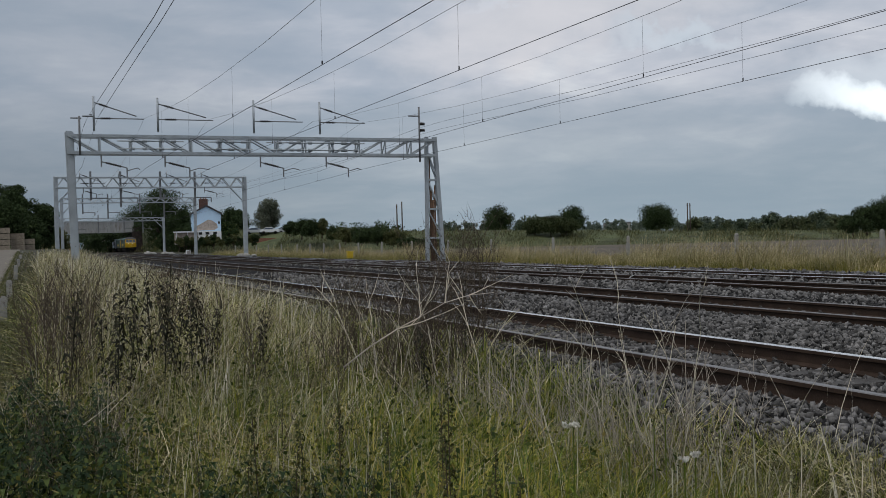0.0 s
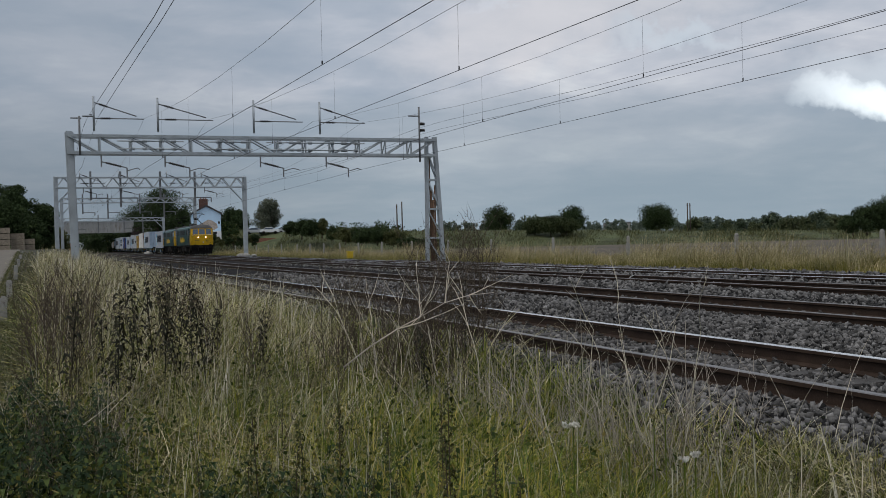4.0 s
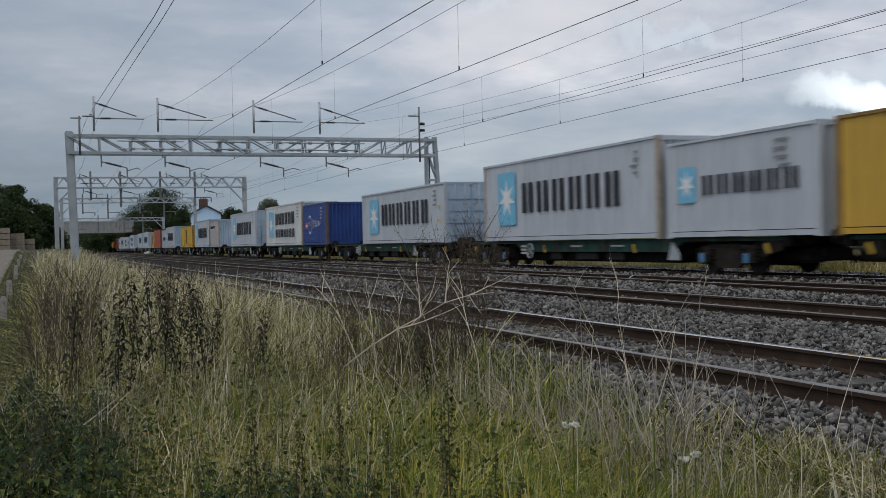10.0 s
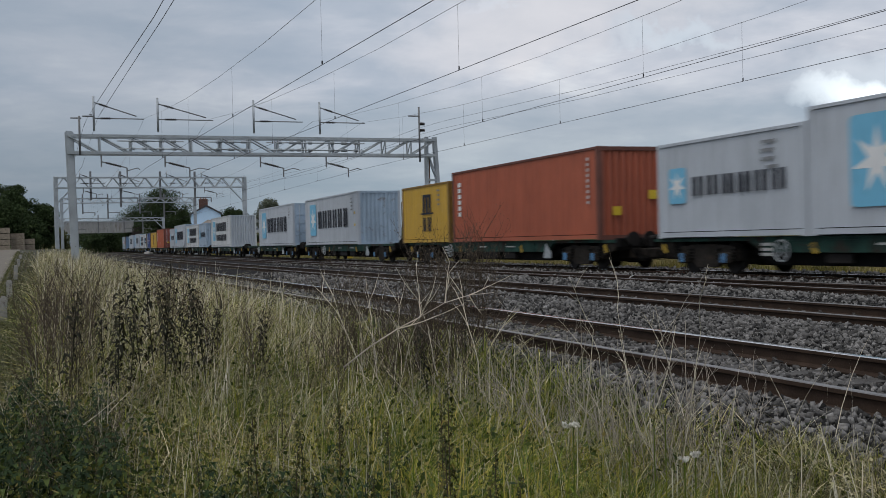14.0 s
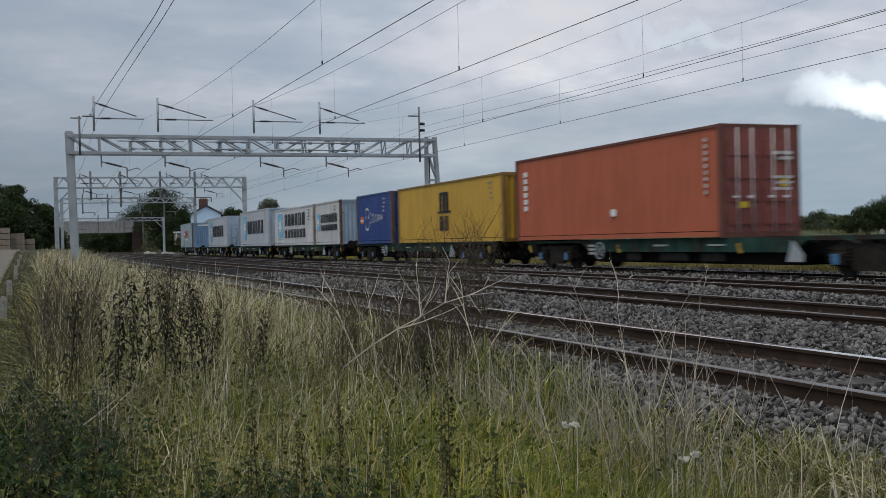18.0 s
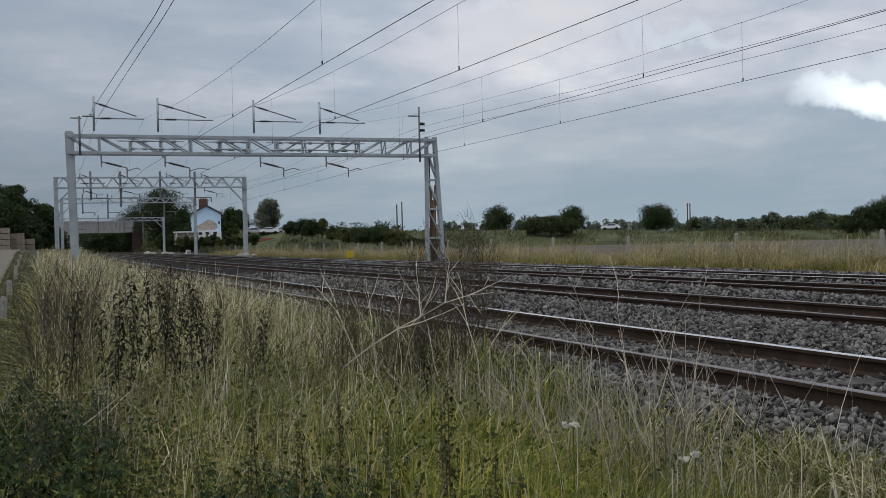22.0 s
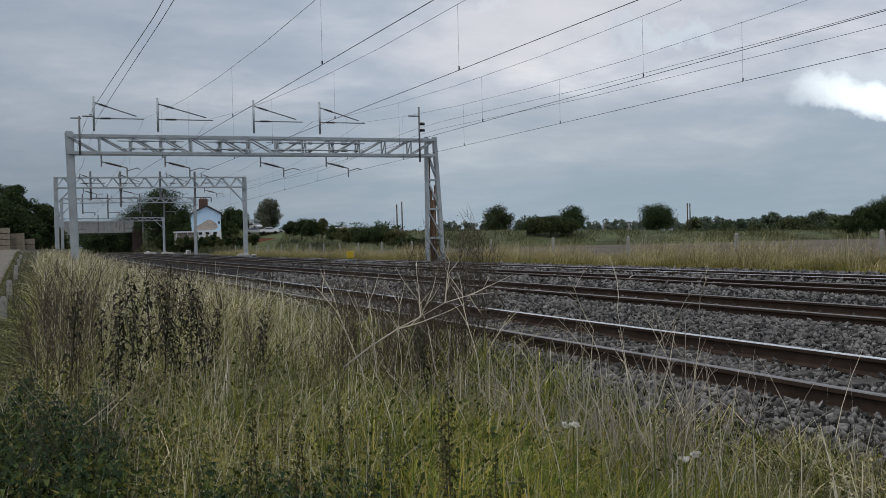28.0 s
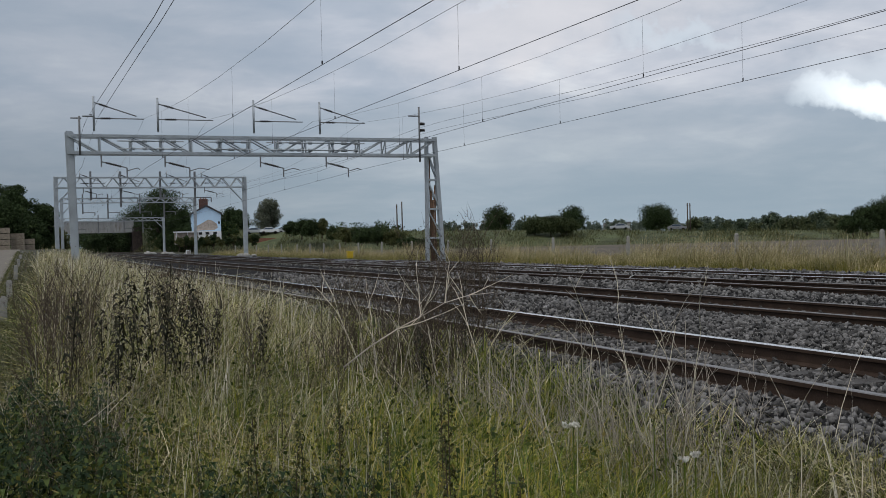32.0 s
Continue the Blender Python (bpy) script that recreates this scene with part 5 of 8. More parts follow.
    rod(bm, (-1.22, -1.0, 1.12), (-1.22, 3.2, 1.12), 0.025, 6)
    part("pipe", bm, M["brick"], e, "rusty red pipe below the body")
    for sy in (-1, 1):
        yc = sy * 4.9
        bm = bmesh.new()
        for sx in (-1, 1):
            xa, xb = sorted((sx * 1.14, sx * 0.94))
            box(bm, xa, xb, yc - 2.4, yc + 2.4, 0.62, 0.88)
            box(bm, xa, xb, yc - 0.9, yc + 0.9, 0.34, 0.62)
        box(bm, -0.9, 0.9, yc - 0.6, yc + 0.6, 0.35, 0.95)
        bogie = part("bogie", bm, M["loco_bogie"], e)
        for sx in (-1, 1):
            for dy in (-0.62, 0.0, 0.62):
                bm = bmesh.new()
                ribbed(bm, (sx * 1.16, yc + dy, 0.46), (sx * 1.16, yc + dy, 1.0), 0.14, 6)
                part("spring", bm, M["dark"], bogie)
            for dy in (-1.63, 1.63):
                bm = bmesh.new()
                xa, xb = sorted((sx * 1.22, sx * 0.92))
                box(bm, xa, xb, yc + dy - 0.27, yc + dy + 0.27, 0.36, 0.86)
                bmesh.ops.bevel(bm, geom=bm.edges[:], offset=0.04, segments=1, affect="EDGES")
                part("axle_box", bm, M["loco_bogie"], bogie)
            bm = bmesh.new()
            xa, xb = sorted((sx * 1.2, sx * 1.05))
            box(bm, xa, xb, yc - sy * 2.9 - 0.22, yc - sy * 2.9 + 0.22, 0.5, 0.95)
            part("sand_box", bm, M["wheel"], bogie)
        for dy in (-1.63, 1.63):
            bm = bmesh.new()
            rod(bm, (-0.9, yc + dy, 0.58), (0.9, yc + dy, 0.58), 0.1, 8)
            for sx in (-1, 1):
                rod(bm, (sx * 0.70, yc + dy, 0.58), (sx * 0.83, yc + dy, 0.58), 0.58, 24)
            part("wheelset", bm, M["wheel"], bogie)
    return e


CONTAINERS = [
    # distance behind the front of the first wagon, length, high, paint, front paint, front kind, marks, label, frame
    (0.0, 40, 0, "cont_grey", "cont_blue_grey", "doors", "m40 tabs", "light grey shipping container with pale blue doors", None),
    (26.7, 40, 1, "cont_grey", "cont_blue_grey", "ribbed", "m40 tabs", "light grey shipping container with ribbed pale blue end", "cont_grey"),
    (42.3, 40, 1, "cont_white", "cont_rust_end", "ribbed", "", "rust-streaked dirty white shipping container", "cont_rust_end"),
    (55.6, 20, 0, "cont_yellow", "cont_yellow", "ribbed", "msc", "short mustard yellow shipping container", "cont_yellow_dark"),
    (62.15, 20, 0, "cont_grey", "cont_grey", "ribbed", "m20", "short light grey shipping container", None),
    (68.6, 40, 1, "cont_grey", "cont_grey", "ribbed", "m40", "light grey shipping container with rusty corner posts", "cont_frame_pale"),
    (85.0, 40, 0, "cont_grey", "cont_blue_grey", "doors", "m40 tabs", "light grey shipping container with pale blue doors", None),
    (104.9, 20, 0, "cont_blue", "cont_blue", "ribbed", "blue20", "short deep blue shipping container with white script", "cont_frame"),
    (111.3, 40, 1, "cont_beige", "cont_beige", "ribbed", "seal40", "off-white shipping container with two rows of dark lettering", "cont_frame_pale"),
    (127.7, 40, 1, "cont_grey", "cont_blue_grey", "doors", "m40 tabs", "light grey shipping container with pale blue doors", None),
    (147.5, 20, 0, "cont_worn", "cont_blue_grey", "ribbed", "small", "short weathered grey shipping container with a pale blue end", "cont_frame_pale"),
    (154.0, 40, 1, "cont_grey", "cont_blue_grey", "ribbed", "m40 tabs", "light grey shipping container with ribbed pale blue end", "cont_frame_pale"),
    (168.5, 40, 0, "cont_yellow", "cont_yellow", "ribbed", "msc", "mustard yellow shipping container with a dark emblem", "cont_yellow_dark"),
    (189.2, 40, 1, "cont_grey", "cont_blue_grey", "ribbed", "m40 tabs", "light grey shipping container with ribbed pale blue end", "cont_grey"),
    (201.45, 20, 0, "cont_grey", "cont_grey", "ribbed", "m20", "short light grey shipping container", None),
    (210.8, 40, 1, "cont_red", "cont_red", "ribbed", "side_white placard", "oxide red shipping container with white vertical lettering", "cont_red_dark"),
    (223.4, 20, 0, "cont_yellow", "cont_yellow", "ribbed", "msc", "short mustard yellow shipping container", "cont_yellow_dark"),
    (236.9, 40, 1, "cont_grey", "cont_blue_grey", "ribbed", "m40 tabs", "light grey shipping container with ribbed pale blue end", "cont_grey"),
    (252.8, 40, 1, "cont_grey", "cont_blue_grey", "doors", "m40", "light grey shipping container with pale blue doors", None),
    (279.2, 40, 1, "cont_beige", "cont_grey", "ribbed", "seal40", "off-white shipping container with two rows of dark lettering", None),
    (295.3, 20, 0, "cont_blue_grey", "cont_blue_grey", "ribbed", "m20", "short pale blue-grey shipping container", None),
    (301.6, 40, 0, "cont_beige", "cont_beige", "ribbed", "seal40", "off-white shipping container with two rows of dark lettering", "cont_frame_pale"),
    (315.3, 40, 1, "cont_grey", "cont_blue_grey", "ribbed", "m40 tabs", "light grey shipping container with ribbed pale blue end", "cont_grey"),
    (328.0, 20, 0, "cont_grey", "cont_grey", "ribbed", "m20", "short light grey shipping container", None),
    (343.5, 40, 1, "cont_orange", "cont_door_red", "doors", "side_white placard", "faded orange-red shipping container with dark red doors", "cont_red_dark"),
    (356.8, 40, 0, "cont_yellow", "cont_yellow", "ribbed", "msc", "mustard yellow shipping container with a dark emblem", "cont_yellow_dark"),
    (370.0, 20, 0, "cont_blue", "cont_blue", "ribbed", "blue20", "short deep blue shipping container with white script", "cont_frame"),
    (379.5, 20, 0, "cont_beige", "cont_blue_grey", "ribbed", "m20 sea20", "short off-white shipping container with a pale blue end", "cont_frame"),
    (385.9, 40, 0, "cont_beige", "cont_beige", "ribbed", "seal40", "off-white shipping container with two rows of dark lettering", "cont_frame_pale"),
    (400.2, 40, 1, "cont_grey", "cont_blue_grey", "ribbed", "m40 tabs", "light grey shipping container with ribbed pale blue end", None),
    (420.1, 40, 1, "cont_grey", "cont_blue_grey", "doors", "m40", "light grey shipping container with pale blue doors", None),
    (446.7, 40, 1, "cont_steel", "cont_steel_blue", "ribbed", "block", "blue-grey shipping container with orange and navy panel", "cont_frame"),
]
FIRST, PITCH = 302.8, 20.96
MOVING = []  # (thing, distance along the train, height)


def build_train():
    a = loco()
    MOVING.append((a, 273.15, 0.0))
    MOVING.append((copy_thing(a, pose(0, 40, 0)), 273.15 + 18.45, 0.0))
    w = wagon()
    for i in range(22):
        lag = float(np.interp(i, [0, 4, 5, 8, 13, 14, 15, 18, 19, 20, 21], [0.5, 1.1, 0.5, 0.55, 1.0, 1.6, 0.9, 2.2, 1.8, 1.25, 0.55]))
        MOVING.append((w if i == 0 else copy_thing(w, pose(0, 0, 0)), FIRST + PITCH * i + 9.15 + lag, 0.0))
    kinds = {}
    for d, ft, high, paint, endp, front, marks, label, fr in CONTAINERS:
        key = (ft, high, paint, endp, front, marks, fr)
        ln = 12.19 if ft == 40 else 6.06
        if key in kinds:
            c = copy_thing(kinds[key], pose(0, 0, 0))
        else:
            c = kinds[key] = container(ln, high, paint, endp, front, marks, label, fr)
        MOVING.append((c, FIRST + d + ln / 2, 0.932))


build_train()


def motions():
    times = [0.5 * i for i in range(65)]
    for ob, s, z in MOVING:
        rows = []
        for t in times:
            y = s - SPEED * t + float(np.interp(t, [0, 3, 7, 9, 10, 11, 13, 14, 15.5, 17, 20, 22], [0, 0, -0.35, -0.12, 0.22, 0.15, 0.12, 0.0, -0.1, -0.35, -0.15, -0.2]))
            rows.append((t, pose(TRACKS[3] + bend(y), y, z, 0, 0, -heading(y))))
        walk(ob, rows)
    us = np.linspace(0.02, 0.9, 400)
    pts = [road_at(float(u))[0] for u in us]
    turn = np.array([math.degrees(math.atan2(q.x, q.y)) for q in pts])
    for c, seen in ROAD_CARS:
        ts = [t for t, _ in seen]
        uu = [float(np.interp(-a, -turn, us)) for _, a in seen]
        v0, v1 = (uu[1] - uu[0]) / (ts[1] - ts[0]), (uu[-1] - uu[-2]) / (ts[-1] - ts[-2])
        back = v0 > 0
        rows = []
        for t in sorted(set([0.5 * k for k in range(65)])):
            if t < ts[0]:
                u = uu[0] + v0 * (t - ts[0])
            elif t > ts[-1]:
                u = uu[-1] + v1 * (t - ts[-1])
            else:
                u = float(np.interp(t, ts, uu))
            p, d = road_at(min(0.999, max(0.001, u)))
            side = Vector((d.y, -d.x, 0)) * (1.6 if back else -1.6)
            p = p - side
            rows.append((t, pose(p.x, p.y, p.z + 0.01, 0, 0, math.degrees(math.atan2(-d.x, d.y)) + (180 if back else 0))))
        walk(c, rows)

# ------------------------------------------------------------------ the country round the line


def leaf_cloud(centres, radii, per, size, seed, flat=0.8):
    """Leaf quads scattered in many clumps: arrays of vertices and faces."""
    rs = np.random.RandomState(seed)
    c = np.repeat(np.asarray(centres, float), per, axis=0)
    r = np.repeat(np.asarray(radii, float), per)
    n = len(c)
    d = rs.normal(size=(n, 3))
    d /= np.linalg.norm(d, axis=1)[:, None]
    rad = r * rs.uniform(0.15, 1.0, n) ** 0.5
    p = c + d * rad[:, None] * np.array([1, 1, flat])
    a = rs.normal(size=(n, 3))
    a /= np.linalg.norm(a, axis=1)[:, None]
    b = np.cross(a, rs.normal(size=(n, 3)))
    b /= np.linalg.norm(b, axis=1)[:, None] + 1e-9
    s = (size * rs.uniform(0.6, 1.4, n))[:, None]
    v = np.stack([p - a * s, p + b * s * 0.6, p + a * s, p - b * s * 0.6], 1).reshape(-1, 3)
    f = np.arange(n * 4).reshape(-1, 4)
    return v, f


def tree(x, y, z, height, width, mat, seed, label, name="tree", trunk=0.28, clumps=46, per=90, leaf=0.22, group=""):
    rnd = random.Random(seed)
    t = thing(name, label, name, group)
    t.location = (x, y, z)
    bm = bmesh.new()
    th = height * trunk
    rr = max(0.06, height * 0.026)
    rod(bm, (0, 0, -0.3), (0, 0, th), rr * 1.3, 8, rr)
    cen, rad = [], []
    for i in range(7):
        a = 2 * math.pi * i / 7 + rnd.uniform(-0.3, 0.3)
        tip = (math.cos(a) * width * 0.3, math.sin(a) * width * 0.3, height * rnd.uniform(0.5, 0.8))
        rod(bm, (0, 0, th * 0.95), tip, rr * 0.6, 5, rr * 0.15)
    part("trunk", bm, M["bark"], t)
    for i in range(clumps):
        a, u = rnd.uniform(0, 2 * math.pi), rnd.uniform(-0.9, 1.0)
        k = math.sqrt(max(0.0, 1 - u * u)) * rnd.uniform(0.5, 1.0)
        lump = 1 + 0.11 * math.sin(3 * a + seed) + rnd.uniform(-0.1, 0.12)
        h0 = height * (0.02 + trunk * 0.35)
        zc = (height + h0) / 2 + u * (height - h0) / 2 * 0.86
        cen.append((math.cos(a) * k * width * 0.42 * lump, math.sin(a) * k * width * 0.42 * lump, zc))
        rad.append(width * rnd.uniform(0.10, 0.165))
    v, f = leaf_cloud(cen, rad, int(per * 1.6), leaf * 0.58, seed)
    # deeper, larger sprays close the middle of the crown
    mid = Vector((0, 0, height * 0.5))
    v2, f2 = leaf_cloud([mid.lerp(Vector(c), 0.66) for c in cen], [q * 1.1 for q in rad], 46, leaf * 1.25, seed + 1)
    v, f = np.concatenate([v, v2]), np.concatenate([f, f2 + len(v)])
    ob = new("crown", raw_mesh("crown", v, f, [mat]))
    ob.parent = t
    return t


def spot(turn, dist):
    """x, y at a bearing (degrees from the line's direction) and a distance from the camera."""
    a = radians(turn)
    return dist * math.sin(a), dist * math.cos(a)


ROAD = [(330, 60, 0.2), (240, 118, 0.6), (200, 150, 0.65), (165, 174, 1.2), (144, 192, 1.55), (123.6, 205.7, 2.35), (101, 217, 3.0), (70, 229, 3.5), (55, 236, 3.9), (42, 258, 5.6), (33, 285, 8.0), (29, 304, 8.3), (4, 305, 8.3), (-40, 312, 5.0), (-120, 330, 0.0)]


def road_at(u):
    """Point at u (0 to 1) along the road and its direction."""
    seg = [math.dist(a[:2], b[:2]) for a, b in zip(ROAD, ROAD[1:])]
    d = u * sum(seg)
    for (a, b), s in zip(zip(ROAD, ROAD[1:]), seg):
        if d <= s or b is ROAD[-1]:
            k = d / s
            return Vector(a).lerp(Vector(b), k), (Vector(b) - Vector(a)).normalized()
        d -= s


def build_road():
    rv, rf = [], []
    n = 80
    for i in range(n + 1):
        p, d = road_at(i / n)
        side = Vector((d.y, -d.x, 0)).normalized()
        for o in (3.2, -3.2):
            q = p + side * o
            rv.append((q.x, q.y, q.z))
    for i in range(n):
        rf.append((i * 2, i * 2 + 1, i * 2 + 3, i * 2 + 2))
    tagged(new("road", raw_mesh("road", np.array(rv), np.array(rf), [M["asphalt"]])), "grey asphalt road along the embankment", "road", kind="structure")
    # earth on both sides of the bridge
    for name, keep in (("embankment_east", lambda p: p.x > 29.5), ("embankment_west", lambda p: p.x < 3.0)):
        v, f, rows = [], [], 0
        for i in range(161):
            p, d = road_at(i / 160)
            if not keep(p):
                continue
            side = Vector((d.y, -d.x, 0)).normalized()
            if side.dot(Vector((-p.x, -p.y, 0))) < 0:
                side = -side
            rnd = 0.3 * noise.noise((i * 0.4, 0, 0))
            rise = p.z + 0.95
            run = min(rise * 4.5, 13.0) if rise < 5.2 else 6.0
            for o, dz in ((5.0 + run + rnd * 3, -rise), (5.0 + run * 0.5, -rise * 0.5 + rnd), (4.6, -0.1 + rnd * 0.4), (3.6, -0.05), (-3.6, -0.05), (-5 - run, -rise)):
                q = p + side * o
                if name == "embankment_east" and q.y > 200:
                    q.x = max(q.x, 28.6)
                v.append((q.x, q.y, q.z + dz))
            rows += 1
        for i in range(rows - 1):
            for k in range(5):
                f.append((i * 6 + k, i * 6 + k + 1, (i + 1) * 6 + k + 1, (i + 1) * 6 + k))
        tagged(new(name, raw_mesh(name, np.array(v), np.array(f), [M["bank"]], smooth=True)), "low rough grass embankment carrying a road", "bank", kind="structure")


M["bridge"] = material("stained_white_girder_paint", (0.33, 0.33, 0.32), 0.8, 0, 0.12, 0.6, 6, stain=(0.2, 0.17, 0.15), stain_at=0.55, stain_scale=0.9, stretch=(1.5, 1, 0.4))


def bridge():
    b = thing("road_bridge", "pale grey steel girder road bridge over the railway", "bridge")
    y0 = 300.0
    bm = bmesh.new()
    box(bm, 4.5, 26.5, y0, y0 + 0.5, 5.35, 8.6)
    part("girder", bm, M["bridge"], b)
    for i in range(12):
        bm = bmesh.new()
        x = 5.2 + i * 1.85
        box(bm, x, x + 0.16, y0 - 0.18, y0, 5.4, 8.55)
        part("stiffener", bm, M["bridge"], b)
    for z in (5.35, 8.45):
        bm = bmesh.new()
        box(bm, 4.5, 26.5, y0 - 0.2, y0 + 0.5, z, z + 0.16)
        part("flange", bm, M["bridge"], b)
    bm = bmesh.new()
    box(bm, 4.5, 26.5, y0 + 0.5, y0 + 8, 6.6, 7.2)
    part("deck", bm, M["asphalt"], b)
    bm = bmesh.new()
    box(bm, 4.5, 26.5, y0 + 8, y0 + 8.5, 5.4, 8.6)
    part("girder", bm, M["bridge"], b)
    for xa, xb in ((2.5, 4.9), (26.1, 31.0)):
        bm = bmesh.new()
        box(bm, xa, xb, y0 - 0.4, y0 + 8.9, -0.9, 6.9)
        part("abutment", bm, M["dark_brick"], b, "sooty dark brick abutment")


def house():
    h = thing("house", "pale blue rendered house with a dark slate roof", "house")
    h.matrix_world = pose(35.2, 228.0, 3.4, 0, 0, -6)
    w, d, e, r = 3.0, 8.0, 4.6, 6.2
    bm = bmesh.new()
    loft(bm, [[(-w, 0, -1.0), (w, 0, -1.0), (w, 0, e), (0, 0, r - 0.1), (-w, 0, e)], [(-w, d, -1.0), (w, d, -1.0), (w, d, e), (0, d, r - 0.1), (-w, d, e)]])
    part("wall", bm, M["house_wall"], h)
    for s in (-1, 1):
        bm = bmesh.new()
        loft(bm, [[(s * (w + 0.3), -0.3, e - 0.25), (0, -0.3, r), (0, -0.3, r + 0.34), (s * (w + 0.3), -0.3, e + 0.09)], [(s * (w + 0.3), d + 0.3, e - 0.25), (0, d + 0.3, r), (0, d + 0.3, r + 0.34), (s * (w + 0.3), d + 0.3, e + 0.09)]])
        part("roof", bm, M["slate"], h)
    bm = bmesh.new()
    box(bm, -1.3, 0.6, 4.6, 5.6, r - 0.8, r + 1.75)
    ch = part("chimney", bm, M["chimney_brick"], h, "sooty brown brick chimney stack")
    for x in (-0.9, -0.3, 0.2):
        bm = bmesh.new()
        rod(bm, (x, 5.1, r + 1.75), (x, 5.1, r + 2.25), 0.14, 8, 0.11)
        part("chimney_pot", bm, M["brick"], ch)
    bm = bmesh.new()
    pts = [(-2.7, -0.02, 1.0), (-0.6, -0.02, 1.02), (1.7, -0.02, 1.1), (2.35, -0.02, 1.6), (2.1, -0.02, 2.4), (1.2, -0.02, 3.1), (0.3, -0.02, 3.3), (-0.9, -0.02, 2.6), (-2.0, -0.02, 2.05), (-2.7, -0.02, 1.6)]
    loft(bm, [[(x, y - 0.02, z) for x, y, z in pts], [(x, y + 0.1, z) for x, y, z in pts]])
    part("bare_stone_patch", bm, M["stone_wall"], h, "patch of bare rubble stone")
    bm = bmesh.new()
    box(bm, -2.6, 2.9, -2.5, -0.1, -0.9, 0.85)
    part("lean_to", bm, M["white_paint"], h, "low white lean-to")
    for x in (-1.9, -0.4, 1.2):
        bm = bmesh.new()
        box(bm, x, x + 0.8, -2.54, -2.48, 0.1, 0.65)
        part("window", bm, M["loco_dark"], h)
    bm = bmesh.new()
    box(bm, 2.42, 2.78, -0.06, 0.02, 2.4, 2.9)
    part("window", bm, M["loco_dark"], h)
    c = thing("white_canopy", "low white flat-roofed canopy beside a house", "shed")
    c.matrix_world = pose(30.2, 222, 3.1)
    bm = bmesh.new()
    box(bm, -2.6, 2.6, -1.2, 1.2, 0.85, 1.1)
    part("roof", bm, M["white_paint"], c)
    bm = bmesh.new()
    box(bm, -2.4, 2.4, -0.6, 0.95, -1.6, 0.848)
    part("wall", bm, M["stone_wall"], c)
    for x in (-2.2, 0, 2.2):
        bm = bmesh.new()
        box(bm, x - 0.08, x + 0.08, -0.9, -0.75, -1.6, 0.85)
        part("post", bm, M["white_paint"], c)


def car(paint, label):
    c = thing("car", label, "car", "cars by the road")
    prof = [(-2.1, 0.35), (-2.15, 0.75), (-1.95, 0.95), (-1.2, 1.0), (-0.55, 1.42), (0.75, 1.45), (1.6, 1.02), (2.1, 0.92), (2.15, 0.4)]
    bm = bmesh.new()
    loft(bm, [[(-0.85, y, z) for y, z in prof], [(0.85, y, z) for y, z in prof]])
    bmesh.ops.bevel(bm, geom=bm.edges[:], offset=0.04, segments=1, affect="EDGES")
    part("body", bm, paint, c)
    for s in (-1, 1):
        bm = bmesh.new()
        xs = sorted((s * 0.84, s * 0.862))
        loft(bm, [[(xs[0], -1.0, 1.02), (xs[0], 1.4, 1.02), (xs[0], 0.72, 1.38), (xs[0], -0.52, 1.36)], [(xs[1], -1.0, 1.02), (xs[1], 1.4, 1.02), (xs[1], 0.72, 1.38), (xs[1], -0.52, 1.36)]])
        part("side_window", bm, M["glass"], c)
        for y in (-1.3, 1.3):
            bm = bmesh.new()
            xs2 = sorted((s * 0.66, s * 0.88))
            rod(bm, (xs2[0], y, 0.32), (xs2[1], y, 0.32), 0.32, 14)
            part("wheel", bm, M["dark"], c)
    for y, y2 in ((-1.22, -0.6), (0.8, 1.55)):
        bm = bmesh.new()
        za, zb = (1.03, 1.4) if y < 0 else (1.43, 1.06)
        loft(bm, [[(-0.7, y, za), (0.7, y, za), (0.7, y2, zb), (-0.7, y2, zb)], [(-0.7, y, za + 0.03), (0.7, y, za + 0.03), (0.7, y2, zb + 0.03), (-0.7, y2, zb + 0.03)]])
        part("windscreen", bm, M["glass"], c)
    return c


M["car_white"] = material("white_car_paint", (0.75, 0.76, 0.77), 0.3, 0, 0.03)
M["car_silver"] = material("silver_car_paint", (0.5, 0.51, 0.52), 0.3, 0.4, 0.03)
M["car_grey"] = material("dark_grey_car_paint", (0.24, 0.25, 0.26), 0.3, 0.3, 0.03)
ROAD_CARS = []


def cars():
    for dx, dy, mat, lab, rz in ((-2.6, 1, "car_silver", "silver hatchback parked behind a bank", 70), (0.4, 0, "car_white", "white hatchback parked behind a bank", 80), (4.3, 1, "car_silver", "silver hatchback parked behind a bank", 95)):
        c = car(M[mat], lab)
        c.matrix_world = pose(49.5 + dx, 233.5 + dy, 3.45, 0, 0, rz)
    bm = bmesh.new()
    box(bm, 46.3, 51.5, 229.4, 229.8, 1.2, 2.5)
    tagged(new("brick_wall", mesh_of("brick_wall", bm, M["brick"])), "low red brick wall below parked cars", "wall")
    # cars that drive by: moments and bearings at which they pass
    for mat, lab, seen in (("car_white", "white car driving on the far road", [(22, 30.47), (23, 28.35), (24, 26.2), (24.5, 24.9)]),
                           ("car_white", "white car driving on the far road", [(29.5, 17.1), (30, 19.55), (30.5, 21.54), (31, 23.63), (31.5, 25.53), (32, 27.49)]),
                           ("car_silver", "silver car driving on the far road", [(30, 41.85), (30.5, 38.93), (31, 36.16), (31.5, 33.64), (32, 30.96)]),
                           ("car_grey", "dark grey car driving on the far road", [(29.5, 22.4), (30, 24.7), (31, 29.3), (31.5, 31.76), (32, 34.0)])):
        ROAD_CARS.append((car(M[mat], lab), seen))


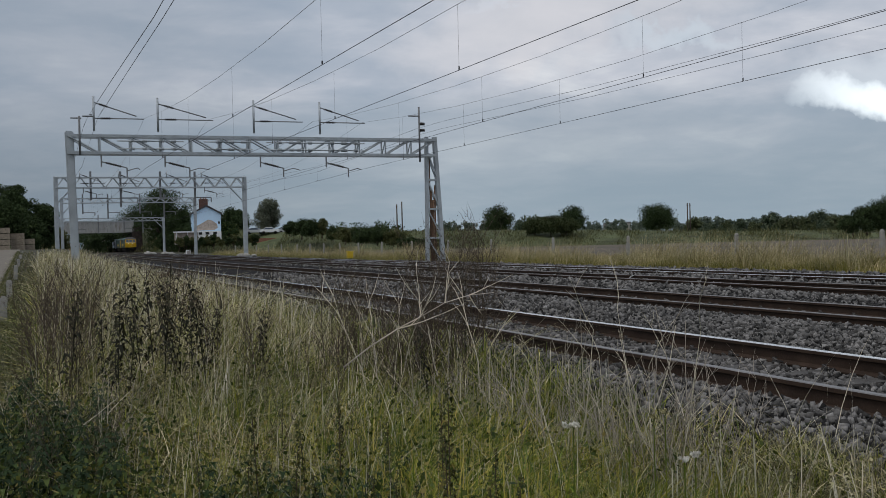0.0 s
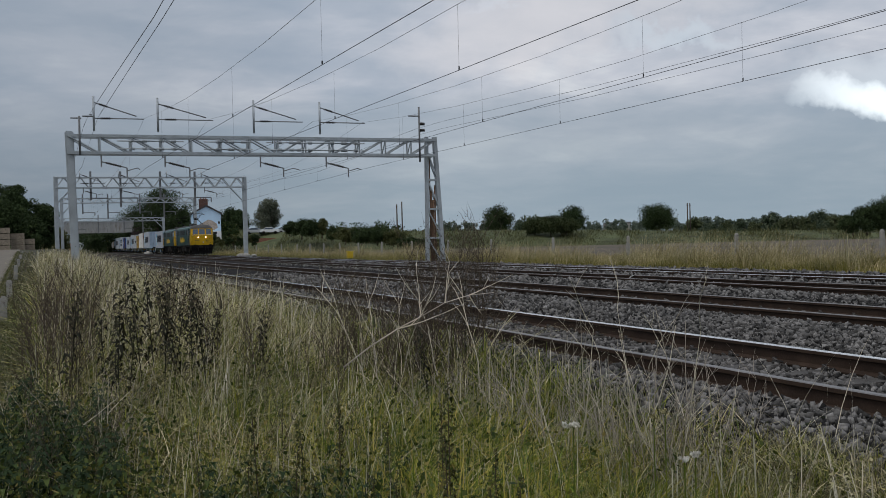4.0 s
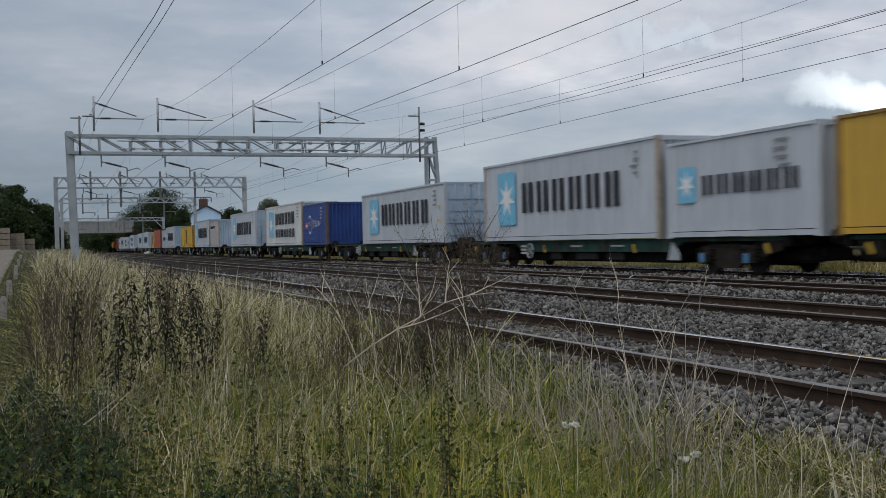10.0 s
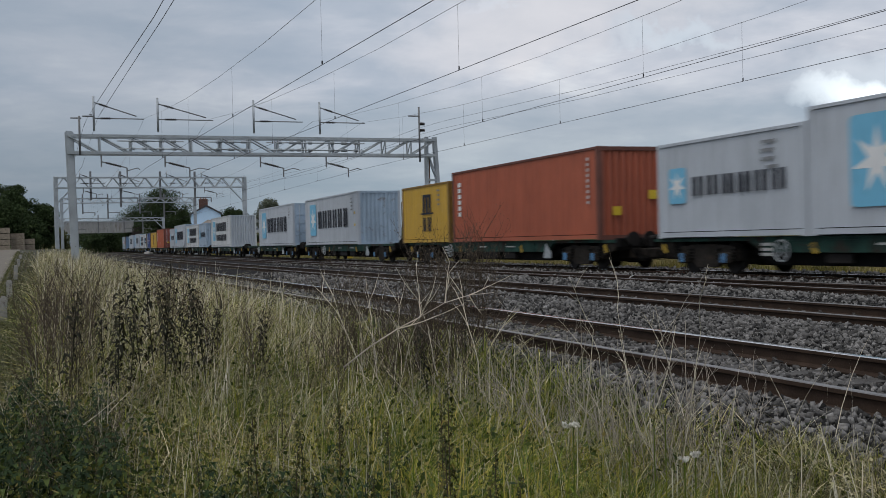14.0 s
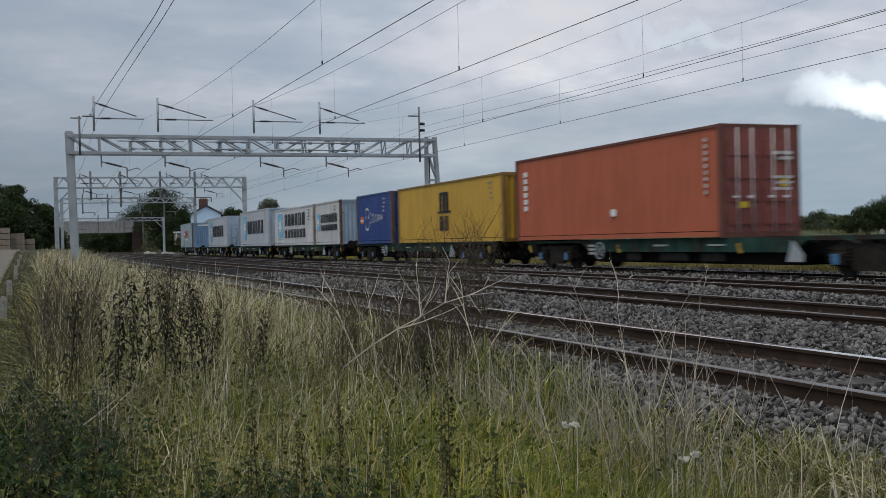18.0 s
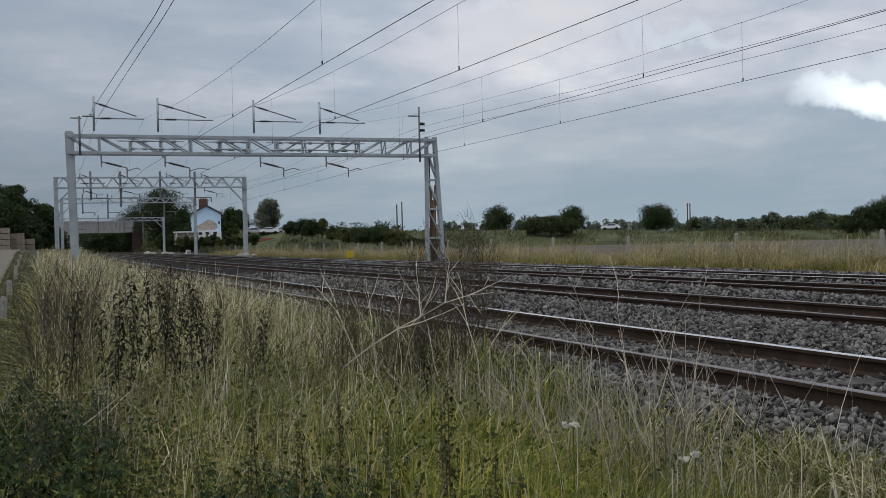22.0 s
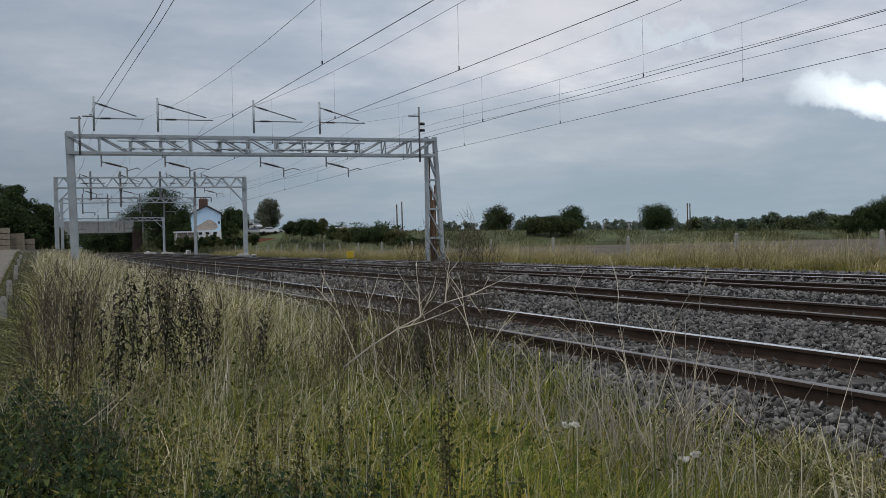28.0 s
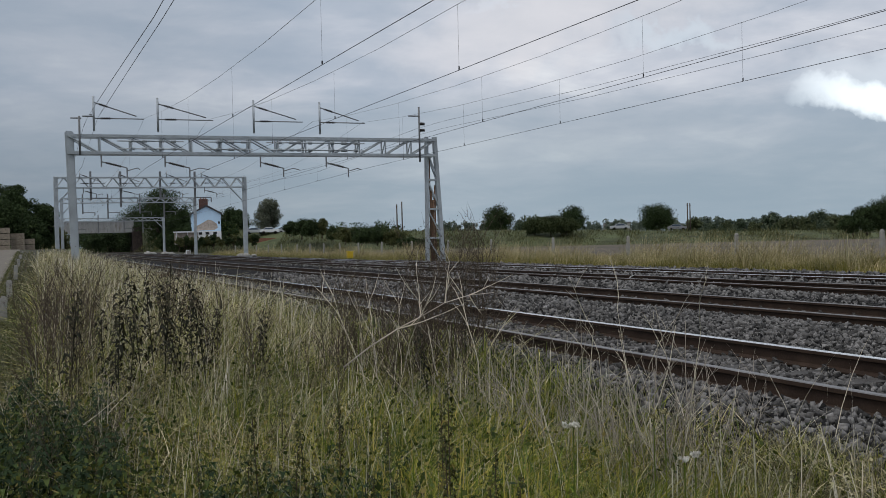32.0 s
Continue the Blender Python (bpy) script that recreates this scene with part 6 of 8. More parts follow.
def far_fence():
    ys = [-3.0, 3.9, 10.8, 17.8, 24.8, 31.9, 39.4, 46.4, 54.1, 60.7, 67.4, 74.1, 80.0, 85.6, 91.0, 96.0, 101.2, 108.2, 115, 122, 129, 136]
    post = None
    for y in ys:
        if post is None:
            post = thing("fence_post", "weathered pale concrete fence post in long grass", "post", "concrete posts of the field fence")
            bm = bmesh.new()
            loft(bm, [[(-0.06, -0.06, -0.3), (0.06, -0.06, -0.3), (0.06, 0.06, -0.3), (-0.06, 0.06, -0.3)], [(-0.052, -0.052, 1.1), (0.052, -0.052, 1.1), (0.052, 0.052, 1.1), (-0.052, 0.052, 1.1)], [(-0.02, -0.035, 1.17), (0.02, -0.035, 1.17), (0.02, 0.035, 1.17), (-0.02, 0.035, 1.17)]])
            part("shaft", bm, M["concrete"], post)
            o = post
        else:
            o = copy_thing(post, pose(0, 0, 0))
        o.matrix_basis = pose(24.0 + bend(y) * 0.35, y, -0.12, random.uniform(-2, 2), random.uniform(-2, 2), 0)
    w = thing("wire_fence", "thin rusty fence wires between posts", "fence")
    for z in (0.35, 0.6, 0.85, 1.0):
        bm = bmesh.new()
        chain(bm, [(24.0 + bend(y) * 0.35, y, z - 0.05) for y in ys], 0.004, 4)
        part("wire", bm, M["wire"], w)


def near_posts():
    first = None
    for x, y, top in ((-0.55, 22.5, 0.15), (-0.57, 31.0, 0.25), (-0.585, 44.0, 0.49), (-0.6, 58.0, 0.62), (-0.6, 72.0, 0.80), (-0.58, 88.0, 1.0)):
        if first is None:
            first = o = thing("marker_post", "short grey concrete post beside a path", "post", "posts along the path")
            bm = bmesh.new()
            box(bm, -0.07, 0.07, -0.06, 0.06, -0.5, 0.72)
            bmesh.ops.bevel(bm, geom=bm.edges[:], offset=0.02, segments=2, affect="EDGES")
            part("shaft", bm, M["concrete"], first)
        else:
            o = copy_thing(first, pose(0, 0, 0))
        o.matrix_basis = pose(x, y, top - 0.72, random.uniform(-3, 3), random.uniform(-3, 3), 8)


def stacks():
    for x, n, y in ((-1.3, 4, 96.0), (-2.55, 4, 96.5), (-0.1, 3, 97.0), (0.75, 2, 98.0), (-3.8, 4, 96.0), (-5.1, 4, 97.0)):
        s = thing("crate_stack", "stack of grey weathered wooden crates", "crates", "stacked crates by the path")
        for k in range(n):
            bm = bmesh.new()
            box(bm, -0.54, 0.54, -0.46, 0.46, 0.0, 0.5)
            o = part("crate", bm, M["bark"], s)
            for j in range(5):
                bm = bmesh.new()
                z = 0.03 + j * 0.095
                box(bm, -0.58, 0.58, -0.5, -0.461, z, z + 0.08)
                part("slat", bm, M["wood"], o)
            for cx in (-0.5, 0.5):
                bm = bmesh.new()
                box(bm, cx - 0.06, cx + 0.06, -0.53, -0.501, 0.0, 0.5)
                part("corner_batten", bm, M["wood"], o)
            o.location = (random.uniform(-0.03, 0.03), 0, k * 0.52)
        s.matrix_world = pose(x - 0.95, y + 4.0, verge_z(x, y) + 0.02, 0, 0, random.uniform(-4, 4))


def telegraph_pole(x, y, z, h, twin=True):
    p = thing("telegraph_pole", "thin dark wooden telegraph pole far across a field", "pole", "distant telegraph poles")
    bm = bmesh.new()
    rod(bm, (x, y, z), (x, y, z + h), 0.16, 6, 0.12)
    part("shaft", bm, M["bark"], p)
    bm = bmesh.new()
    rod(bm, (x - 0.22, y, z + h - 0.5), (x + 0.22, y, z + h - 0.5), 0.06, 4)
    part("crossarm", bm, M["bark"], p)


def bearing(px):
    return 21.416 + math.degrees(math.atan((px - 784) / 1859.75))


def countryside():
    dark, olive, grey, hazy = M["leaf_dark"], M["leaf_olive"], M["leaf_grey"], M["leaf_hazy"]

    def at(px, dist):
        return spot(bearing(px), dist)

    # along the road embankment
    for px, dist, z, h, w, m, lab, clumps in ((882, 252, 1.9, 7.2, 9.0, dark, "round dark green tree on an embankment", 70), (1164, 258, 1.1, 7.4, 10.6, dark, "broad dark green tree on an embankment", 80),
                                              (1014, 246, 1.6, 6.6, 9.0, dark, "spreading dark green thorn tree on an embankment", 50), (1000, 248, 1.6, 5.4, 6.0, dark, "dark green thorn tree on an embankment", 34),
                                              (946, 230, 1.7, 3.8, 6.0, M["leaf_thicket"], "low olive green thicket on a bank", 36), (975, 229, 1.6, 4.1, 7.0, M["leaf_thicket"], "low olive green thicket on a bank", 40), (1003, 230, 1.6, 3.7, 6.0, M["leaf_thicket"], "low olive green thicket on a bank", 34),
                                              (1535, 212, 0.3, 5.0, 8.6, dark, "large dark hedge tree beside the field", 48), (1565, 214, 0.3, 7.0, 9.0, dark, "large dark hedge tree beside the field", 52), (1595, 216, 0.3, 8.0, 10.0, dark, "large dark hedge tree beside the field", 50), (1510, 210, 0.3, 3.8, 6.0, dark, "large dark hedge tree beside the field", 34)):
        x, y = at(px, dist)
        tree(x, y, z, h, w, m, int(px), lab, clumps=clumps, per=80, leaf=0.2, trunk=0.12)
    # hedge and bushes behind the level field, left part
    for i, (px, dist, z, h, w) in enumerate(((612, 216, 0.9, 3.4, 7.0), (640, 214, 0.7, 3.2, 7.0), (668, 212, 0.5, 3.6, 7.6), (697, 210, 0.3, 3.0, 7.0), (722, 208, -0.2, 2.0, 6.0), (752, 208, -0.5, 1.7, 6.4), (775, 206, -0.6, 1.7, 5.0), (535, 225, 2.2, 4.2, 6.4), (553, 226, 2.2, 4.0, 5.4), (571, 226, 2.4, 4.0, 3.4), (514, 230, 3.0, 3.0, 4.0), (590, 222, 1.5, 3.2, 4.0))):
        x, y = at(px, dist)
        tree(x, y, z, h, w, dark if i % 3 else olive, 300 + i, "dark green bush in a field hedge", "bush", clumps=30, per=70, leaf=0.2, trunk=0.1, group="bushes of the field hedge")
    # round the house and behind the gantries
    for px, dist, z, h, w, m, lab, cl in ((474, 262, 3.5, 9.0, 8.6, grey, "grey-green poplar beside parked cars", 52), (412, 255, 3.0, 7.0, 8.0, dark, "dark green garden tree beside a house", 44), (425, 250, 3.0, 6.0, 6.0, dark, "dark green garden tree beside a house", 36), (405, 232, 2.6, 3.4, 5.4, M["leaf_weed"], "rounded green garden shrub", 30),
                                          (288, 270, 0.5, 15.4, 15.0, dark, "tall dark oak beside the railway", 90), (245, 325, 0.5, 13.0, 18.0, dark, "spreading dark tree beside the railway", 80), (322, 246, 0.0, 9.5, 8.0, dark, "dark tree beside the railway", 60),
                                          (172, 560, 0, 13, 22.0, dark, "dark tree beyond the bridge", 60), (195, 570, 0, 12, 22.0, dark, "dark tree beyond the bridge", 60), (222, 560, 0, 13, 20.0, dark, "dark tree beyond the bridge", 50), (150, 600, 0, 13, 14.0, dark, "dark tree beyond the bridge", 50),
                                          (28, 170, 0.3, 10.9, 7.4, dark, "tall dark tree with an uneven crown", 60), (-5, 172, 0.3, 11.0, 8.0, dark, "tall dark tree with an uneven crown", 60), (5, 150, 0.3, 7.5, 9.0, dark, "dark tree behind the crates", 50), (75, 175, 0.3, 8.2, 6.0, dark, "dark rounded tree beside the line", 50), (45, 165, 0.3, 6.0, 7.0, dark, "dark tree behind the crates", 40), (98, 190, 0.3, 4.5, 6.0, olive, "olive green tree beside the line", 40), (-40, 165, 0.3, 10, 9.0, dark, "tall dark tree with an uneven crown", 50)):
        x, y = at(px, dist)
        tree(x, y, z, h, w, m, 500 + int(px), lab, clumps=cl, per=110, leaf=0.24, trunk=0.14)
    for i in range(22):
        y = 226 + 3.6 * i
        tree(29.6 + 1.6 * (i % 3) + max(0.0, (y - 262) * 0.02), y, -0.7, 4.6 + 1.5 * (i % 3) + 0.02 * (y - 226), 5.2, dark, 760 + i, "dark green thicket at the foot of the bridge ramp", "bush", clumps=26, per=70, leaf=0.2, trunk=0.06, group="thicket by the bridge")
    # low hedge in front of the house
    for i in range(12):
        px = 318 + i * 12
        x, y = at(px, 212 + (i % 3))
        tree(x, y, 0.6, 2.3 + 0.5 * ((i * 7) % 3) / 2, 2.8, dark if i % 2 else olive, 700 + i, "clipped dark hedge bush before a house", "bush", clumps=14, per=60, leaf=0.16, trunk=0.1, group="hedge before the house")
    # single trees before the far woods, haze mixed into their leaf colours
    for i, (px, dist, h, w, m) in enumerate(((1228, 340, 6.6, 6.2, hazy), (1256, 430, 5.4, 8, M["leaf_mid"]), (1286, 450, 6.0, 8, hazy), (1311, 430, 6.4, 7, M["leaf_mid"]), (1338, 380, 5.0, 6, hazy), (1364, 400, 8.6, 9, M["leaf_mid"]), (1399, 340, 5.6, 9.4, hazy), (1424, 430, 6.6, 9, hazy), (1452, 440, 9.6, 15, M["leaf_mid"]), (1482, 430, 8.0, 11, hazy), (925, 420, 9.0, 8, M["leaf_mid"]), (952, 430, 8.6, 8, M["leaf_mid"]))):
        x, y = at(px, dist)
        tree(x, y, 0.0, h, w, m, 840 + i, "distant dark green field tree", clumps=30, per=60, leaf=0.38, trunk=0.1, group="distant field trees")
    # far woods and hedges, the farther leaves tinted for haze
    rs = np.random.RandomState(5)
    for name, lab, spans, mat, size, seed in (("distant_wood", "distant woodland along the skyline, leaf colours tinted for haze", [(1195, 1500, 640, 2.5, 7.0, 100), (1340, 1500, 600, 2.0, 8.0, 56), (1040, 1200, 900, 6, 9, 50), (780, 870, 700, 6, 8, 26), (1220, 1330, 480, 1.0, 7, 40)], M["leaf_far"], 0.9, 11),
                                              # The second span here is leaf filling, added for the dark under the
                                              # bridge.
                                              ("distant_hedge_and_bridge_fill", "dark distant hedges between fields, with leaves added for the dark under a bridge", [(545, 700, 330, 0.5, 6.8, 56), (160, 262, 318, -0.5, 6.0, 70)], M["leaf_dark"], 0.45, 12),
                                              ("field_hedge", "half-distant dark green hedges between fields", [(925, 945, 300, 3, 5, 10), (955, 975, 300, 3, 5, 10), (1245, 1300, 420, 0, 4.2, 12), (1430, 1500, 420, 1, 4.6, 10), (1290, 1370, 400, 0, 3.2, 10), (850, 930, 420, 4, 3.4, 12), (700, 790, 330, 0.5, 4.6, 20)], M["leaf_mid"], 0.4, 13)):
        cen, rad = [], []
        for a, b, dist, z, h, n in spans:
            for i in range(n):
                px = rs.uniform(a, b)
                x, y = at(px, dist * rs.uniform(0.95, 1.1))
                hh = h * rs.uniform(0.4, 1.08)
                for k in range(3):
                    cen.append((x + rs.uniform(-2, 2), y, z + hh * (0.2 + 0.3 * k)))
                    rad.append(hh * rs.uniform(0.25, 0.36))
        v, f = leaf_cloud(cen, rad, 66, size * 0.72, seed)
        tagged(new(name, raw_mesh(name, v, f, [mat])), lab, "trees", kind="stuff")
    # far ridge of land, its blue-grey haze painted into the colour
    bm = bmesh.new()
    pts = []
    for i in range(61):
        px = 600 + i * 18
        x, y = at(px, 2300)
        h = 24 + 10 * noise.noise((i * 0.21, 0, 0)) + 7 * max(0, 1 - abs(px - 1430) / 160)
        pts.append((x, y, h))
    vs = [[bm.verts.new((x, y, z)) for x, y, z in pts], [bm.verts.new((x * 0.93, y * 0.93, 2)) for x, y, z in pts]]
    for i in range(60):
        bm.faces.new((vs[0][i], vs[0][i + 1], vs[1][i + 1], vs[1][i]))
    M["ridge"] = material("haze_tinted_ridge", (0.14, 0.18, 0.20), 1.0, 0, 0.15, 0.01, 0.05)
    tagged(new("distant_ridge", mesh_of("distant_ridge", bm, M["ridge"])), "blue-green ridge on the horizon with haze in its colour", "hills", kind="structure")
    for px, dist, z, s in ((1072, 1000, 10.4, 0.36), (1086, 1010, 10.8, 0.42), (1099, 1010, 10.4, 0.34), (1114, 1000, 11, 0.4), (1126, 1020, 10.8, 0.36), (1322, 900, 9.6, 0.3)):
        x, y = at(px, dist)
        h = thing("distant_house", "tiny pale house with a grey roof on a far hillside", "house", "far houses")
        bm = bmesh.new()
        box(bm, -5, 5, -4, 4, -40, 5)
        part("wall", bm, M["concrete"], h)
        bm = bmesh.new()
        loft(bm, [[(-5.4, -4.4, 5), (5.4, -4.4, 5), (5.4, 0, 8.4), (-5.4, 0, 8.4)], [(-5.4, 4.4, 5), (5.4, 4.4, 5), (5.4, 0.2, 8.4), (-5.4, 0.2, 8.4)]])
        part("roof", bm, M["slate"], h)
        h.matrix_world = pose(x, y, z, 0, 0, -bearing(px)) @ Matrix.Scale(s, 4)
    for px, dist, z, h in ((704, 215, 0, 9.6), (713, 222, 0, 10.4), (1218, 235, 1.0, 7.9), (1222.5, 238, 1.0, 7.9)):
        x, y = at(px, dist)
        telegraph_pole(x, y, z - 1.0, h)


def line_side():
    b = thing("yellow_grit_box", "small yellow plastic lineside box", "box")
    x, y = spot(bearing(619), 78)
    bm = bmesh.new()
    box(bm, -0.22, 0.22, -0.16, 0.16, 0, 0.42)
    bmesh.ops.bevel(bm, geom=bm.edges[:], offset=0.03, segments=2, affect="EDGES")
    part("body", bm, M["mark_yellow"], b)
    bm = bmesh.new()
    box(bm, -0.24, 0.24, -0.18, 0.18, 0.421, 0.5)
    part("lid", bm, M["mark_yellow"], b)
    b.matrix_world = pose(x, y, -0.1)
    # pale rubble and duct lids between the far tracks
    for i, (px, dist, w) in enumerate(((272, 190, 1.0), (262, 192, 1.6), (292, 180, 1.4), (303, 172, 1.0), (332, 160, 1.0), (425, 110, 0.8), (436, 109, 0.9), (449, 108, 0.6))):
        x, y = spot(bearing(px), dist)
        bm = bmesh.new()
        bmesh.ops.create_icosphere(bm, subdivisions=2, radius=0.5 * w)
        for v in bm.verts:
            v.co *= 1 + 0.35 * noise.noise(v.co * 2 + Vector((i, 0, 0)))
            v.co.z *= 0.5
        o = tagged(new("rubble_heap", mesh_of("rubble_heap", bm, M["concrete"])), "low heap of pale concrete rubble beside the track", "rubble", "rubble heaps beside the line")
        o.matrix_world = pose(x, y, 0.0)
    # a scrap of white sheet blown onto the stones
    bm = bmesh.new()
    prof = [(-0.16, 0.01), (-0.08, 0.035), (0.0, 0.03), (0.08, 0.07), (0.13, 0.15), (0.19, 0.16)]
    loft(bm, [[(x, -0.05, z) for x, z in prof] + [(x, -0.05, z + 0.012) for x, z in prof[::-1]], [(x * 0.9, 0.06, z * 0.8) for x, z in prof] + [(x * 0.9, 0.06, z * 0.8 + 0.012) for x, z in prof[::-1]]])
    o = tagged(new("plastic_scrap", mesh_of("plastic_scrap", bm, M["mark_white"])), "crumpled white plastic scrap lying on the ballast", "litter")
    o.matrix_world = pose(14.49, 23.87, -0.17, 0, 0, -20)
    # a thin relay hut and signal beside the far gantry
    for px, dist, w, h in ((333, 158, 0.6, 0.75),):
        x, y = spot(bearing(px), dist)
        o = thing("relay_cabinet", "small pale grey lineside cabinet", "cabinet")
        bm = bmesh.new()
        box(bm, -w / 2, w / 2, -0.3, 0.3, 0, h)
        bmesh.ops.bevel(bm, geom=bm.edges[:], offset=0.03, segments=1, affect="EDGES")
        part("body", bm, M["white_paint"], o)
        bm = bmesh.new()
        box(bm, -w / 2 + 0.05, w / 2 - 0.05, -0.33, -0.301, 0.08, h - 0.08)
        part("door", bm, M["concrete"], o)
        o.matrix_world = pose(x, y, -0.2)
    surface("path_gravel", [(-5.2, 0.0), (-3.0, 0.03), (-0.85, 0.0)], [y for y in range(10, 120, 4)], M["path"], "pale stony path beside the verge", follow=False)
    ob = bpy.data.objects["path_gravel"]
    for v in ob.data.vertices:
        v.co.z += verge_z(v.co.x, v.co.y) + 0.07


build_road()
bridge()
house()
cars()
far_fence()
near_posts()
stacks()
countryside()
line_side()

# ------------------------------------------------------------------ plants beside the camera


def blades(name, label, xs, ys, zs, heights, widths, lean, mats, seed, seg=3, category="grass", droop=0.5, wind=0.0, fold=0.0):
    """Grass: one thin bent strip a blade, all joined as stuff."""
    rs = np.random.RandomState(seed)
    n = len(xs)
    ang = rs.uniform(0, 2 * np.pi, n)
    face = rs.uniform(0, 2 * np.pi, n)
    windy = rs.uniform(0, 1, n) < wind
    sway = -0.35 + 3.4 * (patches(xs, ys, 1.1, seed + 500) - 0.5)
    ang = np.where(windy, sway + rs.normal(0, 0.4, n), ang)
    tilt = np.abs(rs.normal(0, lean, n))
    fold = fold * rs.uniform(0, 1, n) ** 2
    base = np.stack([xs, ys, zs], 1)
    dirn = np.stack([np.cos(ang), np.sin(ang), np.zeros(n)], 1)
    wide = np.stack([np.cos(face), np.sin(face), np.zeros(n)], 1)
    rows = []
    for k in range(seg + 1):
        t = k / seg
        bend_out = (tilt * t + droop * tilt * t * t * 1.6)[:, None] * heights[:, None]
        up = heights[:, None] * (t - (0.25 * np.minimum(tilt, 1.2) + fold)[:, None] * t * t)
        c = base + dirn * bend_out * 0.8 + np.array([0, 0, 1.0]) * up
        if k < seg:
            w = (widths * (1 - 0.75 * t))[:, None] * wide * 0.5
            rows += [c - w, c + w]
        else:
            rows.append(c)
    v = np.stack(rows, 1)
    m = v.shape[1]
    tri = []
    for k in range(seg - 1):
        a = 2 * k
        tri += [(a, a + 1, a + 3), (a, a + 3, a + 2)]
    tri.append((2 * seg - 2, 2 * seg - 1, 2 * seg))
    f = (np.arange(n)[:, None, None] * m + np.array(tri)[None]).reshape(-1, 3)
    ob = new(name, raw_mesh(name, v.reshape(-1, 3), f, mats))
    return tagged(ob, label, category, kind="stuff")


def patches(x, y, s, seed):
    """Smooth patchiness between 0 and 1 at a size of s metres, from a few waves."""
    rs = np.random.RandomState(seed)
    v = np.zeros(len(x))
    for _ in range(7):
        a, k = rs.uniform(0, 2 * np.pi), 2 * np.pi / s * rs.uniform(0.5, 1.6)
        v += np.sin((x * np.cos(a) + y * np.sin(a)) * k + rs.uniform(0, 6.3))
    return 1 / (1 + np.exp(-v * 0.9))


def scatter(n, y0, y1, seed, x_hi=None, spread=0.08):
    """Places on the near verge inside the wedge that the camera sees, denser near it."""
    rs = np.random.RandomState(seed)
    y = y0 * (y1 / y0) ** rs.uniform(0, 1, n)
    lo = np.where(y < 9, -0.045 * y - 0.1, -0.02 + 0.0 * y)
    edge = np.interp(y, [4, 9, 14], [3.95, 4.05, 3.75]) if x_hi is None else x_hi
    hi = np.minimum(edge + rs.normal(0, spread, n), 1.08 * y + 0.1)
    x = lo + (hi - lo) * rs.uniform(0, 1, n)
    keep = x * x + y * y > 3.0 ** 2
    x, y = x[keep], y[keep]
    bx = np.array([bend(q) for q in np.linspace(0, 120, 61)])
    return x + np.interp(y, np.linspace(0, 120, 61), bx), y


def ground_z(x, y):
    z = -0.65 + 0.012 * np.clip(y, 0, 40) + 0.021 * np.clip(y - 40, 0, 60)
    t = np.clip((x - 2.6) / 1.4, 0, 1)
    return np.maximum(z + (np.minimum(z, -0.78) - z) * t, np.where(x > 2.9, -0.82 + (np.minimum(x, 4.15) - 2.9) * 0.48, -9.0))


def tall(x, y):
    """How tall the growth stands: shorter near the stones and close to the camera, taller along the line."""
    h = 0.62 + 0.34 * np.clip((y - 6) / 8, 0, 1)
    return h * (1 - 0.42 * np.clip((x - 2.9) / 1.2, 0, 1) * np.clip((11 - y) / 5, 0, 1))


def zone(x, y, left, middle, right):
    """Share of a growth by side: the nettle bed, the green strip by the stones and its dry end."""
    side = np.degrees(np.arctan2(x, y))
    near = np.clip((11 - y) / 3, 0, 1)
    k = np.interp(side, [0, 4, 8, 15, 20, 31, 36], [left, left, 1, 1, middle, middle, right])
    return 1 + (k - 1) * near


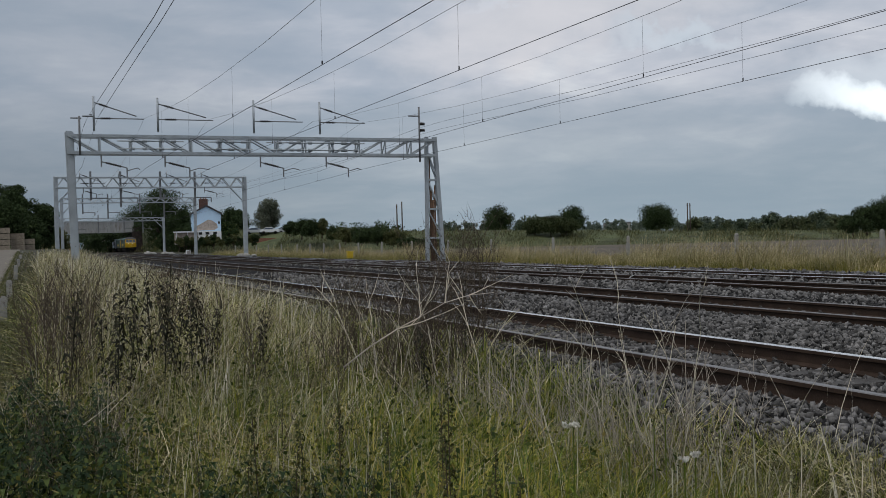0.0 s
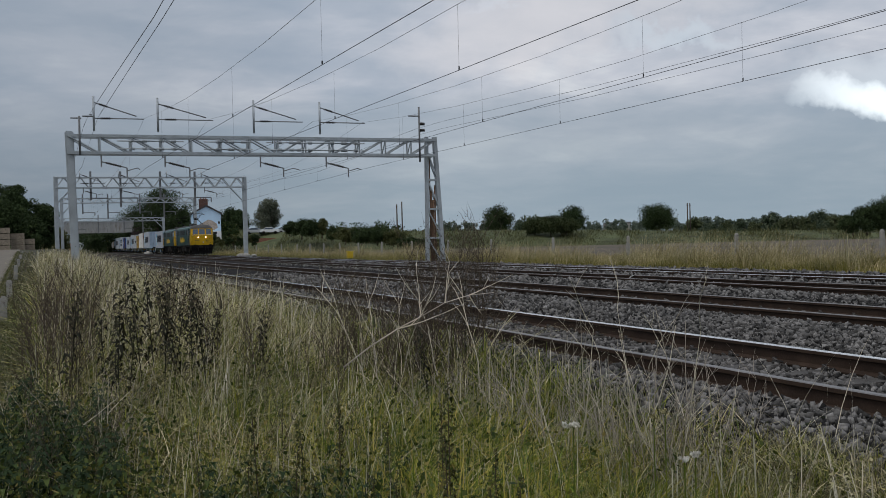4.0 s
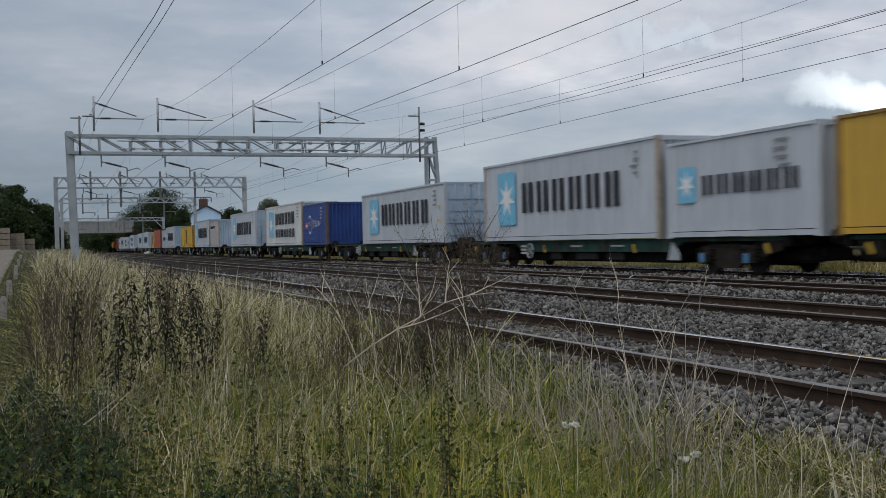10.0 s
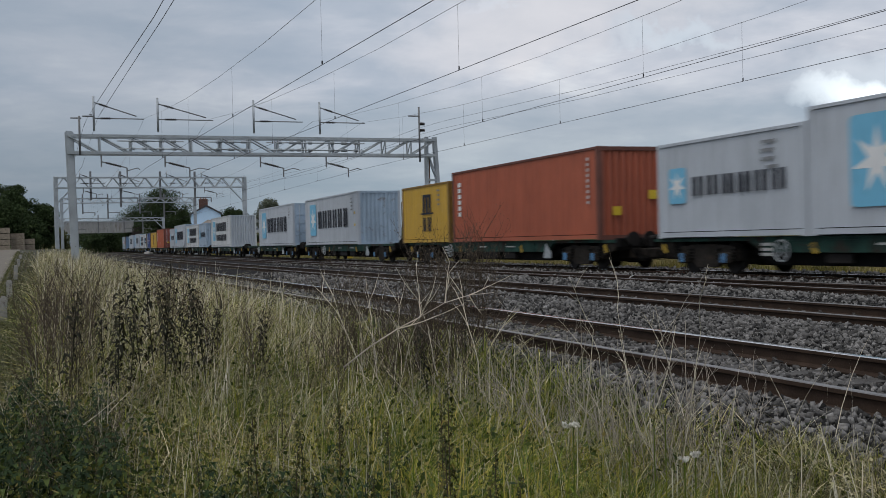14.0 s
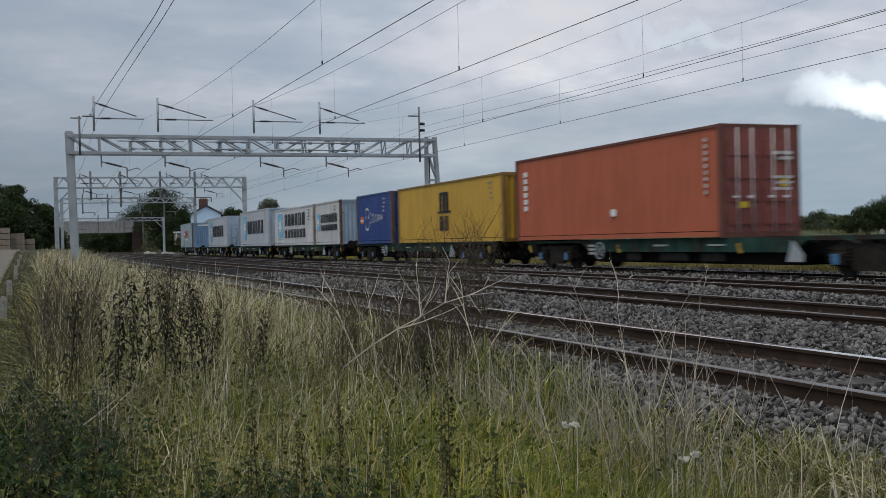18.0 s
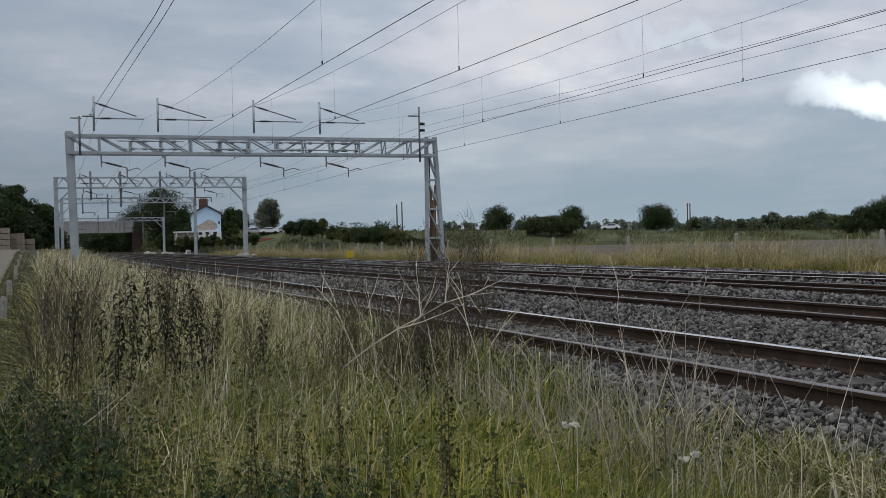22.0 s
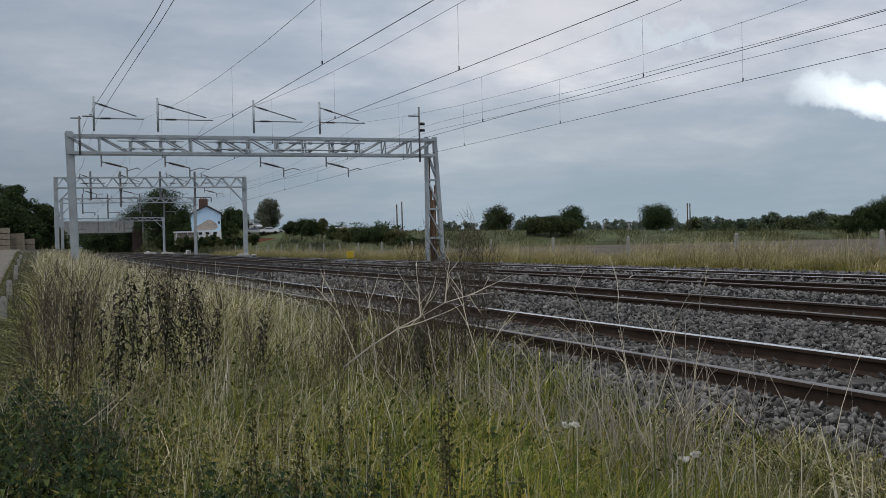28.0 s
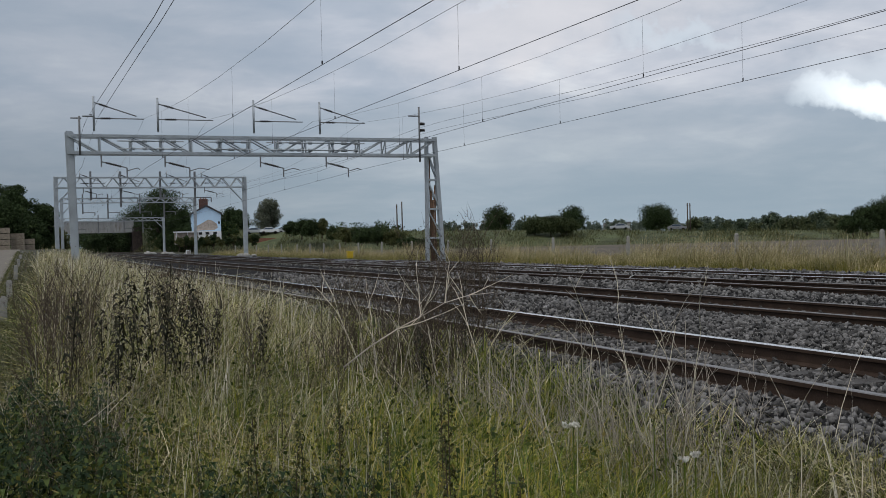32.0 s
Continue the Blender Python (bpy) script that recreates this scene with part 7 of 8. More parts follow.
def meadow():
    # pale dry stems and blades
    x, y = scatter(125000, 3.2, 70, 21)
    rs = np.random.RandomState(22)
    p = patches(x, y, 2.2, 3)
    k = rs.uniform(0, 1, len(x)) < (0.22 + 0.78 * p) * np.where((x < 0.2) & (y < 45), 0.3, 1.0) * zone(x, y, 0.08, 0.42, 1.3) * np.clip((np.sqrt(x * x + y * y) - 4.2) / 2.2, 0.22, 1.0)
    x, y, p = x[k], y[k], p[k]
    far = np.sqrt(x * x + y * y)
    blades("dry_grass", "tall bleached dry grass beside the railway", x, y, ground_z(x, y), tall(x, y) * rs.uniform(0.22, 1.05, len(x)) * (0.72 + 0.38 * p) * np.clip(0.72 + (y - 5) / 14, 0.72, 1.0), 0.0058 * np.clip(far / 6, 0.8, 4) * rs.uniform(0.6, 1.5, len(x)), 1.0, [M["straw"]], 23, seg=5, droop=0.8, wind=0.7, fold=0.75)
    # short bent straws caught at all heights in the standing growth
    x, y = scatter(26000, 3.6, 30, 121)
    rs = np.random.RandomState(122)
    p = patches(x, y, 1.4, 14)
    k = rs.uniform(0, 1, len(x)) < (0.15 + 0.85 * p) * zone(x, y, 0.06, 0.3, 0.8)
    x, y = x[k], y[k]
    far = np.sqrt(x * x + y * y)
    blades("tangled_straw", "short bent straws tangled through the grass", x, y, ground_z(x, y) + tall(x, y) * rs.uniform(0.15, 0.62, len(x)), rs.uniform(0.1, 0.3, len(x)), 0.0055 * np.clip(far / 6, 0.8, 3) * rs.uniform(0.6, 1.4, len(x)), 1.9, [M["tangle_straw"]], 123, seg=4, droop=0.3, wind=0.25, fold=0.9)
    # single bleached stems standing above the rest
    x, y = scatter(3000, 4.2, 60, 25)
    rs = np.random.RandomState(26)
    k = rs.uniform(0, 1, len(x)) < zone(x, y, 0.2, 0.45, 0.5) * 0.8
    x, y = x[k], y[k]
    far = np.sqrt(x * x + y * y)
    blades("seed_stems", "tall single bleached grass stems", x, y, ground_z(x, y), tall(x, y) * rs.uniform(0.7, 1.25, len(x)), 0.005 * np.clip(far / 6, 0.8, 3) * rs.uniform(0.7, 1.3, len(x)), 0.28, [M["stalk"]], 27, seg=4, wind=0.5)
    # green blades, thick near the camera
    x, y = scatter(150000, 3.2, 40, 31)
    rs = np.random.RandomState(32)
    p = patches(x, y, 1.6, 8)
    k = rs.uniform(0, 1, len(x)) < (0.3 + 0.7 * p) * np.clip(1.5 - y / 30, 0.2, 1) * zone(x, y, 0.1, 2.0, 1.1) * np.where(x < 0.36 * y, np.clip((np.sqrt(x * x + y * y) - 4.0) / 2.4, 0.35, 1.0), 0.95)
    x, y, p = x[k], y[k], p[k]
    far = np.sqrt(x * x + y * y)
    blades("green_grass", "lush yellow-green grass below dry stems", x, y, ground_z(x, y), tall(x, y) * rs.uniform(0.25, 0.8, len(x)), 0.0085 * np.clip(far / 6, 0.8, 3.0) * rs.uniform(0.5, 1.5, len(x)), 0.8, [M["green_blade"]], 33, seg=4, wind=0.45, fold=0.6)
    # broad juicy blades in the strip beside the stones
    rs = np.random.RandomState(132)
    n = 22000
    far = rs.uniform(4.3, 8.2, n)
    turn = np.radians(rs.uniform(16.5, 41.5, n) - np.clip(far - 5.0, 0, 3) * rs.uniform(0, 4.0, n))
    x, y = far * np.sin(turn), far * np.cos(turn)
    ok = (x < np.interp(y, [3, 4, 9], [3.2, 3.45, 3.9])) & (patches(x, y, 0.9, 31) > 0.25)
    x, y, far = x[ok], y[ok], far[ok]
    blades("lush_grass", "lush broad yellow-green grass beside the ballast", x, y, ground_z(x, y), rs.uniform(0.22, 0.62, len(x)) * tall(x, y) / 0.62, 0.0105 * rs.uniform(0.5, 1.4, len(x)), 0.85, [M["lush_blade"]], 133, seg=5, wind=0.4, fold=0.7)
    # dead undergrowth that closes the ground, darkened as shade between the stems
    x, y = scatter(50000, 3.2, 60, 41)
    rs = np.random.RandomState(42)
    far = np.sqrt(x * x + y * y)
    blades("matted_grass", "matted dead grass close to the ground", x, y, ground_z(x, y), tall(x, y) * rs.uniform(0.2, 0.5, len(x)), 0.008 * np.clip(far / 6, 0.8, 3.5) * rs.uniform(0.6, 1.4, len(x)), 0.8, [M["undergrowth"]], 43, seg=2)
    # pale tufts at the foot of the ballast
    rs = np.random.RandomState(92)
    n = 9000
    y = rs.uniform(2.9, 5.0, n)
    x = np.minimum(rs.uniform(2.7, 4.1, n), 1.08 * y)
    blades("dry_tufts", "short pale dry tufts at the foot of the ballast", x, y, ground_z(x, y), rs.uniform(0.1, 0.45, n) * np.where(x > 3.5, 0.6, 1.0), 0.006 * rs.uniform(0.6, 1.4, n), 0.55, [M["straw"]], 93, seg=2)
    x, y = x + 0.03, y
    blades("green_tufts", "short green tufts at the foot of the ballast", x, y, ground_z(x, y), rs.uniform(0.08, 0.33, len(x)) * np.where(x > 3.3, 0.55, 1.0), 0.0065 * rs.uniform(0.6, 1.4, len(x)), 0.6, [M["green_blade"]], 94, seg=2)
    # a few thin seed stems on the shoulder of the ballast
    n = 46
    y = rs.uniform(4.2, 7.0, n)
    x = np.minimum(rs.uniform(3.2, 4.2, n), 0.92 * y)
    blades("seed_stems", "thin bleached grass stems on the ballast shoulder", x, y, np.maximum(ground_z(x, y), -0.8 + (x - 2.9) * 0.52), rs.uniform(0.3, 0.75, n), 0.0045 * rs.uniform(0.7, 1.3, n), 0.45, [M["stalk"]], 97, seg=4, wind=0.3)
    # small leaves of low weeds among the grass
    x, y = scatter(42000, 3.2, 18, 61)
    rs = np.random.RandomState(62)
    p = patches(x, y, 1.3, 12)
    side = np.degrees(np.arctan2(x, y))
    want = np.clip(1.15 - (np.sqrt(x * x + y * y) - 4.5) / 7.0, 0.05, 1) * (0.3 + 0.7 * p) * np.where(side < 6, 1.0, 0.5) * np.clip((34 - side) / 10, 0.08, 1)
    k = rs.uniform(0, 1, len(x)) < want
    x, y = x[k], y[k]
    z = ground_z(x, y) + tall(x, y) * rs.uniform(0.05, 0.8, len(x)) ** 0.8
    v, f = leaf_cloud(np.stack([x, y, z], 1), np.full(len(x), 0.02), 1, 0.017, 63)
    tagged(new("low_weeds", raw_mesh("low_weeds", v, f, [M["leaf_low"]])), "small olive green weed leaves among the grass", "weeds", kind="stuff")
    # short green turf along the path's edge
    rs = np.random.RandomState(72)
    n = 14000
    y = 8 * (90 / 8) ** rs.uniform(0, 1, n)
    x = rs.uniform(-0.06, 0.004, n) * y - 0.02
    x = np.clip(x, -0.95, 0.15)
    blades("path_turf", "short olive turf at the edge of a path", x, y, ground_z(x, y), rs.uniform(0.06, 0.22, n), 0.006 * np.clip(y / 6, 0.8, 5), 0.6, [M["bank_blade"]], 73, seg=2)
    # rough tufts on the road bank
    rs = np.random.RandomState(82)
    n = 46000
    px, py, pz = [], [], []
    us, off = rs.uniform(0.02, 0.66, n), rs.uniform(0.0, 1.0, n)
    for u, o in zip(us, off):
        q, d = road_at(float(u))
        if q.x < 31:
            continue
        sd = Vector((d.y, -d.x, 0)).normalized()
        if sd.dot(Vector((-q.x, -q.y, 0))) < 0:
            sd = -sd
        rise = q.z + 0.95
        run = min(rise * 4.5, 13.0)
        w = q + sd * (4.6 + run * o)
        px.append(w.x), py.append(w.y), pz.append(q.z - rise * o - 0.05)
    px, py, pz = np.array(px), np.array(py), np.array(pz)
    pt = patches(px, py, 14.0, 4)
    blades("bank_tufts", "rough tussocks of olive and straw grass on a bank", px, py, pz, rs.uniform(0.25, 0.95, len(px)) * (0.5 + pt), rs.uniform(0.05, 0.14, len(px)), 0.5, [M["bank_blade"]], 83, seg=2)
    # far verge
    rs = np.random.RandomState(52)
    n = 68000
    y = 14 * (150 / 14) ** rs.uniform(0, 1, n)
    x = 26.2 - 4.95 * rs.uniform(0, 1, n)
    p = patches(x, y, 4.0, 5)
    zf = np.interp(x, [19.7, 20.6, 22.5, 24.5, 26.5], [-0.42, -0.3, -0.12, -0.1, -0.5])
    xb = x + np.array([bend(q) for q in y])
    blades("verge_grass", "tall straw-coloured grass along the field fence", xb[x > 21.6], y[x > 21.6], zf[x > 21.6], (0.25 + 0.95 * rs.uniform(0, 1, n) ** 1.3 * (0.28 + 1.25 * p * p))[x > 21.6], np.full((x > 21.6).sum(), 0.014) * rs.uniform(0.5, 1.5, (x > 21.6).sum()), 0.7, [M["straw_far"]], 53, seg=3, wind=0.6)
    blades("verge_grass", "short olive green grass along the ballast edge", xb[x <= 24.0], y[x <= 24.0], zf[x <= 24.0], (0.14 + 0.34 * rs.uniform(0, 1, n) * (0.4 + p))[x <= 24.0], np.full((x <= 24.0).sum(), 0.018) * rs.uniform(0.5, 1.5, (x <= 24.0).sum()), 0.6, [M["green_far"]], 54, seg=2)


M["tangle_straw"] = leaf_material("tangled_straw", [(0, (0.10, 0.085, 0.045)), (0.5, (0.30, 0.26, 0.16)), (1, (0.62, 0.55, 0.38))])
M["lush_blade"] = leaf_material("lush_grass_blades", [(0, (0.035, 0.07, 0.010)), (0.35, (0.13, 0.19, 0.022)), (0.7, (0.34, 0.33, 0.045)), (1, (0.60, 0.47, 0.14))], 0.6, 0.2)
M["bank_blade"] = leaf_material("bank_grass_blades", [(0, (0.045, 0.06, 0.02)), (0.5, (0.095, 0.10, 0.04)), (0.8, (0.14, 0.14, 0.06)), (1, (0.24, 0.21, 0.11))])
# Dead grass colours, darkened to paint the shade low among the blades.
M["undergrowth"] = leaf_material("dead_undergrowth_gap_shade", [(0, (0.025, 0.028, 0.01)), (0.5, (0.06, 0.058, 0.022)), (1, (0.13, 0.11, 0.05))])
M["straw_far"] = leaf_material("straw_verge_blades", [(0, (0.17, 0.15, 0.07)), (0.5, (0.36, 0.305, 0.16)), (1, (0.60, 0.52, 0.33))])
M["green_far"] = leaf_material("olive_verge_blades", [(0, (0.08, 0.09, 0.02)), (0.5, (0.20, 0.185, 0.04)), (1, (0.34, 0.29, 0.10))])


def stem(bm, p, d, length, r, rnd, depth, fork, wob=0.18, base=None, up=0.35, ratio=(0.35, 0.6), n=4, keep=None, at=(1, 2, 3, 4, 4)):
    """A branching stem, tapered; its branches grow out of its own rings, so that it is one shape."""
    pts = [Vector(p)]
    d = Vector(d).normalized()
    for i in range(n):
        d = (d + Vector((rnd.uniform(-wob, wob), rnd.uniform(-wob, wob), rnd.uniform(-wob * 0.3, wob * 0.6)))).normalized()
        pts.append(pts[-1] + d * length / n)
    axis = (pts[-1] - pts[0]).normalized()
    u = axis.orthogonal().normalized()
    w = axis.cross(u)
    rings = []
    for i, q in enumerate(pts):
        k = r * (1 - 0.64 * i / n)
        rings.append(base if base and i == 0 else [bm.verts.new(q + (u * math.cos(1.571 * j) + w * math.sin(1.571 * j)) * k) for j in range(4)])
    for a, b in zip(rings, rings[1:]):
        for j in range(4):
            bm.faces.new((a[j], a[(j + 1) % 4], b[(j + 1) % 4], b[j]))
    if keep is not None:
        keep += rings
    if depth:
        for _ in range(fork):
            k = rnd.choice(at)
            a = rnd.uniform(0, 2 * math.pi)
            d2 = (d * 0.7 + Vector((math.cos(a), math.sin(a), up)) * rnd.uniform(0.5, 1.0)).normalized()
            stem(bm, pts[k], d2, length * rnd.uniform(*ratio), r * 0.55, rnd, depth - 1, max(2, fork - 1), wob, rings[k], up, ratio, at=at)
    return pts


def curled_leaf(bm, p, a, ln, w, drop):
    """A narrow leaf of two bent halves that hangs from p towards the angle a."""
    c, d = math.cos(a), math.sin(a)
    side = Vector((-d, c, 0)) * w
    mid = p + Vector((c * ln * 0.5, d * ln * 0.5, ln * (0.22 - drop * 0.25)))
    tip = p + Vector((c * ln * 0.85, d * ln * 0.85, -ln * drop))
    v = [bm.verts.new(q) for q in (p, mid + side, mid - side + Vector((0, 0, w * 0.8)), tip)]
    bm.faces.new((v[0], v[1], v[2]))
    bm.faces.new((v[1], v[3], v[2]))


def place(lib, rnd, px, dist, s, k, tilt=6):
    """Puts the k-th plant of a kind at a bearing and a distance, on the ground."""
    x, y = spot(bearing(px), dist)
    z = float(ground_z(np.array([x]), np.array([y]))[0])
    m = pose(x, y, z, rnd.uniform(-tilt, tilt), rnd.uniform(-tilt, tilt), rnd.uniform(0, 360)) @ Matrix.Scale(s, 4)
    o = lib[k] if k < len(lib) else copy_thing(lib[k % len(lib)], m)
    o.matrix_basis = m


M["twig_haze"] = leaf_material("purple_brown_twigs", [(0, (0.05, 0.038, 0.03)), (0.6, (0.11, 0.086, 0.066)), (1, (0.22, 0.17, 0.12))], 0.9, 0.05)
M["grey_stalk"] = leaf_material("grey_bleached_twigs", [(0, (0.22, 0.19, 0.165)), (0.5, (0.40, 0.355, 0.31)), (1, (0.74, 0.68, 0.60))], 0.85, 0.05)
M["spire_leaf"] = leaf_material("olive_gold_weed_leaves", [(0, (0.025, 0.034, 0.012)), (0.5, (0.06, 0.068, 0.018)), (0.85, (0.13, 0.11, 0.03)), (1, (0.26, 0.19, 0.05))])


def stalks():
    pale, white, black, haze, tangle, spire = [], [], [], [], [], []
    for i in range(5):
        rnd = random.Random(900 + i)
        t = thing("dry_stalk", "bleached bare dead stalk with forked branches", "dead plant", "bleached stalks by the ballast")
        bm = bmesh.new()
        stem(bm, (0, 0, -0.05), (rnd.uniform(-0.22, 0.22), rnd.uniform(-0.2, 0.2), 1), rnd.uniform(0.75, 1.0), 0.0042, rnd, 2, 3, 0.19, up=0.4, ratio=(0.2, 0.46), at=(1, 2, 3, 3, 4))
        part("stem", bm, M["stalk" if i % 2 else "grey_stalk"], t)
        pale.append(t)
    # thicker stems, bare and white, that fork once or twice
    for i in range(3):
        rnd = random.Random(930 + i)
        t = thing("forked_stalk", "thick bare white dead stalk forked at the top", "dead plant", "white forked stalks in the grass")
        bm = bmesh.new()
        stem(bm, (0, 0, -0.05), (rnd.uniform(-0.18, 0.18), rnd.uniform(-0.2, 0.2), 1), 0.98, 0.0058, rnd, 1, 4, 0.17, up=0.5, ratio=(0.16, 0.34), n=7, at=(4, 5, 6, 7))
        part("stem", bm, M["stalk"], t)
        white.append(t)
    # blackened spikes, hung with curled leaves
    for i in range(6):
        rnd = random.Random(950 + i)
        t = thing("withered_weed", "withered black weed spike with hanging curled leaves", "dead plant", "withered black weeds in the grass")
        bm = bmesh.new()
        nodes = []
        pts = stem(bm, (0, 0, -0.05), (rnd.uniform(-0.07, 0.07), rnd.uniform(-0.07, 0.07), 1), 1.12, 0.006, rnd, 0, 0, 0.09, keep=nodes)
        for k in range(6):
            a = rnd.uniform(0, 6.28)
            q = 3 + (k > 2)
            stem(bm, pts[q], (math.cos(a) * 0.7, math.sin(a) * 0.7, 1), rnd.uniform(0.08, 0.2) * (1.6 if q == 3 else 1.0), 0.003, rnd, 0, 0, 0.1, base=nodes[q])
        part("stem", bm, M["black_weed"], t)
        bm = bmesh.new()
        a = rnd.uniform(0, 6.28)
        for k in range(58):
            u = (0.44 + 0.56 * k / 58) * 4
            q = min(3, int(u))
            p = pts[q].lerp(pts[q + 1], u - q)
            a += 2.4 + rnd.uniform(-0.5, 0.5)
            if rnd.random() < 0.85:
                curled_leaf(bm, p, a, rnd.uniform(0.045, 0.125) * (1.15 - 0.35 * k / 58), rnd.uniform(0.008, 0.018), rnd.uniform(-0.4, 0.9))
        part("leaves", bm, M["black_weed"], t)
        v, f = leaf_cloud([pts[4] + Vector((rnd.uniform(-0.09, 0.09), rnd.uniform(-0.09, 0.09), rnd.uniform(-0.14, 0.12))) for _ in range(14)], [0.02] * 14, 9, 0.007, 970 + i)
        ob = new("seed_head", raw_mesh("seed_head", v, f, [M["twig_haze"]]))
        ob.parent = t
        ob["kind"] = "stuff"
        black.append(t)
    # twiggy brown plants, a haze of fine branches and seeds
    for i in range(5):
        rnd = random.Random(1000 + i)
        t = thing("twiggy_weed", "withered twiggy purple-brown weed with fine seed sprays", "dead plant", "twiggy brown weeds in the grass")
        bm = bmesh.new()
        nodes = []
        pts = stem(bm, (0, 0, -0.05), (rnd.uniform(-0.1, 0.1), rnd.uniform(-0.1, 0.1), 1), 1.0, 0.0042, rnd, 0, 0, 0.07, n=13, keep=nodes)
        cen = []
        for k in range(13):
            q = 4 + (k * 9) // 12
            a = rnd.uniform(0, 6.28)
            ln = rnd.uniform(0.14, 0.4) * (1.2 - 0.6 * k / 13)
            w = stem(bm, pts[q], (math.cos(a) * 0.55, math.sin(a) * 0.55, 1), ln, 0.0026, rnd, 1, 2, 0.14, nodes[q], 1.1, (0.3, 0.55))
            cen += [w[2], w[3], w[4]]
        part("stem", bm, M["twig_haze"], t)
        v, f = leaf_cloud(cen, [0.06] * len(cen), 6, 0.0058, 1010 + i, flat=1.3)
        ob = new("seed_spray", raw_mesh("seed_spray", v, f, [M["twig_haze"]]))
        ob.parent = t
        ob["kind"] = "stuff"
        haze.append(t)
    # bleached brushwood, its twigs crossing at all angles
    for i in range(5):
        rnd = random.Random(1040 + i)
        t = thing("dead_brushwood", "tangled grey bleached dead twigs", "dead plant", "bleached brushwood by the ballast")
        for k in range(5):
            a = rnd.uniform(0, 6.28)
            e = rnd.uniform(0.1, 0.9)
            bm = bmesh.new()
            stem(bm, (rnd.uniform(-0.3, 0.3), rnd.uniform(-0.3, 0.3), -0.03), (math.cos(a) * e, math.sin(a) * e, 1.0), rnd.uniform(0.35, 0.8), rnd.uniform(0.0028, 0.005), rnd, 1, 3, 0.2, up=0.15, ratio=(0.3, 0.6))
            part("twig", bm, M["grey_stalk"], t)
        tangle.append(t)
    # leafy spires of green-gold weed
    for i in range(4):
        rnd = random.Random(1070 + i)
        t = thing("leafy_spire", "upright dark olive weed with golden seed tips", "weed", "leafy spires in the foreground")
        bm = bmesh.new()
        pts = stem(bm, (0, 0, -0.05), (rnd.uniform(-0.06, 0.06), rnd.uniform(-0.06, 0.06), 1), 1.0, 0.006, rnd, 0, 0, 0.03)
        part("stem", bm, M["twig_haze"], t)
        bm = bmesh.new()
        for k in range(120):
            u = (0.15 + 0.85 * k / 120) * 4
            q = min(3, int(u))
            curled_leaf(bm, pts[q].lerp(pts[q + 1], u - q), rnd.uniform(0, 6.28), rnd.uniform(0.04, 0.085) * (1.25 - 0.75 * k / 120), rnd.uniform(0.007, 0.013), rnd.uniform(-0.5, 0.6))
        part("leaves", bm, M["spire_leaf"], t)
        spire.append(t)
    rnd = random.Random(79)
    for k in range(38):
        u = (k / 38) ** 0.72
        place(pale, rnd, 690 + 560 * u + rnd.uniform(-40, 40), 8.4 - 2.3 * u + rnd.uniform(-0.5, 0.5), rnd.uniform(0.75, 1.0) if k % 2 else rnd.uniform(1.0, 1.32), k, 9)
    for k in range(38, 56):
        u = (k - 38) / 18
        place(pale, rnd, 880 + 390 * u + rnd.uniform(-15, 15), 7.5 - 1.6 * u + rnd.uniform(-0.3, 0.3), rnd.uniform(0.8, 1.15), k, 9)
    for k, (px, d, s) in enumerate(((654, 9.4, 1.28), (662, 9.6, 1.2), (686, 9.6, 1.24), (706, 9.6, 1.2), (640, 9.8, 1.1), (788, 9.6, 1.2), (852, 9.2, 1.15))):
        place(white, rnd, px, d, s, k, 5)
    k = 0
    for px in (184, 208, 228, 248, 268, 284, 298, 312, 358, 374, 114, 443, 465, 766, 815, 196, 328):
        place(black, rnd, px + rnd.uniform(-3, 3), rnd.uniform(8.8, 10.4), rnd.uniform(0.95, 1.26) * (0.8 if px > 400 else 1.0), k, 8)
        k += 1
    k = 0
    for px0, px1, d0, d1, num, s0, s1 in ((66, 165, 9.0, 15, 30, 0.95, 1.35), (262, 318, 10, 12, 5, 1.15, 1.4), (690, 890, 9.2, 10.8, 12, 0.8, 1.2), (725, 850, 9.4, 10.8, 18, 1.2, 1.5), (560, 730, 9.4, 11.0, 13, 1.05, 1.35), (430, 480, 9, 11, 4, 0.9, 1.15), (520, 580, 7.5, 10, 3, 0.75, 0.95), (352, 385, 10, 11, 3, 1.1, 1.3), (165, 345, 13, 20, 6, 0.9, 1.15), (590, 690, 8.5, 11, 5, 0.7, 0.95), (20, 60, 9, 13, 4, 0.8, 1.0), (980, 1260, 5.7, 6.6, 18, 0.32, 0.5), (-10, 200, 5.8, 8.2, 9, 0.5, 0.75), (380, 620, 5.6, 7.5, 4, 0.5, 0.75)):
        for i in range(num):
            place(haze, rnd, rnd.uniform(px0, px1), rnd.uniform(d0, d1), rnd.uniform(s0, s1), k)
            k += 1
    k = 0
    for px0, px1, d0, d1, num, s0, s1 in ((750, 900, 7.6, 9.0, 28, 0.6, 0.95), (880, 1080, 6.8, 8.0, 18, 0.5, 0.85), (1040, 1270, 5.8, 6.9, 26, 0.5, 0.9), (60, 260, 7.0, 9.5, 16, 0.7, 1.0)):
        for i in range(num):
            place(tangle, rnd, rnd.uniform(px0, px1), rnd.uniform(d0, d1), rnd.uniform(s0, s1), k, 14)
            k += 1
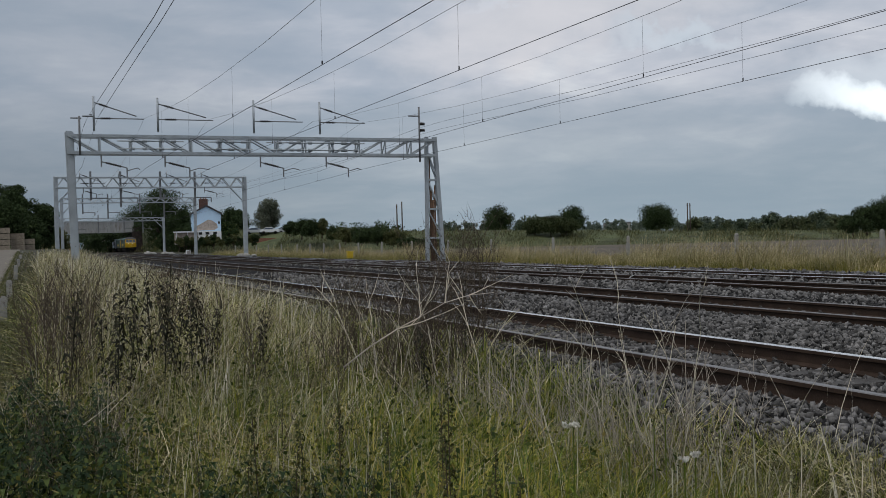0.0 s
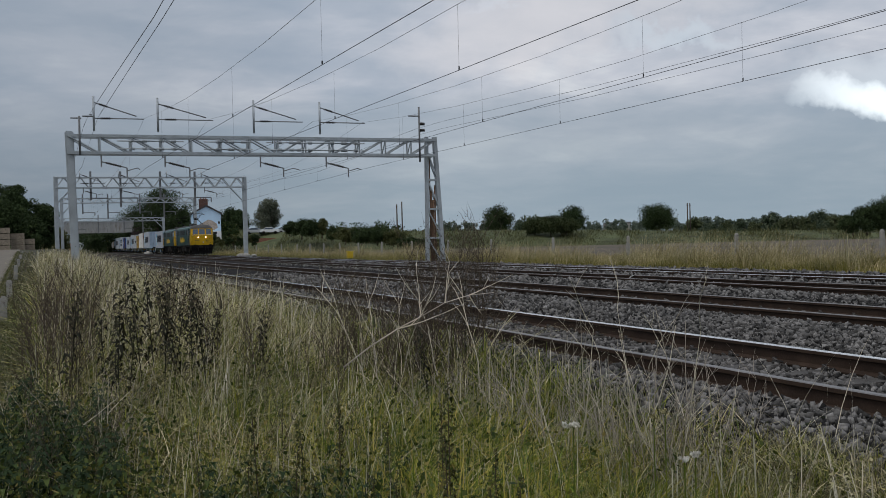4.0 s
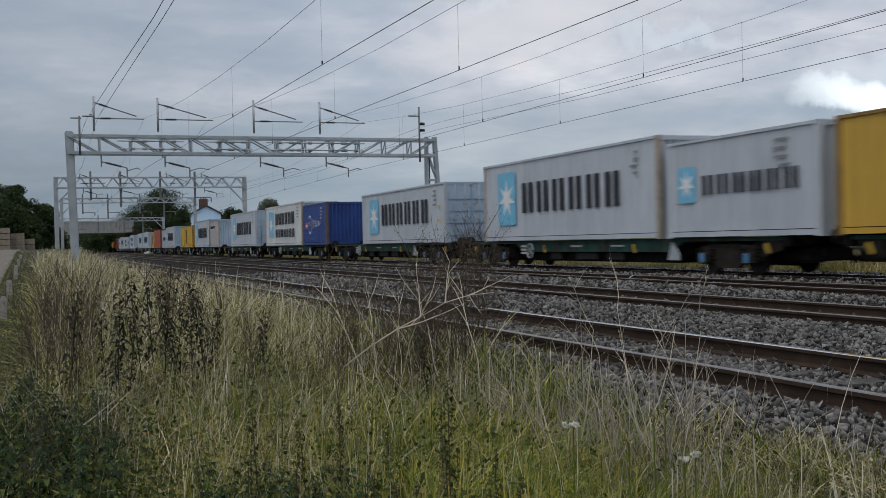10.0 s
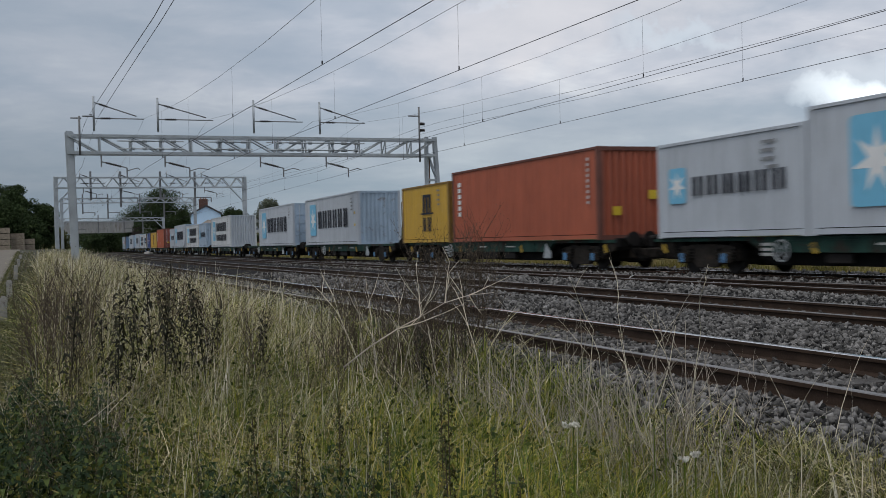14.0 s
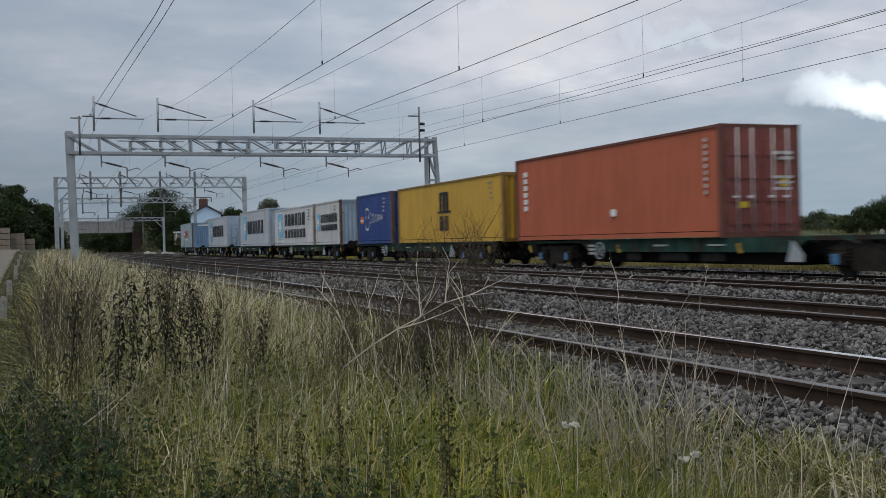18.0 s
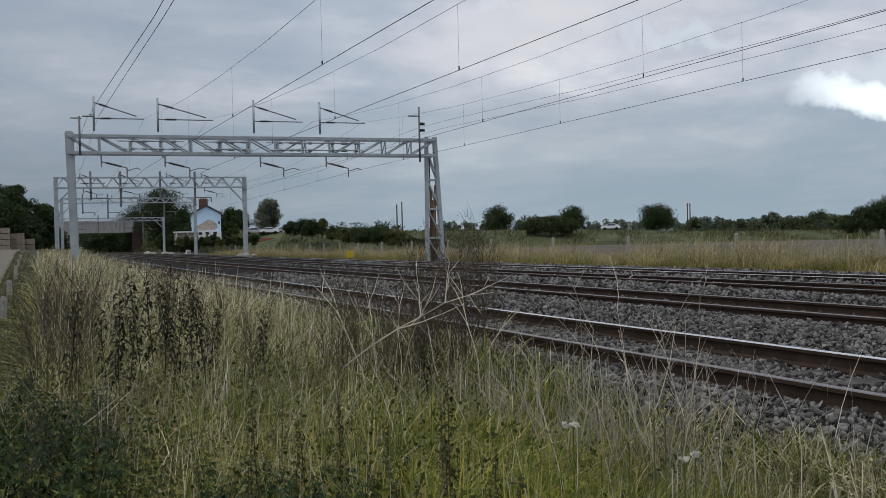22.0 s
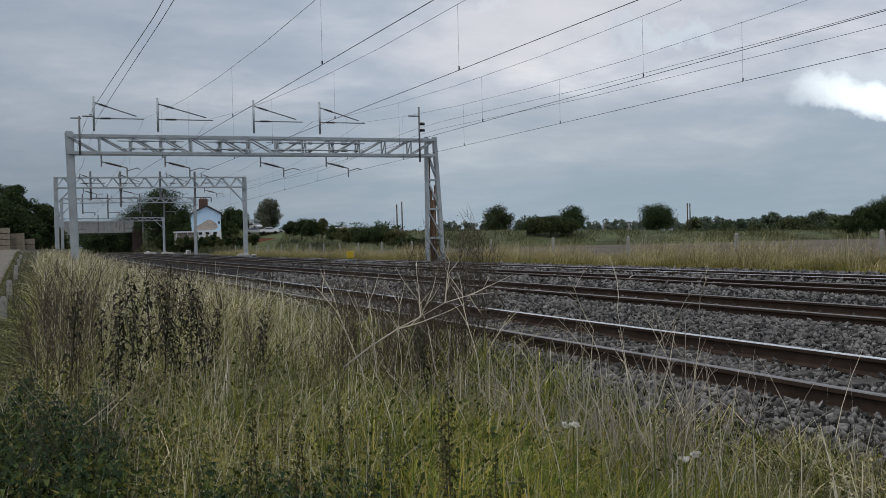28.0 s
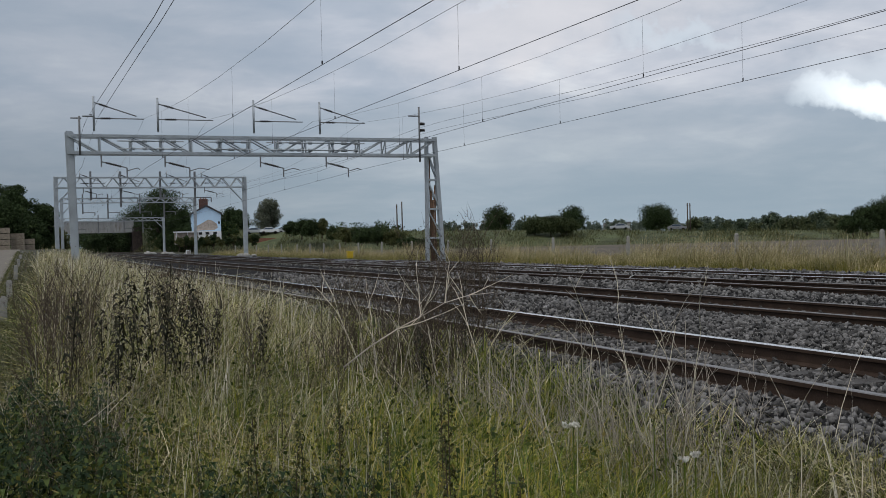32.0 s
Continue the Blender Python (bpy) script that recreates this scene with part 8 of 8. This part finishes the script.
    for k, (px, d, s) in enumerate(((785, 5.0, 1.0), (792, 4.7, 0.8), (779, 5.3, 0.85), (672, 4.6, 0.66), (668, 4.75, 0.6), (540, 5.2, 0.8), (507, 4.9, 0.72), (620, 5.0, 0.6), (905, 4.7, 0.62), (868, 5.0, 0.66), (730, 4.6, 0.6), (1010, 4.6, 0.5), (455, 5.2, 0.85), (420, 4.8, 0.7), (350, 5.0, 0.66), (590, 5.6, 0.8), (560, 4.7, 0.66), (250, 4.9, 0.6), (690, 5.6, 0.7), (846, 4.6, 0.62))):
        place(spire, rnd, px, d, s, k, 5)
    # a thick bleached stem lying aslant, forked at its upper end
    o = thing("fallen_stalk", "thick bleached stem leaning through the grass", "dead plant")
    bm = bmesh.new()
    r2 = random.Random(5)
    line = [Vector((*spot(bearing(px), d), z)) for px, d, z in ((603, 7.0, 0.21), (650, 7.15, 0.325), (700, 7.3, 0.43), (742, 7.45, 0.50), (785, 7.6, 0.585), (828, 7.8, 0.625), (872, 8.0, 0.63))]
    for i, (a, b) in enumerate(zip(line, line[1:])):
        rod(bm, a, b, 0.0068 - 0.0008 * i, 6, 0.006 - 0.0008 * i)
    part("stem", bm, M["grey_stalk"], o)
    for k, (dx, dy, dz), ln in ((2, (0.9, 0.1, 0.12), 0.42), (4, (0.2, 0.1, 0.9), 0.30), (4, (0.1, -0.1, 0.9), 0.22), (5, (0.9, 0.2, 0.25), 0.26), (3, (-0.1, 0.1, 0.8), 0.34), (5, (0.4, 0.1, -0.6), 0.2)):
        bm = bmesh.new()
        stem(bm, line[k], (dx, dy, dz), ln, 0.0048, r2, 1, 2, 0.1, up=0.4)
        part("branch", bm, M["stalk"], o)
    # two pale broken stems in the dark growth
    for px, d, lean in ((158, 7.5, (0.75, 0.1, 0.75)), (182, 7.6, (0.12, 0.0, 0.9)), (120, 7.4, (0.9, 0.1, 0.55))):
        o = thing("broken_stem", "pale broken dead stem leaning in dark weeds", "dead plant", "broken pale stems")
        bm = bmesh.new()
        x, y = spot(bearing(px), d)
        stem(bm, (x, y, float(ground_z(np.array([x]), np.array([y]))[0]) + 0.38), lean, 0.36, 0.0052, r2, 0, 0, 0.1)
        part("stem", bm, M["stalk"], o)
    # white flower heads
    for px, py_d, z in ((1007, 4.9, 0.16), (1203, 4.6, 0.07), (1222, 4.65, 0.08), (1170, 5.2, 0.17), (1105, 4.8, 0.1), (1150, 5.3, 0.13), (630, 8.0, 0.42)):
        x, y = spot(bearing(px), py_d)
        o = thing("yarrow_flower", "small flat white flower head on a thin stem", "flower", "white flowers in the grass")
        g = float(ground_z(np.array([x]), np.array([y]))[0])
        bm = bmesh.new()
        rod(bm, (0, 0, g - z), (0, 0, 0), 0.003, 4)
        part("stem", bm, M["green_blade"], o)
        big = 0.9 if px == 1007 else 0.42
        v, f = leaf_cloud([(rnd.uniform(-0.04, 0.04) * big, rnd.uniform(-0.04, 0.04) * big, rnd.uniform(0, 0.016)) for _ in range(11)], [0.013 * big] * 11, 14, 0.008, int(px))
        ob = new("umbel", raw_mesh("umbel", v, f, [M["white_flower" if px in (1007, 1203, 1222) else "straw"]]))
        ob.parent = o
        o.location = (x, y, z)
    # thin stems with slender seed heads at the ballast's foot
    rs = np.random.RandomState(140)
    cen = []
    bm = bmesh.new()
    for i in range(46):
        px = rs.uniform(1180, 1560)
        d = rs.uniform(4.4, 5.6)
        x, y = spot(bearing(px), d)
        z = float(ground_z(np.array([x]), np.array([y]))[0])
        top = Vector((x + rs.normal(0, 0.13), y + rs.normal(0, 0.08), z + rs.uniform(0.3, 0.72)))
        mid = Vector((x, y, z)).lerp(top, 0.55) + Vector((rs.normal(0, 0.015), 0, 0))
        chain(bm, [(x, y, z), mid, top], 0.0022, 4)
        for k in range(6):
            cen.append(top - Vector((0, 0, 0.014 * k)))
    tagged(new("seed_stems", mesh_of("seed_stems", bm, M["stalk"])), "thin bleached grass stems with seed heads", "grass", kind="stuff")
    v, f = leaf_cloud(cen, [0.006] * len(cen), 6, 0.007, 141, flat=2.0)
    tagged(new("seed_heads", raw_mesh("seed_heads", v, f, [M["straw"]])), "slender pale grass seed heads", "grass", kind="stuff")


def nettles():
    lib = []
    for i in range(5):
        rnd = random.Random(30 + i)
        t = thing("nettle", "dark green leafy nettle in the grass", "weed", "nettles in the foreground")
        bm = bmesh.new()
        pts = stem(bm, (0, 0, -0.05), (rnd.uniform(-0.15, 0.15), rnd.uniform(-0.15, 0.15), 1), 0.58, 0.0035, rnd, 0, 0, 0.08)
        part("stem", bm, M["leaf_weed"], t)
        bm = bmesh.new()
        for k in range(11):
            u = (0.2 + 0.8 * k / 10) * 3.999
            p0 = pts[int(u)].lerp(pts[int(u) + 1], u - int(u))
            for s in range(4 if k < 9 else 6):
                a = k * 1.571 + s * (3.1416 if k < 9 else 1.05) + rnd.uniform(-0.35, 0.35) + (0.8 if s > 1 else 0)
                ln = 0.092 * (1.1 - 0.6 * k / 10) * rnd.uniform(0.7, 1.25)
                c, d = math.cos(a), math.sin(a)
                out, side = Vector((c, d, 0)), Vector((-d, c, 0)) * ln * 0.27
                drop = rnd.uniform(0.1, 0.75)
                q = [p0 + out * 0.012, p0 + out * ln * 0.4 + side + Vector((0, 0, 0.1 * ln)), p0 + out * ln * 0.45 + Vector((0, 0, 0.02 * ln)), p0 + out * ln * 0.4 - side + Vector((0, 0, 0.1 * ln)), p0 + out * ln - Vector((0, 0, drop * ln))]
                v = [bm.verts.new(w) for w in q]
                for fc in ((0, 1, 2), (0, 2, 3), (1, 4, 2), (2, 4, 3)):
                    bm.faces.new([v[n] for n in fc])
        part("leaves", bm, M["leaf_weed"], t)
        lib.append(t)
    rnd = random.Random(8)
    k = 0
    for px0, px1, d0, d1, num, s0, s1 in ((-40, 130, 4.7, 9.0, 54, 0.75, 1.15), (-20, 200, 6.0, 8.4, 44, 0.75, 1.1), (130, 320, 4.6, 5.2, 18, 0.6, 0.9), (310, 580, 4.5, 5.2, 42, 0.65, 1.05), (480, 640, 5.4, 6.2, 12, 0.7, 0.95), (560, 900, 4.5, 5.3, 36, 0.55, 0.9), (920, 1110, 4.6, 5.0, 8, 0.5, 0.7)):
        for i in range(num):
            if i % 6 == 0:
                cx, cy = spot(bearing(rnd.uniform(px0, px1)), rnd.uniform(d0, d1))
            x, y = cx + rnd.gauss(0, 0.17), max(3.6, cy + rnd.gauss(0, 0.28))
            m = pose(x, y, float(ground_z(np.array([x]), np.array([y]))[0]), rnd.uniform(-10, 10), rnd.uniform(-10, 10), rnd.uniform(0, 360)) @ Matrix.Scale(rnd.uniform(s0, s1), 4)
            o = lib[k] if k < len(lib) else copy_thing(lib[k % len(lib)], m)
            o.matrix_basis = m
            k += 1


def wide_verge():
    """Coarser growth all round, so that the verge and the ballast go on past the view."""
    rs = np.random.RandomState(110)
    n = 60000
    y = rs.uniform(-16, 60, n)
    x = rs.uniform(-4.5, 3.9, n)
    side = np.degrees(np.arctan2(x, y))
    keep = ((side < -3.5) | (side > 49)) & ((x > -0.6) | (y < 12)) & (x * x + y * y > 0.5) & ((y < 12) | (x > -0.6))
    x, y = x[keep], y[keep]
    blades("rough_grass", "rough knee-high mixed grass of the verge", x, y, ground_z(x, y), rs.uniform(0.12, 0.5, len(x)), 0.014 * rs.uniform(0.6, 1.5, len(x)), 0.7, [M["green_blade"]], 111, seg=2)
    x, y = x[::3], y[::3]
    blades("rough_straw", "dry straw among the rough verge grass", x, y, ground_z(x, y), rs.uniform(0.25, 0.65, len(x)), 0.011 * rs.uniform(0.6, 1.5, len(x)), 0.7, [M["straw"]], 112, seg=2)


meadow()
wide_verge()
stalks()
nettles()

# ------------------------------------------------------------------ sleepers and stones

BED_X = [2.9, 4.1, 4.75, 4.95, 6.95, 7.5, 8.0, 8.65, 8.85, 9.1, 11.2, 11.9, 12.7, 13.2, 15.1, 15.5, 16.3, 16.6, 18.4, 18.7, 20.4, 20.9, 21.5]
BED_Z = [-0.80, -0.17, -0.12, -0.18, -0.19, -0.09, -0.05, -0.065, -0.11, -0.15, -0.15, -0.06, -0.07, -0.17, -0.17, -0.08, -0.08, -0.16, -0.17, -0.13, -0.13, -0.18, -0.22]


def sleepers():
    me = {}
    for k in range(4):
        y = (2.0, 6.0, 10.0, 14.0)[k] - 0.65 * (26, 32, 38, 44)[k]
        last = (70.0, 60.0, 50.0, 50.0)[k]
        bm = bmesh.new()
        loft(bm, [[(-1.25, -0.13, -0.12), (1.25, -0.13, -0.12), (1.25, 0.13, -0.12), (-1.25, 0.13, -0.12)], [(-1.25, -0.10, 0.0), (1.25, -0.10, 0.0), (1.25, 0.10, 0.0), (-1.25, 0.10, 0.0)]])
        for s in (-0.7525, 0.7525):
            for e in (-0.1, 0.1):
                box(bm, s + e - 0.02, s + e + 0.02, -0.03, 0.03, 0.0, 0.03)
                chain(bm, [(s + e * 0.6, -0.05, 0.015), (s + e * 1.3, -0.05, 0.03), (s + e * 1.3, 0.0, 0.05), (s + e * 0.7, 0.03, 0.045)], 0.011, 4)
        if not me:
            me["m"] = mesh_of("sleeper", bm, M["sleeper"])
        while y < last:
            o = new("sleeper", me["m"])
            o.parent = tracks[k]
            o.matrix_basis = pose(TRACKS[k] + bend(y), y, TRACK_Z[k] - 0.172, 0, 0, -heading(y))
            y += 0.65


def stones():
    rs = np.random.RandomState(3)
    wedge = np.array([(1.5, 0.3, -0.2), (-1.5, -0.3, 0.3), (0.2, 1.5, 0.4), (-0.3, -1.5, -0.3), (0.4, 0.3, 1.5), (-0.3, -0.3, -1.5)])
    tri = np.array([(0, 2, 4), (2, 1, 4), (1, 3, 4), (3, 0, 4), (2, 0, 5), (1, 2, 5), (3, 1, 5), (0, 3, 5)])
    bed = bpy.data.objects["trackbed_ballast"]

    def make(n, x0, x1, y0, y1, size, seed):
        r = np.random.RandomState(seed)
        y = y0 * (y1 / y0) ** r.uniform(0, 1, n)
        x = r.uniform(x0, x1, n)
        ok = y > 0.78 * x
        for k in range(4):
            ok &= ~((np.abs(np.abs(x - TRACKS[k]) - 0.7525) < 0.075))
            ph = ((y - (2.0, 6.0, 10.0, 14.0)[k]) / 0.65 + 0.5) % 1 - 0.5
            ok &= ~((np.abs(x - TRACKS[k]) < 0.72) & (np.abs(ph * 0.65) < 0.12) & (r.uniform(0, 1, n) < 0.3))
        x, y = x[ok], y[ok]
        s = size * (0.48 + 0.95 * r.uniform(0, 1, len(x)) ** 1.5) * np.clip(y / 14, 0.9, 1.5)
        z = np.interp(x, BED_X, BED_Z) + s * 0.3 * r.uniform(-0.8, 1.3, len(x))
        xb = x + np.interp(y, _fy, _fx)
        return np.stack([xb, y, z], 1), s

    def mesh(pos, s, seed):
        r = np.random.RandomState(seed)
        n = len(pos)
        sh = wedge[None] * (s[:, None, None] * r.uniform(0.3, 0.6, (n, 1, 3))) * r.uniform(0.55, 1.1, (n, 6, 3))
        q = r.normal(size=(n, 4))
        q /= np.linalg.norm(q, axis=1)[:, None]
        w, i, j, k = q.T
        R = np.stack([1 - 2 * (j * j + k * k), 2 * (i * j - k * w), 2 * (i * k + j * w), 2 * (i * j + k * w), 1 - 2 * (i * i + k * k), 2 * (j * k - i * w), 2 * (i * k - j * w), 2 * (j * k + i * w), 1 - 2 * (i * i + j * j)], 1).reshape(n, 3, 3)
        v = np.einsum("nij,nkj->nki", R, sh) + pos[:, None, :]
        f = (np.arange(n)[:, None, None] * 6 + tri[None]).reshape(-1, 3)
        return v.reshape(-1, 3), f

    pos, s = [], []
    for args in ((42000, 3.3, 8.9, 3.0, 14.0, 0.053, 1), (38000, 6.3, 13.6, 7.0, 34.0, 0.058, 2), (29000, 12.0, 21.4, 13.0, 60.0, 0.062, 3), (12000, 3.3, 9.0, 13.0, 40.0, 0.06, 4)):
        a, b = make(*args)
        pos.append(a)
        s.append(b)
    # the bed beside and behind the camera
    r = np.random.RandomState(14)
    n = 8000
    y, x = r.uniform(-14, 16, n), r.uniform(3.2, 20.4, n)
    out = y < 0.78 * x
    x, y = x[out], y[out]
    for k in range(4):
        ok = np.abs(np.abs(x - TRACKS[k]) - 0.7525) > 0.09
        x, y = x[ok], y[ok]
    q = 0.075 * r.uniform(0.6, 1.3, len(x))
    pos.append(np.stack([x, y, np.interp(x, BED_X, BED_Z) + q * 0.1], 1))
    s.append(q)
    pos, s = np.concatenate(pos), np.concatenate(s)
    near = np.where((pos[:, 1] < 7.0) & (pos[:, 1] > 0.95 * pos[:, 0]) & (pos[:, 0] > 3.9) & (pos[:, 0] < 6.4))[0][:300]
    rest = np.setdiff1d(np.arange(len(pos)), near)
    v, f = mesh(pos[rest], s[rest], 9)
    ob = new("ballast_stones", raw_mesh("ballast_stones", v, f, [M["stone"]]))
    ob.parent = bed
    ob["kind"] = "stuff"
    shapes = []
    for i in range(8):
        v, f = mesh(np.zeros((1, 3)), np.array([0.075]), 60 + i)
        shapes.append(raw_mesh("stone", v, f, [M["stone_piece"]]))
    for c, i in enumerate(near):
        o = new("stone", shapes[c % 8])
        o.parent = bed
        o.matrix_basis = pose(*pos[i], rs.uniform(0, 360), rs.uniform(0, 360), rs.uniform(0, 360)) @ Matrix.Scale(float(s[i] / 0.06) * 0.85, 4)


sleepers()
stones()

motions()
